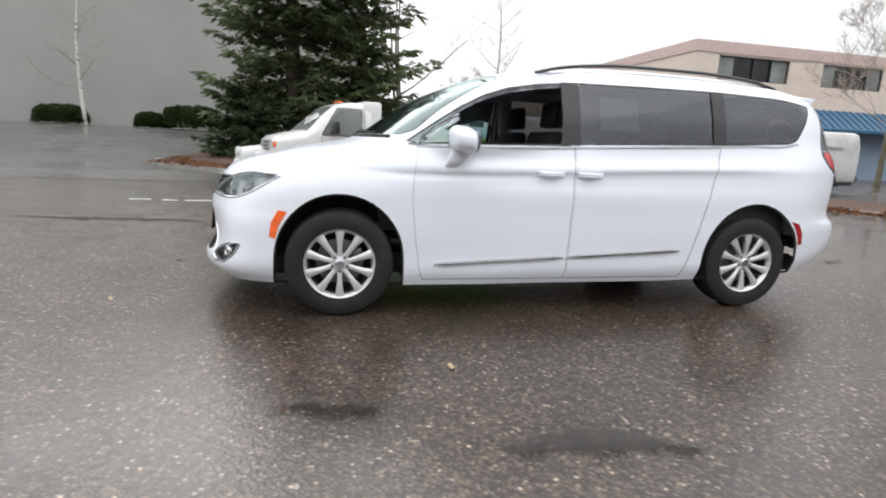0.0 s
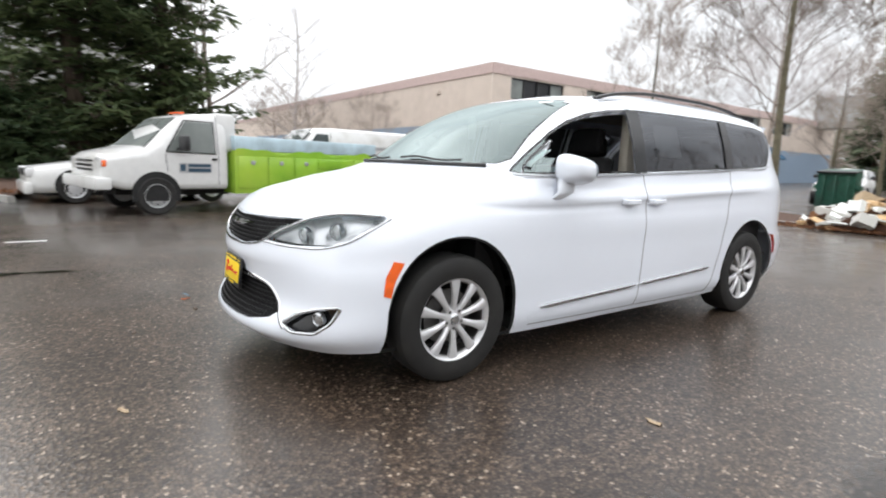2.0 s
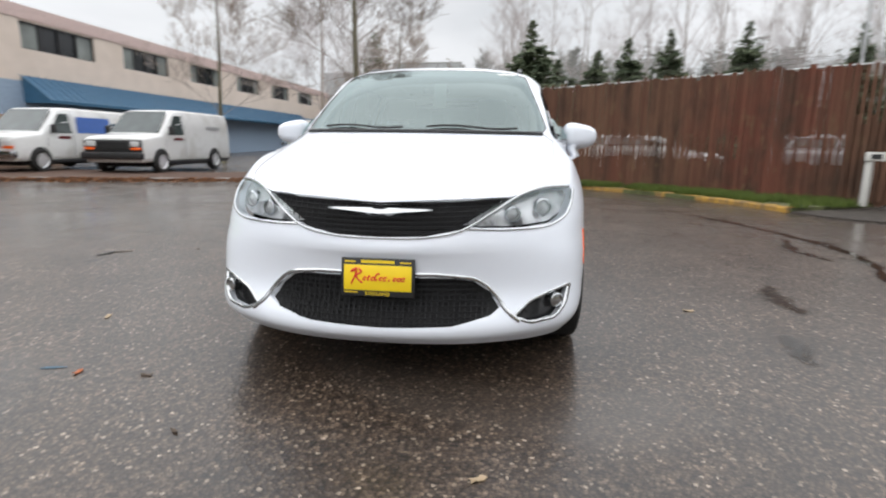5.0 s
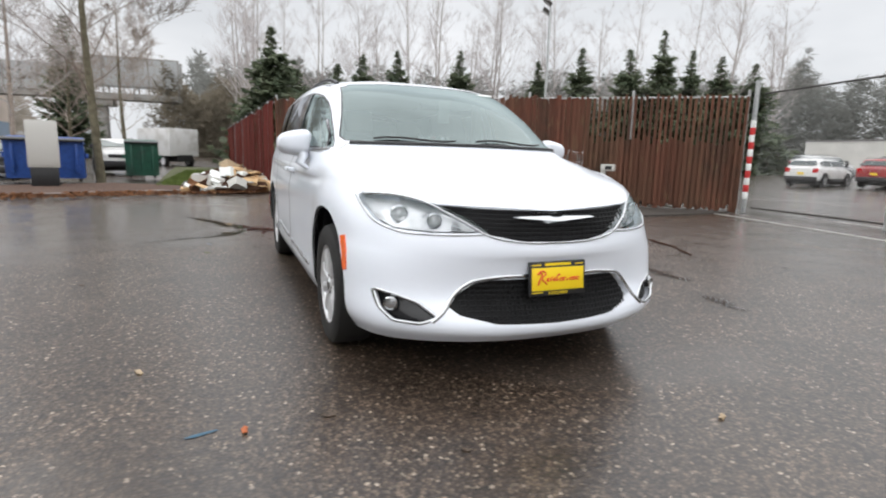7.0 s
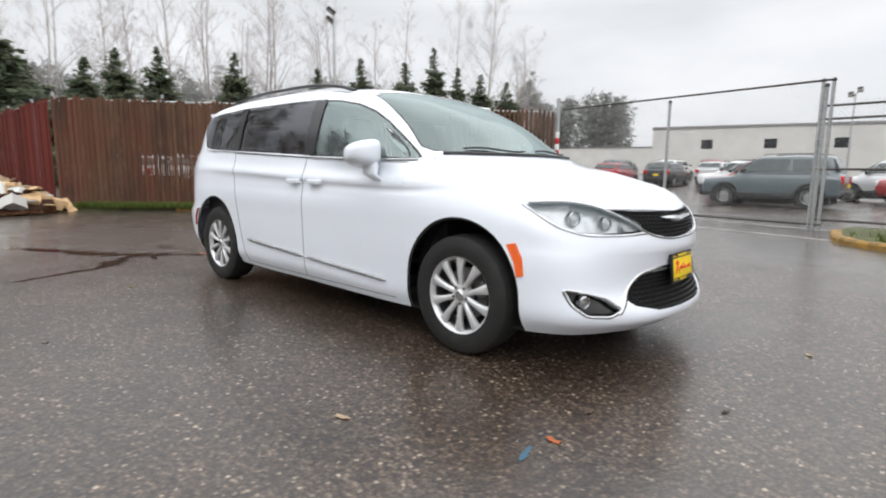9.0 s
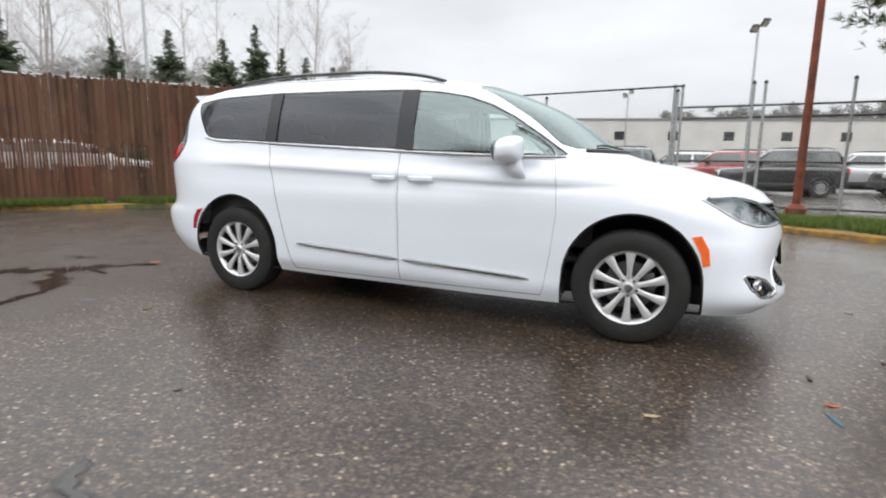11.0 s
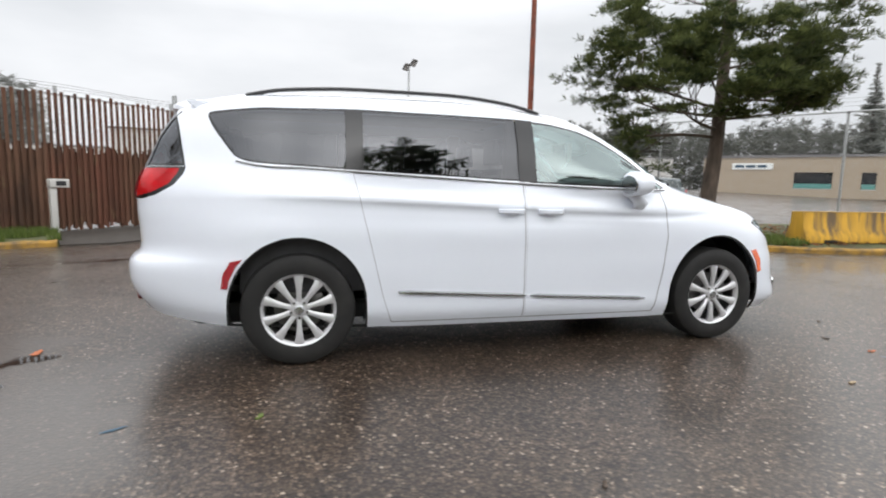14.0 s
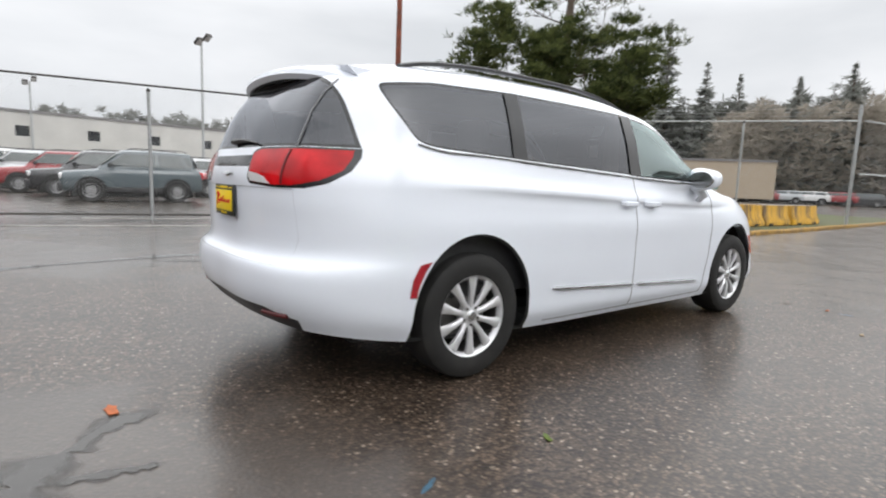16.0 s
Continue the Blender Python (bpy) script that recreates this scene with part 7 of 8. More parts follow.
def cargo_van(m, label, paint, decal=None, black_bumper=False):
    """Full-size white cargo van: short bonnet, tall box, glazed front doors."""
    t = thing("cargo_van", label, "van", m, "parked vans")
    zb = .36
    def half(w, zt, zs, r=.12, zlo=zb):
        return [(w * .94, zlo), (w, zlo + .12), (w, zs), (w - .03, zs + (zt - zs) * .5), (w - .12, zt - r * .4), (w - .28, zt), (0, zt + .015)]
    st = [(2.63, half(.94, 1.09, .99, .05)), (2.54, half(.97, 1.17, 1.05, .05)), (1.95, half(.99, 1.24, 1.10, .06)), (1.55, half(1.0, 1.29, 1.13, .06)), (1.05, half(1.0, 1.72, 1.12)), (.70, half(1.0, 2.05, 1.15)), (.2, half(1.0, 2.09, 1.2)), (-2.9, half(1.0, 2.09, 1.2)), (-3.02, half(.97, 2.03, 1.2))]
    b = section_body(st, t, "body", paint)
    arches(b, (1.72, -1.71), .43, .99, .37)
    quad_panel("windscreen", [(1.56, .84, 1.31), (1.56, -.84, 1.31), (.84, -.72, 2.02), (.84, .72, 2.02)], M_VANGLASS, b, "dark windscreen")
    for s in (1, -1):
        quad_panel("door_window", [(1.25, s * .99, 1.24), (.35, s * 1.0, 1.24), (.40, s * .93, 1.88), (.78, s * .93, 1.88)], M_VANGLASS, b, "dark door window")
        part("door_gap", tube([(.28, s * 1.003, .5), (.28, s * 1.003, 1.2), (.33, s * .95, 1.95)], .008, 5), M_SEAM, b)
        part("door_gap", tube([(1.42, s * 1.0, .8), (1.40, s * 1.003, 1.1)], .008, 5), M_SEAM, b)
        part("mirror", box(1.18, 1.30, min(s * 1.03, s * 1.20), max(s * 1.03, s * 1.20), 1.25, 1.52, .03), M_BLACK, b, "black door mirror")
        part("sill", box(-2.9, 2.0, min(s * .80, s * .985), max(s * .80, s * .985), .28, .40, .02), M_BLACK, b)
        part("headlamp", box(2.56, 2.668, min(s * .60, s * .88), max(s * .55, s * .88), .85, 1.02, .02), M_CLEARLENS, b, "square headlamp")
        part("indicator", box(2.52, 2.668, min(s * .60, s * .93), max(s * .60, s * .93), .74, .83, .015), M_AMBER, b, "amber indicator")
    part("grille", box(2.58, 2.655, -.56, .56, .74, 1.04, .02), M_BLACK if black_bumper else M_GALV, b, "dark grille" if black_bumper else "dull grey grille")
    part("grille_opening", box(2.64, 2.662, -.50, .50, .79, .99), M_UNDER, b, "", False)
    if black_bumper:
        part("front_panel", box(2.54, 2.65, -.95, .95, .62, 1.06, .03), M_BLACK, b, "black lower front panel")
    part("lettering_bar", box(.42, .95, 1.0, 1.008, 1.06, 1.15), M_DARKRED, b, "dark red bar of lettering", False)
    for k in range(3):
        part("grille_bar", box(2.64, 2.66, -.52, .52, .82 + k * .07, .84 + k * .07), M_GALV if not black_bumper else M_BLACK, b)
    part("bumper", box(2.55, 2.80, -.98, .98, .46, .68, .04), M_BLACK if black_bumper else M_CHROME, b, "black bumper" if black_bumper else "dull chrome bumper")
    part("rear_bumper", box(-3.15, -2.98, -.95, .95, .42, .6, .04), M_BLACK, b)
    part("chassis", box(-2.6, 2.2, -.75, .75, .22, .42), M_UNDER, b, "", False)
    if decal:
        part("decal", box(-1.5, .1, .998, 1.008, 1.26, 1.80, .003), decal, b, "blue painted panel", False)
        for k in range(2):
            part("lettering_bar", box(-2.7, -1.6, .998, 1.007, 1.40 + k * .16, 1.47 + k * .16), M_NAVY, b, "dark bar of lettering", False)
    else:
        part("lettering_bar", box(-2.2, -1.2, .998, 1.006, 1.48, 1.58), M_SILVERCAR, b, "grey bar of lettering", False)
    for x in (1.72, -1.71):
        for s in (1, -1):
            simple_wheel(t, x, s * .935, .37, .24, M_ALLOY, s)
    return t


cargo_van(pose(-11.7 - 1.72, -11.75, .03, 0, 0, 2), "white cargo van with a black bumper parked behind the bed", M_VANWHITE, None, True)
cargo_van(pose(-10.8 - 1.72, -15.25, .03, 0, 0, 2), "white cargo van with a blue side panel parked behind the bed", M_VANWHITE, M_BLUEDECAL)
cargo_van(pose(-3.6, -13.4, .02, 0, 0, 4), "white cargo van parked behind the green truck", M_VANWHITE)


def utility_truck(m):
    """White cutaway cab with a lime green service body behind it."""
    t = thing("utility_truck", "white cab truck with a lime green service body", "truck", m)
    def half(w, zt, zs, zlo=.50):
        return [(w * .95, zlo), (w, zlo + .1), (w, zs), (w - .04, zs + (zt - zs) * .5), (w - .14, zt - .05), (w - .28, zt), (0, zt + .015)]
    st = [(3.14, half(.88, 1.08, .96, .62)), (3.05, half(.94, 1.17, 1.04, .6)), (2.75, half(.97, 1.25, 1.10)), (2.36, half(1.0, 1.33, 1.15)), (2.0, half(1.0, 1.68, 1.15)), (1.62, half(1.0, 1.98, 1.2)), (1.30, half(1.0, 2.05, 1.25)), (.80, half(1.0, 2.06, 1.25)), (.72, half(.97, 2.0, 1.25))]
    cab = section_body(st, t, "cab", M_VANWHITE, "white cab")
    arches(cab, (2.2,), .46, .99, .40)
    quad_panel("windscreen", [(2.36, .84, 1.355), (2.36, -.84, 1.355), (1.70, -.70, 1.95), (1.70, .70, 1.95)], M_PALEGLASS, cab, "greenish windscreen")
    for s in (1, -1):
        quad_panel("door_window", [(1.98, s * .998, 1.27), (1.02, s * 1.004, 1.25), (1.04, s * .935, 1.87), (1.60, s * .935, 1.87)], M_PALEGLASS, cab, "greenish door window")
        part("window_frame", tube([(2.0, s * 1.0, 1.26), (1.0, s * 1.005, 1.24), (1.02, s * .935, 1.89), (1.62, s * .935, 1.89), (2.0, s * 1.0, 1.26)], .016, 5), M_BLACK, cab)
        part("door_gap", tube([(.94, s * 1.003, .6), (.94, s * 1.003, 1.25), (.97, s * .95, 2.0)], .008, 5), M_SEAM, cab)
        part("door_gap", tube([(1.98, s * 1.0, .86), (2.02, s * 1.003, 1.2)], .008, 5), M_SEAM, cab)
        part("door_handle", box(.98, 1.08, min(s * 1.0, s * 1.02), max(s * 1.0, s * 1.02), 1.10, 1.15, .006), M_BLACK, cab)
        part("mirror", box(1.66, 1.80, min(s * 1.08, s * 1.36), max(s * 1.08, s * 1.36), 1.28, 1.58, .05), M_BLACK, cab, "black door mirror")
        part("mirror_arm", tube([(1.80, s * .98, 1.30), (1.74, s * 1.16, 1.36)], .02, 6), M_BLACK, cab)
        part("headlamp", box(2.98, 3.135, min(s * .56, s * .91), max(s * .56, s * .91), .90, 1.10, .03), M_CLEARLENS, cab, "clear headlamp")
        part("indicator", box(2.90, 3.12, min(s * .72, s * .935), max(s * .72, s * .935), .93, 1.05, .02), M_AMBER, cab, "amber indicator")
        part("logo_panel", box(1.10, 1.76, min(s * 1.001, s * 1.006), max(s * 1.001, s * 1.006), .84, 1.04), M_SILVERCAR, cab, "pale grey logo panel", False)
        for x0, x1, z0, z1 in ((1.12, 1.58, .96, 1.02), (1.12, 1.58, .86, .93), (1.64, 1.74, .88, 1.01)):
            part("lettering_bar", box(x0, x1, min(s * 1.004, s * 1.010), max(s * 1.004, s * 1.010), z0, z1), M_NAVY, cab, "dark bar of lettering", False)
    part("grille", box(3.02, 3.13, -.52, .52, .80, 1.08, .03), M_CHROME, cab, "grey grille")
    for k in range(3):
        part("grille_slot", box(3.125, 3.14, -.48, .48, .83 + .085 * k, .88 + .085 * k), M_BLACK, cab, "", False)
    part("bumper", box(2.98, 3.28, -1.0, 1.0, .50, .74, .05), M_VANWHITE, cab, "grey-white bumper")
    part("roof_fairing", box(.48, .95, -.90, .90, 1.30, 2.10, .06), M_VANWHITE, cab, "white rounded fairing behind the cab")
    part("marker_light", box(1.32, 1.42, -.30, .30, 2.06, 2.10, .012), M_AMBER, cab, "amber roof marker lights")
    # service body: two side boxes, low doors, pale painted top strip
    sb = part("service_body", box(-3.45, .60, -1.06, 1.06, .40, 1.34, .02), M_LIME, t, "lime green service body")
    part("upper_panel", box(-3.46, .605, -1.065, 1.065, 1.34, 1.65, .015), M_SKYPAINT, sb, "pale blue and white painted top panel")
    wave = bmesh.new()
    rows_ = []
    for i in range(40):
        x = .59 - 4.03 * i / 39
        zt = 1.30 + .05 * math.sin(i * .42) + .03 * math.sin(i * .9 + 1)
        rows_.append((wave.verts.new((x, 1.068, 1.22)), wave.verts.new((x, 1.068, zt + .04)), wave.verts.new((x, 1.062, 1.22)), wave.verts.new((x, 1.062, zt + .04))))
    for r0, r1 in zip(rows_, rows_[1:]):
        wave.faces.new((r0[0], r0[1], r1[1], r1[0]))
        wave.faces.new((r0[1], r0[3], r1[3], r1[1]))
    bmesh.ops.recalc_face_normals(wave, faces=wave.faces[:])
    part("hill_line", wave, M_LIME, sb, "painted green hill line", False)
    arches(sb, (-2.15,), .47, 1.075, .42)
    for x0, x1 in ((-.16, .54), (-.86, -.20), (-1.52, -.90), (-3.36, -2.70)):
        part("locker_door", box(x0, x1, 1.062, 1.082, .52, 1.22, .012), M_LIME, sb, "green locker door")
        part("latch", box((x0 + x1) / 2 - .05, (x0 + x1) / 2 + .05, 1.08, 1.098, 1.04, 1.13, .008), M_GALV, sb, "steel latch")
    part("locker_door", box(-2.66, -1.56, 1.062, 1.082, .98, 1.22, .012), M_LIME, sb, "green locker door")
    part("tail_board", box(-3.60, -3.45, -1.0, 1.0, .45, .62, .02), M_BLACK, sb)
    part("rear_marker", box(-3.14, -3.06, 1.082, 1.092, 1.04, 1.12, .004), M_DARKRED, sb, "red marker lamp")
    part("chassis", box(-3.5, 2.8, -.55, .55, .38, .62), M_UNDER, t, "", False)
    for s in (1, -1):
        simple_wheel(t, 2.2, s * .90, .375, .25, M_GALV, s)
        simple_wheel(t, -2.15, s * .985, .39, .28, M_GALV, s)
        part("fender_flare", tube([(-2.15 + .50 * math.cos(a), s * 1.075, .42 + .50 * math.sin(a)) for a in np.linspace(-.05, math.pi + .05, 22)], .022, 8), M_LIME, sb, "rounded green fender flare")
    return t


utility_truck(pose(.13, -9.55, 0, 0, 0, 14.5) @ Matrix.Scale(.955, 4))


def small_car(name, m, paint, label, l_=4.3, w=1.8, h=1.45, suv=False, group="", tail=M_REDLENS):
    """A parked car seen from afar: lower body, painted cabin with glazing let in, lamps, bumpers, wheels."""
    t = thing(name, label, "car", m, group)
    hw, hl = w / 2, l_ / 2
    zb, belt, bon = (.36, 1.12, 1.03) if suv else (.22, .90, .88)
    def half(wd, zt, zlo=zb):
        return [(wd * .9, zlo), (wd, zlo + .12), (wd, zt - .20), (wd * .96, zt - .05), (wd * .84, zt), (0, zt + .012)]
    front = ((hl, .86, bon - .20), (hl - .10, .95, bon - .07)) if suv else ((hl, .80, bon - .24), (hl - .14, .94, bon - .12))
    st = [(x, half(hw * k, z)) for x, k, z in front + ((hl - .95, 1.0, bon + .01), (hl - 1.2, 1.0, belt), (-hl + .5, 1.0, belt + .02), (-hl + .08, .97, belt), (-hl, .92, belt - .08))]
    b = section_body(st, t, "body", paint)
    tw = hw * .78
    fx, rx, tf, tr = (hl - 1.05, -hl + .10, hl - 1.75, -hl + .36) if suv else (hl - 1.15, -hl + .30, hl - 1.95, -hl + 1.0)
    mid = (tf + tr) / 2
    st = [(fx, [(hw * .93, belt - .10), (hw * .91, belt - .02), (hw * .5, belt + .01), (0, belt + .01)]), (tf, [(hw * .94, belt - .10), (hw * .93, belt + .02), (tw, h - .08), (0, h - .01)]),
          (mid, [(hw * .94, belt - .10), (hw * .93, belt + .02), (tw, h - .05), (0, h + .01)]), (tr, [(hw * .94, belt - .10), (hw * .93, belt + .02), (tw, h - .08), (0, h - .02)]),
          (rx, [(hw * .92, belt - .10), (hw * .90, belt - .02), (hw * .5, belt + .02), (0, belt + .02)])]
    c = section_body(st, t, "cabin", paint)
    # panes, a little proud of the cabin sides
    def at(x, k, s):
        y = hw * .93 + (tw - hw * .93) * k
        return (x, s * (y + .012), belt + .02 + (h - .08 - belt) * k)
    def rake(k, lo, hi):
        return lo + (hi - lo) * k
    k0, k1 = .10, .84
    for s in (1, -1):
        quad_panel("side_window", [at(rake(k0, fx, tf) - .16, k0, s), at(mid + .10, k0, s), at(mid + .07, k1, s), at(rake(k1, fx, tf) - .10, k1, s)], M_VANGLASS, c, "greenish front side window", .008)
        quad_panel("side_window", [at(mid - .02, k0, s), at(rake(k0, rx, tr) + .42, k0, s), at(rake(k1, rx, tr) + .36, k1, s), at(mid + .0, k1, s)], M_VANGLASS, c, "dark rear side window", .008)
        quad_panel("quarter_window", [at(rake(k0, rx, tr) + .34, k0 + .1, s), at(rake(k0, rx, tr) + .14, k0 + .1, s), at(rake(k1, rx, tr) + .12, k1 - .1, s), at(rake(k1, rx, tr) + .28, k1 - .1, s)], M_VANGLASS, c, "", .008)
        part("roof_rail", tube([(tf - .15, s * tw * .92, h + .0), (tf - .3, s * tw * .92, h + .035), (tr + .3, s * tw * .92, h + .03), (tr + .1, s * tw * .92, h - .02)], .014, 5), M_BLACK, t)
        part("headlamp", box(hl - .16, hl + .015, min(s * hw * .58, s * hw * .90), max(s * hw * .58, s * hw * .90), bon - .32, bon - .12, .05), M_CLEARLENS, t, "clear headlamp")
        part("tail_lamp", box(-hl - .015, -hl + .12, min(s * hw * .64, s * hw * .93), max(s * hw * .64, s * hw * .93), belt - .30, belt - .06, .02), tail, t, "red tail lamp")
        part("mirror", box(fx - .40, fx - .24, min(s * hw * 1.0, s * hw * 1.18), max(s * hw * 1.0, s * hw * 1.18), belt + .02, belt + .17, .04), M_BLACK if suv else paint, t)
        part("sill", box(-hl + 1.2, hl - 1.2, min(s * hw * .90, s * hw * 1.005), max(s * hw * .90, s * hw * 1.005), zb - .05, zb + .14, .02), M_BLACK, t)
    def pane(nm, lo, hi, wl_, wh, lb):
        quad_panel(nm, [(lo[0], wl_, lo[1]), (lo[0], -wl_, lo[1]), (hi[0], -wh, hi[1]), (hi[0], wh, hi[1])], M_PALEGLASS if nm == "windscreen" else M_VANGLASS, c, lb, .012)
    pane("windscreen", (rake(.12, fx, tf) + .02, belt + .10), (rake(.90, fx, tf) + .02, h - .11), hw * .80, tw * .86, "pale greenish windscreen")
    pane("rear_window", (rake(.12, rx, tr) - .02, belt + .10), (rake(.90, rx, tr) - .02, h - .13), hw * .78, tw * .84, "dark rear window")
    arches(t, (hl - .82, -hl + .82), .455 if suv else .36, hw + .005, .37)
    part("bumper", box(hl - .1, hl + .06, -hw * .92, hw * .92, zb - .02, zb + .24, .05), M_BLACK if suv else paint, t)
    part("rear_bumper", box(-hl - .06, -hl + .1, -hw * .92, hw * .92, zb - .02, zb + .24, .05), M_BLACK if suv else paint, t)
    part("grille", box(hl - .05, hl + .022, -hw * .5, hw * .5, bon - .30, bon - .15, .02), M_BLACK, t)
    part("plate", box(-hl - .07, -hl - .03, -.16, .16, belt - .42, belt - .30), M_YELLOW, t, "yellow plate", False)
    part("chassis", box(-hl + .3, hl - .3, -hw * .75, hw * .75, .16, .42), M_UNDER, t, "", False)
    for x in (hl - .82, -hl + .82):
        for s in (1, -1):
            simple_wheel(t, x, s * (hw - .06), .37 if suv else .32, .23, M_CARRIM if suv else M_ALLOY, s)
    return t


# white saloon nose beside the truck
small_car("saloon_car", pose(1.9, -11.9, 0, 0, 0, 8), M_VANWHITE, "white saloon car parked beside the bark bed", 4.5, 1.78, 1.45)
# compact off-roaders beyond the gate
for k, (x, y, pm, rz, lb) in enumerate(((-.62, 18.1, M_GREYCAR, 180, "slate grey boxy off-roader parked beyond the gate"), (5.6, 19.4, M_BLACKCAR, 180, "black boxy off-roader parked beyond the gate"), (-1.45, 21.4, M_BLACKCAR, 180, "black boxy off-roader parked beyond the gate"),
                                        (-2.5, 24.8, M_REDCAR, 180, "red boxy off-roader parked beyond the gate"), (4.0, 22.4, M_REDCAR, 180, "red boxy off-roader parked beyond the gate"), (-3.7, 28.2, M_SILVERCAR, 180, "silver boxy off-roader parked beyond the gate"), (2.2, 25.2, M_SILVERCAR, 180, "silver boxy off-roader parked beyond the gate"), (-5.0, 31.6, M_VANWHITE, 180, "white boxy off-roader parked beyond the gate"),
                                        (11.2, 21, M_BLACKCAR, 180, "black boxy off-roader parked beyond the gate"), (9.5, 24.2, M_SILVERCAR, 180, "silver boxy off-roader parked beyond the gate"), (17.2, 22, M_GREYCAR, 180, "slate grey boxy off-roader parked beyond the gate"))):
    small_car("off_roader", pose(x, y, rise(x, y), 0, 0, rz + 2 * (k % 3) - 2), pm, lb, 4.15, 1.8, 1.74, True, "car park rows")
far = [(-16.0, 31, M_VANWHITE, 100), (-13.2, 33, M_REDCAR, 95), (-10.2, 34.5, M_BLACKCAR, 92), (-19.0, 36, M_SILVERCAR, 92), (-7.4, 36.5, M_SILVERCAR, 88), (-16.2, 40, M_BLACKCAR, 95), (-22, 41, M_VANWHITE, 92), (-12.4, 42, M_VANWHITE, 90), (-9.4, 43, M_REDCAR, 90), (-25.2, 45, M_SILVERCAR, 90), (-5.8, 44.5, M_VANWHITE, 90), (-18.8, 46, M_GREYCAR, 90)]
for k, (x, y, pm, rz) in enumerate(far):
    nm = {"white_van_paint": "white", "red_car_paint": "red", "black_car_paint": "black", "silver_car_paint": "silver", "slate_grey_paint": "slate grey"}[pm.name]
    small_car("parked_car", pose(x, y, rise(x, y), 0, 0, rz), pm, f"{nm} estate car parked in the far car park", 4.5, 1.82, 1.6, True, "car park rows")
# cars seen in slits through the slatted fence
for k, (x, y, rz, pm, nm) in enumerate(((-12.6, 4.6, 49, M_VANWHITE, "white"), (-9.0, 9.2, 49, M_SILVERCAR, "silver"), (-16.2, .9 + 2.4, 49, M_SILVERCAR, "silver"))):
    small_car("parked_car", pose(x, y, 0, 0, 0, rz), pm, f"{nm} hatchback parked close behind the slatted fence", 4.4, 1.8, 1.5, True, "cars behind the fence")
for k in range(7):
    x, y = 64 + k * .9, 29 - 2.3 * k
    pm, nm = [(M_REDCAR, "red"), (M_VANWHITE, "white"), (M_REDCAR, "red"), (M_SILVERCAR, "silver"), (M_VANWHITE, "white"), (M_REDCAR, "red"), (M_BLACKCAR, "black")][k]
    small_car("parked_car", pose(x, y, 0, 0, 0, 110), pm, f"{nm} estate car parked far down the road", 4.5, 1.82, 1.55, True, "cars down the road")
small_car("saloon_car", pose(-24.5, -6.0, .05, 0, 0, 12), M_VANWHITE, "white estate car parked behind the dumpsters", 4.6, 1.8, 1.6, True)
small_car("saloon_car", pose(-20.5, -9.0, .03, 0, 0, 5), M_BLACKCAR, "dark saloon car parked behind the vans", 4.6, 1.8, 1.5)


# box truck far behind the dumpsters
bt = thing("box_truck", "white box truck parked far behind the dumpsters", "truck", pose(-41.0, -5.6, .0, 0, 0, 215))
part("box", box(-3, 1.2, -1.1, 1.1, .8, 2.75, .04), M_VANWHITE, bt)
part("cab", box(1.3, 2.9, -1.0, 1.0, .5, 2.0, .15), M_VANWHITE, bt)
part("windscreen", box(2.6, 2.92, -.85, .85, 1.25, 1.85, .05), M_DARKGLASS, bt, "dark windscreen")
part("chassis", box(-3, 2.6, -.6, .6, .4, .9), M_UNDER, bt, "", False)
for x in (2.0, -2.0):
    for s in (1, -1):
        simple_wheel(bt, x, s * .95, .42, .28, M_ALLOY, s)


def dumpster(x, y, rz, paint, label, w=1.7, d=1.4, h=1.45):
    t = thing("dumpster", label, "dumpster", pose(x, y, .06, 0, 0, rz))
    prof = [(-d / 2, .12), (d / 2 - .15, .12), (d / 2, h), (-d / 2, h + .12)]
    part("bin", extrude_poly(prof, w, "y", .02, at=-w / 2), paint, t)
    for k in range(3):
        yy = -w / 2 + .2 + k * (w - .4) / 2
        part("rib", box(d / 2 - .12, d / 2 + .03, yy - .04, yy + .04, .3, h - .1, .01, m=None), paint, t)
    part("lid", box(-d / 2 - .02, d / 2 + .03, -w / 2 - .02, w / 2 + .02, h + .0, h + .06, .02, m=Matrix.Rotation(radians(4), 4, "Y")), M_BLACK, t, "black plastic lid")
    for s in (1, -1):
        part("lift_pocket", box(-.35, .35, min(s * w / 2, s * (w / 2 + .1)), max(s * w / 2, s * (w / 2 + .1)), .75, .9, .01), paint, t)
        for xx in (-d / 2 + .15, d / 2 - .3):
            part("caster", lathe([(0, -.03), (.07, -.03), (.07, .03), (0, .03)], "y", 12, m=Matrix.Translation((xx, s * (w / 2 - .15), .07))), M_BLACK, t)


dumpster(-18.8, -4.3, 8, M_DUMPGREEN, "dark green steel dumpster behind the litter bed", 1.1, 1.1, 1.35)
dumpster(-15.9, -6.6, 10, M_DUMPBLUE, "blue steel dumpster behind the litter bed", 2.0, 1.3, 1.3)
sb_ = thing("steel_cabinet", "tall white steel cabinet on a dark base", "cabinet", pose(-13.6, -6.1, .05, 0, 0, 12))
part("body", box(-.28, .28, -.36, .36, .52, 1.80, .02), M_WHITEWALL, sb_)
part("door", box(.28, .296, -.33, .33, .58, 1.74, .006), M_WHITEWALL, sb_)
part("base", box(-.24, .26, -.32, .32, 0, .52, .01), M_BLACK, sb_, "dark base")


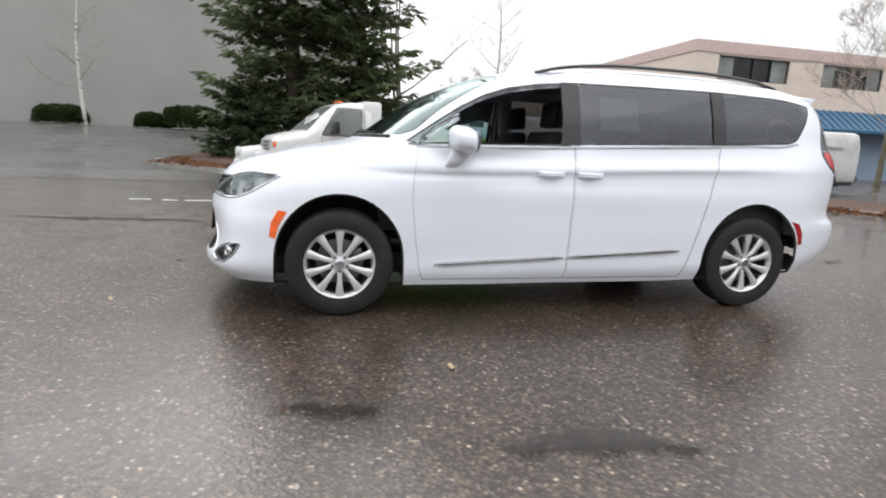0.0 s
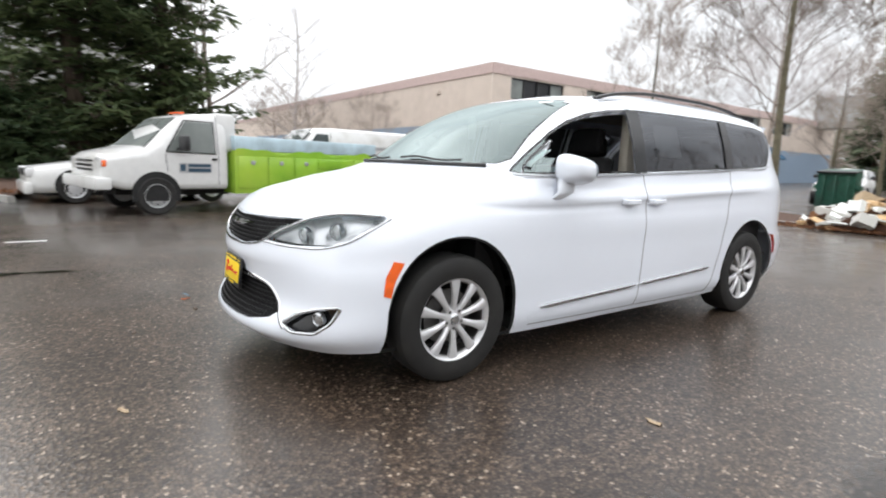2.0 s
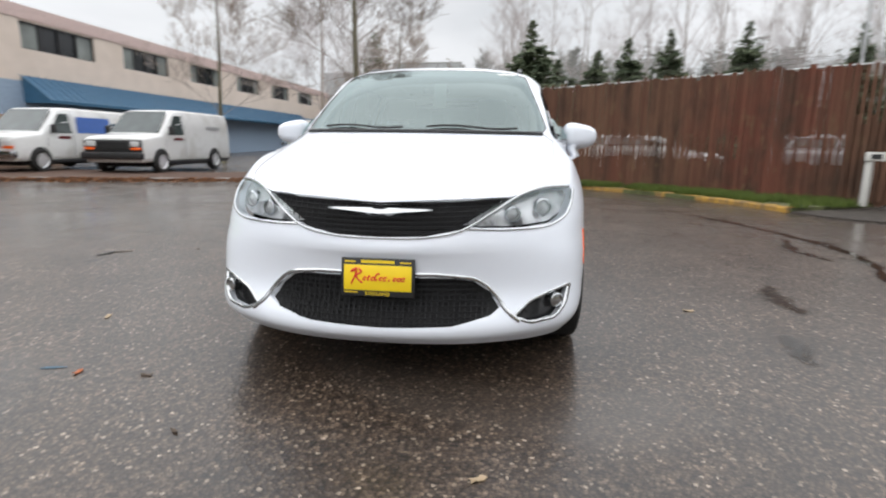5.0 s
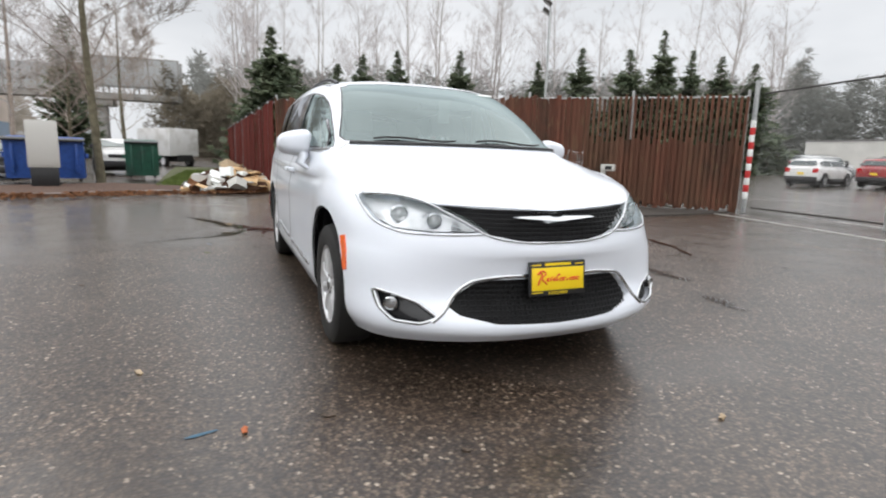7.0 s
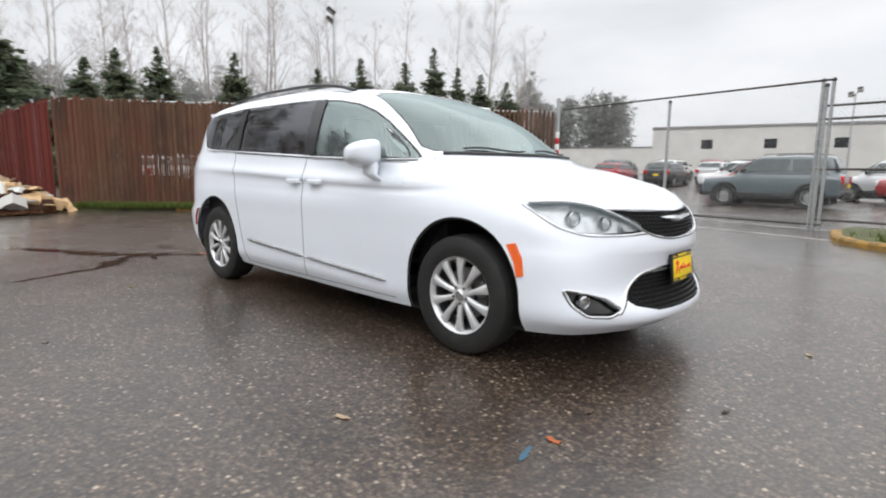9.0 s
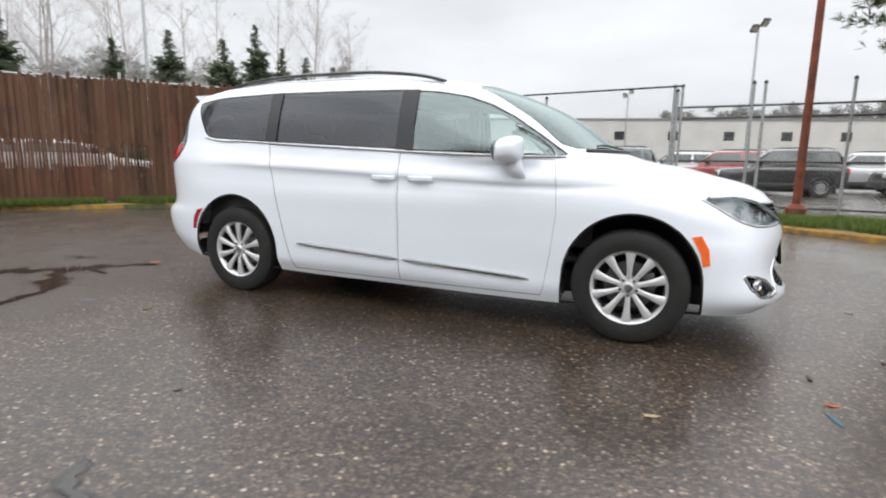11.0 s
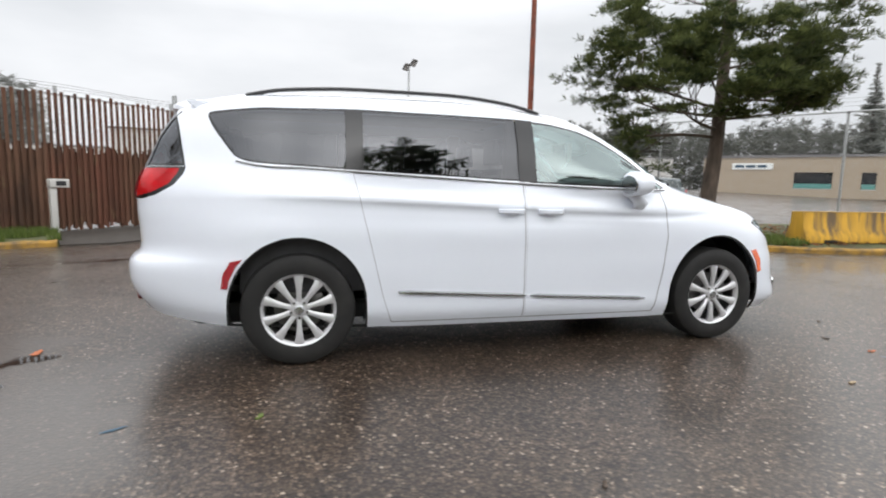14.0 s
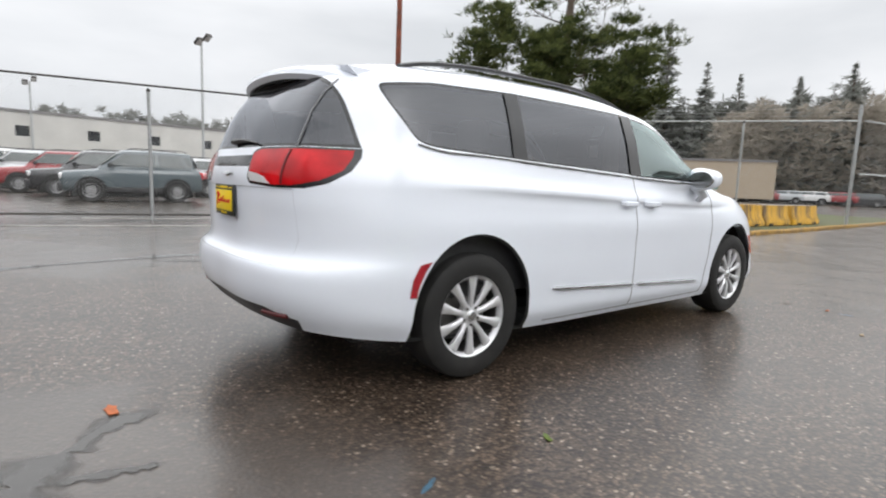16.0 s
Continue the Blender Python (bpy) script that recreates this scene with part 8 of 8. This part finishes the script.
# heap of rubbish at the fence corner
def heap():
    r = random.Random(11)
    cols = (M_CARD, M_PAPER, M_BINBAG, M_CARD, M_PALELEAF, M_PALELEAF, M_WHITEWALL, M_PAPER)
    base = bmesh.new()
    bmesh.ops.create_icosphere(base, subdivisions=4, radius=1)
    for v in base.verts:
        n_ = noise.noise(v.co * 2.6)
        v.co = Vector((v.co.x * .75, v.co.y * 1.2, max(0, v.co.z) * .62)) * (1 + .3 * n_)
    solid("rubbish_heap", base, M_LEAFLITTER, "low heap of wet leaves and rubbish at the fence corner", "rubbish heap", pose(-11.9, -1.25, .02, 0, 0, 8), kind="stuff")
    for k in range(60):
        a, d = r.uniform(0, 6.28), r.random() ** .6
        x, y = -11.8 + math.cos(a) * d * .75, -1.25 + math.sin(a) * d * 1.25
        z = .05 + .64 * (1 - d) + .02
        mt = r.choice(cols)
        s_ = r.uniform(.12, .34)
        if mt is M_BINBAG:
            bm_ = bmesh.new()
            bmesh.ops.create_icosphere(bm_, subdivisions=3, radius=s_)
            for v in bm_.verts:
                v.co *= 1 + .35 * noise.noise(v.co * 9 + Vector((k, 0, 0)))
                v.co.z *= .7
            solid("bin_bag", bm_, mt, "crumpled black bin bag on the rubbish heap", "bin bag", pose(x, y, z + s_ * .2), "rubbish pieces")
        else:
            th = r.choice((.014, .05, .12))
            bm_ = box(-s_, s_, -s_ * .7, s_ * .7, -th, th, .004, seg=1)
            bmesh.ops.subdivide_edges(bm_, edges=bm_.edges[:], cuts=2, use_grid_fill=True)
            for v in bm_.verts:
                v.co.z += .22 * s_ * noise.noise(v.co * 7 + Vector((k * 3.1, 0, 0)))
            nm, lb, ct = {M_CARD: ("cardboard_sheet", "bent wet brown cardboard on the rubbish heap", "cardboard"), M_PAPER: ("paper_sheet", "crumpled white sheet on the rubbish heap", "paper"), M_WHITEWALL: ("plastic_sheet", "pale plastic scrap on the rubbish heap", "plastic scrap")}.get(mt, ("wood_scrap", "brown scrap piece on the rubbish heap", "scrap"))
            solid(nm, bm_, mt, lb, ct, pose(x, y, z + .03, r.uniform(-28, 28), r.uniform(-28, 28), r.uniform(0, 360)), "rubbish pieces")


heap()

# ---- trees and woods ----
def limbs(bm_, r, p, d, length, radius, level, ends, spread_=.55, kids=(3, 5), gravity=0.0, sides=6):
    """One limb and, at its tip and along it, the next finer ones."""
    n_ = 5 if level > 1 else 3
    pts, rad = [p.copy()], [radius]
    q, dd = p.copy(), d.copy()
    for i in range(n_):
        dd = (dd + Vector((r.uniform(-1, 1), r.uniform(-1, 1), r.uniform(-.6, 1) - gravity)) * .13).normalized()
        q = q + dd * length / n_
        pts.append(q.copy())
        rad.append(radius * (1 - .72 * (i + 1) / n_))
    tube(pts, [max(q, .0045) for q in rad], max(3, sides - (3 - level if level < 3 else 0)), bm_, caps=False)
    ends.append((q.copy(), dd.copy()))
    if level <= 0:
        return
    for _ in range(r.randint(*kids)):
        k = r.uniform(.3, 1.0)
        i = min(int(k * n_), n_ - 1)
        s_ = pts[i].lerp(pts[i + 1], k * n_ - i)
        side = Vector((r.uniform(-1, 1), r.uniform(-1, 1), r.uniform(-.25, .7)))
        nd = (dd * (1 - spread_) + side.normalized() * spread_).normalized()
        limbs(bm_, r, s_, nd, length * r.uniform(.45, .7), radius * (1 - .6 * k) * .55, level - 1, ends, spread_, kids, gravity, sides)


def bare_tree(x, y, h, label, seed, trunk_mat, twig_mat, crown=.30, levels=2, n_branches=16, r0=.16, lean=0.0, z=0.0, up=.75, stems=1, twig_r=.22, kids=(3, 5)):
    r = random.Random(seed)
    t = thing("bare_tree", label, "tree", pose(x, y, z))
    tr = bmesh.new()
    br = bmesh.new()
    ends = []
    for s_ in range(stems):
        off = Vector((.35 * s_ * math.cos(s_ * 2.1), .35 * s_ * math.sin(s_ * 2.1), -.1))
        pts = [off + Vector((lean * k * h + .05 * h * .3 * math.sin(k * 5 + seed + s_) + s_ * k * .5, .03 * h * .3 * math.cos(k * 4 + seed), k * h)) for k in np.linspace(0, 1, 9)]
        rad = [r0 * (1 - .92 * k) + .012 for k in np.linspace(0, 1, 9)]
        tube(pts, rad, 9, tr)
        for b in range(n_branches // stems):
            k = .22 + .76 * (b + r.random() * .6) / (n_branches // stems)
            i = min(int(k * 8), 7)
            p = pts[i].lerp(pts[i + 1], k * 8 - i)
            a = b * 2.4 + r.uniform(-.4, .4)
            d = Vector((math.cos(a), math.sin(a), up * r.uniform(.6, 1.3))).normalized()
            limbs(br, r, p, d, h * crown * (1.15 - .75 * k), r0 * (1 - .8 * k) * twig_r * 2, levels, ends, .5, kids, -.08)
    part("trunk", tr, trunk_mat, t)
    part("branch_work", br, twig_mat, t, "leafless branches", False)
    return t


def sprays(name, spots, size, material, parent, seed, blades_=5, droop=.3, label="", flat=.5, wide=.13):
    """Needle sprays: little fans of thin blades, each fan of one tone."""
    r = random.Random(seed)
    verts, faces = [], []
    for p, d in spots:
        s_ = size * r.uniform(.6, 1.3)
        d = Vector(d).normalized()
        side = d.cross(Vector((0, 0, 1)))
        side = side.normalized() if side.length > .1 else Vector((1, 0, 0))
        up = side.cross(d)
        n0 = len(verts)
        root = Vector(p) - d * s_ * .3
        verts.append(tuple(root))
        for b in range(blades_):
            a = (b / max(1, blades_ - 1) - .5) * 2.0
            tip = root + (d * math.cos(a) + side * math.sin(a) + up * r.uniform(-flat, flat) - Vector((0, 0, droop * r.random()))).normalized() * s_
            w = s_ * wide
            mid = root.lerp(tip, .5)
            wv = (side * math.cos(a) - d * math.sin(a)) * w + up * r.uniform(-w, w)
            k = len(verts)
            verts += [tuple(mid + wv), tuple(tip), tuple(mid - wv)]
            faces.append((n0, k, k + 1, k + 2))
    me = bpy.data.meshes.new(name)
    me.from_pydata(verts, [], faces)
    me.materials.append(material)
    ob = new(name, me)
    ob.parent = parent
    if label:
        tagged(ob, label)
    return ob


def conifer(x, y, h, rad, label, seed, material, n_whorl=22, per=9, size=.35, z=0.0, low=.06, trunk_mat=None, dens=7, name="conifer_tree", shape=.85, group="", skirt=1.0, wide=.13):
    """Spruce or fir: whorls of drooping boughs carrying needle sprays."""
    r = random.Random(seed)
    t = thing(name, label, "tree", pose(x, y, z), group)
    tr = tube([(0, 0, -.1), (.02 * h * .1, 0, h * .5), (0, 0, h)], [h * .018 + .04, h * .010 + .02, .015], 8)
    part("trunk", tr, trunk_mat or M_TRUNK, t)
    bo = bmesh.new()
    spots, tips = [], []
    for wv in range(n_whorl):
        k = low + (1 - low) * (wv + .5 * r.random()) / n_whorl
        zc = k * h
        L = rad * (1 - k) ** shape * r.uniform(.8, 1.12) * min(1, skirt + k * 1.5) + .05
        for b in range(max(4, int(per * (1 - .5 * k)))):
            a = r.uniform(0, 6.28)
            zc = (k + r.uniform(-.6, .6) * (1 - low) / n_whorl) * h
            l_ = L * r.uniform(.5, 1.16)
            d = Vector((math.cos(a), math.sin(a), .12 - .25 * (1 - k)))
            tip = Vector((0, 0, zc)) + d * l_ + Vector((0, 0, .10 * l_))
            mid = Vector((0, 0, zc)) + d * l_ * .55 - Vector((0, 0, .08 * l_))
            tube([Vector((0, 0, zc)), mid, tip], [.012 + .012 * l_, .008 + .005 * l_, .004], 4, bo, caps=False)
            n_ = max(3, int(dens * l_ / size * .5))
            for j in range(n_):
                u = .18 + .82 * (j + r.random()) / n_
                p = (Vector((0, 0, zc)).lerp(mid, u / .55) if u < .55 else mid.lerp(tip, (u - .55) / .45))
                sd = Vector((-d.y, d.x, 0)) * r.uniform(-1, 1) * .38 * l_ * (1.05 - u * .75)
                (tips if k > .8 else spots).append((p + sd + Vector((0, 0, r.uniform(-.1, .05) * l_ * .4)), d + sd.normalized() * .6 if sd.length > .01 else d))
    part("bough_work", bo, trunk_mat or M_TRUNK, t, "", False)
    sprays("needle_cover", spots, size, material, t, seed + 1, 4, .35, "dense needle sprays", .5, wide)
    sprays("crown_tip", tips, size * .5, material, t, seed + 3, 4, .2, "pointed leader with small sprays", .5, wide)
    return t


def pine(x, y, h, label, seed, z=0.0):
    """Open-crowned pine: leaning trunk, heavy level limbs, tufted needle clumps with gaps."""
    r = random.Random(seed)
    t = thing("pine_tree", label, "tree", pose(x, y, z))
    pts = [Vector((.245 * k * h + .12 * math.sin(k * 7), .185 * k * h + .08 * math.sin(k * 5), k * h)) for k in np.linspace(0, 1, 12)]
    part("trunk", tube(pts, [.17 * (1 - .85 * k) + .03 for k in np.linspace(0, 1, 12)], 10), M_TRUNK, t, "dark pine trunk")
    bo = bmesh.new()
    spots = []
    # height share, heading, length, lift, fullness
    for k, a, l_, lift, full in ((.26, 172, 3.0, .06, 1.2), (.28, 200, 2.7, .02, 1.2), (.30, 235, 2.2, .05, 1.2), (.31, 290, 1.9, .0, 1.0), (.32, 150, 2.8, .10, 1.1), (.34, 185, 2.9, .14, 1.2), (.36, 330, 2.0, .0, 1.0), (.37, 215, 2.4, .12, 1.2), (.39, 260, 2.0, .10, 1.1), (.41, 20, 1.8, .05, .9), (.43, 165, 2.2, .20, 1.0), (.45, 305, 2.1, .0, 1.0),
                                 (.50, 340, 2.5, .02, .8), (.54, 190, 1.6, .2, .6), (.58, 320, 2.6, .08, .8), (.62, 170, 2.4, .15, .6), (.66, 10, 2.2, .1, .7), (.70, 220, 2.0, .2, .7), (.75, 300, 2.0, .2, .7), (.80, 150, 1.8, .3, .7), (.84, 40, 1.6, .3, .8), (.88, 240, 1.5, .4, .8), (.93, 330, 1.2, .5, .8), (.97, 120, .9, .7, .8)):
        i = min(int(k * 11), 10)
        p = pts[i].lerp(pts[i + 1], k * 11 - i)
        d = Vector((math.cos(radians(a)), math.sin(radians(a)), lift)).normalized()
        ends = []
        limbs(bo, r, p, d, l_ * (.80 if k < .48 else .70 if a > 295 else .55), .05 * (1.2 - k), 2, ends, .5, (4, 5), .0)
        for q, dd in ends:
            if r.random() < (.2 if k < .48 else .6):
                continue
            for _ in range(int(r.randint(24, 36) * full * (.95 if k < .48 else .6))):
                o = Vector((r.gauss(0, .17), r.gauss(0, .17), r.gauss(.03, .055)))
                spots.append((q + o, (o + dd * .3 + Vector((0, 0, .22)))))
    part("bough_work", bo, M_TRUNK, t, "", False)
    sprays("needle_cover", spots, .17, M_PINE, t, seed + 2, 7, .0, "tufted olive green needles", .7, .065)
    return t


def hedge(x, y, rx, ry, h, seed, z, label):
    r = random.Random(seed)
    t = thing("clipped_shrub", label, "shrub", pose(x, y, z))
    st = bmesh.new()
    for _ in range(9):
        a = r.uniform(0, 6.28)
        tube([(0, 0, 0), (rx * .3 * math.cos(a), ry * .3 * math.sin(a), h * .4), (rx * .6 * math.cos(a), ry * .6 * math.sin(a), h * .8)], [.03, .02, .01], 4, st)
    part("stem_work", st, M_TRUNK, t)
    spots = []
    for _ in range(int(1500 * max(1, rx / 1.2))):
        a, b = r.uniform(0, 6.28), r.uniform(0, 1)
        k = r.uniform(.82, 1.04)
        e = math.acos(b)
        p = Vector((rx * math.cos(a) * math.sin(e) ** .6 * k, ry * math.sin(a) * math.sin(e) ** .6 * k, h * (b ** .6) * k))
        p *= 1 + .12 * noise.noise(p * 1.4 + Vector((seed, 0, 0)))
        spots.append((p, p + Vector((0, 0, .4))))
    sprays("leaf_cover", spots, .21, M_BUSH, t, seed, 5, .1, "dense small leaves", 1.0, .2)


# the dark spruces behind the truck, with a small one in front
conifer(3.0, -19.2, 17.5, 6.4, "large dark green spruce on the bark mound", 21, M_SPRUCE, 32, 12, .46, rise(3, -19.2) + .2, .08, None, 7, "spruce_tree", .8, "", .38)
conifer(.2, -19.8, 13.0, 4.3, "large dark green spruce on the bark mound", 26, M_SPRUCE, 27, 10, .46, rise(.2, -19.8) + .2, .08, None, 6, "spruce_tree", .75, "", .5)
conifer(4.45, -16.2, 3.1, 1.75, "young blue-green spruce in front of the large spruce", 22, M_CEDAR, 20, 14, .26, rise(4.4, -16.2) + .25, .02, None, 8, "spruce_tree", .6)
bare_tree(-1.6, -21.0, 7.5, "leafless spreading shrub tree beside the spruce", 23, M_TWIG, M_TWIG, .55, 2, 22, .09, 0, rise(-1.6, -21) + .1, .5, 3)
bare_tree(17.5, -36.0, 9.5, "white birch with bare twigs before the grey wall", 24, M_BIRCH, M_TWIG, .26, 2, 14, .13, -.03, rise(17.5, -36), .35)
for k, (x, y, rx, h) in enumerate(((18.9, -36.3, 1.6, 1.15), (13.4, -36.0, .9, .95), (10.6, -36.0, 2.0, 1.5), (25.0, -36.3, 1.6, 1.0))):
    hedge(x, y, rx, 1.0, h, 60 + k, rise(x, y), "rounded clipped green shrub at the grey wall")

# pine at the planted corner
pine(7.47, 6.1, 8.8, "dark leaning pine with open tufted crown", 31, .1)
# bare street trees by the litter bed
bare_tree(-16.2, -5.3, 12.5, "tall leafless tree with mossy trunk behind the bed", 32, M_MOSSTRUNK, M_DARKTWIG, .24, 4, 28, .13, .0, .05, .9, 1, .11, (4, 5))
bare_tree(-21.0, -13.6, 9.0, "leafless tree with fine brown twigs behind the vans", 33, M_MOSSTRUNK, M_TWIG, .31, 4, 20, .11, 0, .0, .8, 1, .11, (3, 5))
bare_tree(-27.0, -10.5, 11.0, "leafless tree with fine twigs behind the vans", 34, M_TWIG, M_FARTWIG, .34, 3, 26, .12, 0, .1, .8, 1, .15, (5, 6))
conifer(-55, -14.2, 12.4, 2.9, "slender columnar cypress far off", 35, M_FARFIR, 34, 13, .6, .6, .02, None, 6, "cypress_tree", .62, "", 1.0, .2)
for k, (x, y, h) in enumerate(((-13.4, -29.5, 4.9), (-9.7, -31.3, 4.6), (-7.6, -31.9, 4.8))):
    bare_tree(x, y, h, "low leafless ornamental tree beside the office", 44 + k, M_TWIG, M_TWIG, .5, 3, 16, .07, 0, 0, .7, 1, .2, (4, 5))
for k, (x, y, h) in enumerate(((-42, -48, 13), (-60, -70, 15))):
    bare_tree(x, y, h, "leafless tree with haze-coloured branches behind the office roof", 36 + k, M_FARTWIG, M_FARTWIG, .36, 2, 16, .2, 0, 0, .7)
bare_tree(-14, -46, 14.5, "leafless tree with haze-coloured branches behind the office roof", 39, M_FARTWIG, M_FARTWIG, .36, 2, 18, .2, 0, 0, .7)


bare_tree(-30, -6.4, 8.5, "brown twiggy leafless tree beyond the grass strip", 51, M_MOSSTRUNK, M_TWIG, .34, 4, 20, .12, 0, .0, .7, 1, .12, (3, 5))
bare_tree(-33, -9.5, 7.5, "brown twiggy leafless tree beyond the grass strip", 52, M_MOSSTRUNK, M_TWIG, .36, 3, 30, .12, 0, .0, .7, 1, .18, (4, 5))


# trees behind the slatted fence: firs and tall poplars in a ragged row, both coloured for haze
def polar(az, dist, ox=0.0, oy=0.0):
    return ox + dist * math.cos(radians(az)), oy + dist * math.sin(radians(az))


# far haze on these firs lies in their needle colour
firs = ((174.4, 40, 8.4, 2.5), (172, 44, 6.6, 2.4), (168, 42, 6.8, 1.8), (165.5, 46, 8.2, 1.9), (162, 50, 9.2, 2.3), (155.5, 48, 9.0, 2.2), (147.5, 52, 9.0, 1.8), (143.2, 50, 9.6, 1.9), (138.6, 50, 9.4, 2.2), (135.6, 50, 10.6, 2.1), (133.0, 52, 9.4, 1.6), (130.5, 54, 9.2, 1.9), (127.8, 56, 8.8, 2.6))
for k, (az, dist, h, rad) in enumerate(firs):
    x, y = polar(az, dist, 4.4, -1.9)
    conifer(x, y, h * 1.12, rad * 1.7, "green fir lightened for haze in the row behind the fence", 100 + k, M_FARFIR, 36, 15, .5, .3, .04, None, 6, "fir_tree", .92, "firs behind the fence", 1.0, .19)
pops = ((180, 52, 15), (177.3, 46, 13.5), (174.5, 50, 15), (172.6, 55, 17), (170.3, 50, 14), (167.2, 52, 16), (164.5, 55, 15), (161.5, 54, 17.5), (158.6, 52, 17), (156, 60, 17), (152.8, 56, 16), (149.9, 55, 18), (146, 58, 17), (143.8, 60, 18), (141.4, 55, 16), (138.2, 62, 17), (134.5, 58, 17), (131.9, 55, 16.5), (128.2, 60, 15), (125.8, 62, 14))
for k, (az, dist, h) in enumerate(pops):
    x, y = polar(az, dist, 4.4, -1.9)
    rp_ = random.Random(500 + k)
    bare_tree(x + rp_.uniform(-2, 2), y + rp_.uniform(-2, 2), h * rp_.uniform(.85, 1.15), "tall leafless poplar with haze-coloured branches behind the fence", 200 + k, M_GREYTRUNK, M_FARTWIG, rp_.uniform(.2, .3), 3, rp_.randint(15, 22), rp_.uniform(.08, .13), rp_.uniform(-.03, .03), .3, rp_.uniform(1.0, 2.0), rp_.choice((1, 1, 2)), .36, (3, 5))


def far_wood(name, az0, az1, dist, h0, h1, n_, material, label, seed, ox=0.0, oy=0.0, base=0.0, conif=.5, size=1.5):
    """A distant wood as one mass of small sprays with an uneven top and gaps."""
    r = random.Random(seed)
    spots = []
    for i in range(n_):
        az = r.uniform(az0, az1)
        d = dist * r.uniform(.9, 1.15)
        x, y = polar(az, d, ox, oy)
        h = h0 + (h1 - h0) * (.5 + .5 * noise.noise(Vector((az * .35 + seed, 0, 0)))) * r.uniform(.75, 1.15)
        cone = r.random() < conif
        m_ = 42
        for j in range(m_):
            k = r.random()
            w = (h * .17 * (1 - k) if cone else h * .22 * math.sin(math.pi * min(1, .15 + k * .85))) + .3
            a = r.uniform(0, 6.28)
            spots.append((Vector((x + w * math.cos(a) * r.random() ** .5, y + w * math.sin(a) * r.random() ** .5, base + k * h)), Vector((math.cos(a), math.sin(a), .9 if not cone else -.1))))
    root = sprays(name, spots, size, material, None, seed, 5, .1, label, .8, .07)
    return tagged(root, label, "woods", kind="stuff")


# no haze is drawn; most of these woods have it in their colour
far_wood("far_wood_mist_tone", 114, 134, 150, 12, 25, 260, M_FARWOOD, "mist-coloured far wood beyond the car park", 301, 4, -2, 2, .7, 1.7)
far_wood("far_wood_low", 66, 90, 170, 9, 16, 260, M_FARWOOD, "low mist-coloured far wood beyond the hall", 302, 0, 0, 3, .5, 1.7)
far_wood("far_wood_hill", 134, 182, 110, 12, 20, 380, M_FARWOOD, "mist-coloured hillside wood behind the poplars", 303, 4, -2, 1, .4, 1.3)
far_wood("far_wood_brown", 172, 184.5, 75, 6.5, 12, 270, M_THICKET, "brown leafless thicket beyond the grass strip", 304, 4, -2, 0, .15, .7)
far_wood("far_wood_road", 196, 214, 120, 7, 13, 130, M_BROWNWOOD, "haze-coloured brown wood behind the office", 305, 0, 0, 0, .2, 1.3)
far_wood("far_wood_hall", 8, 30, 105, 11, 20, 460, M_HILLWOOD, "dark mist-coloured hillside wood behind the barriers", 306, -3, -3, 0, .65, 1.3)
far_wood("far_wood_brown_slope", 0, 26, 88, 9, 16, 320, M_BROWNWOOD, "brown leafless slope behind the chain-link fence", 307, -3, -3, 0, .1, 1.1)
far_wood("far_wood_corner", 26, 62, 125, 9, 17, 420, M_HILLWOOD, "mist-coloured hillside wood behind the tan shop", 308, 0, 0, 1, .6, 1.4)
# firs on the slope carry the mist in their needle colour
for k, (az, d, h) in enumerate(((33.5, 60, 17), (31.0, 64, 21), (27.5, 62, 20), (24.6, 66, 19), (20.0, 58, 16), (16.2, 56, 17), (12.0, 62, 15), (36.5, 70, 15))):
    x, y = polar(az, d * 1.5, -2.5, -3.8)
    conifer(x, y, h * (1.35 if az > 30 else 1.05), h * .27, "tall mist-coloured fir on the slope beyond the fence", 320 + k, M_MISTFIR, 34, 12, .85, 0, .12, None, 5, "fir_tree", 1.0, "firs on the slope", 1.0, .17)
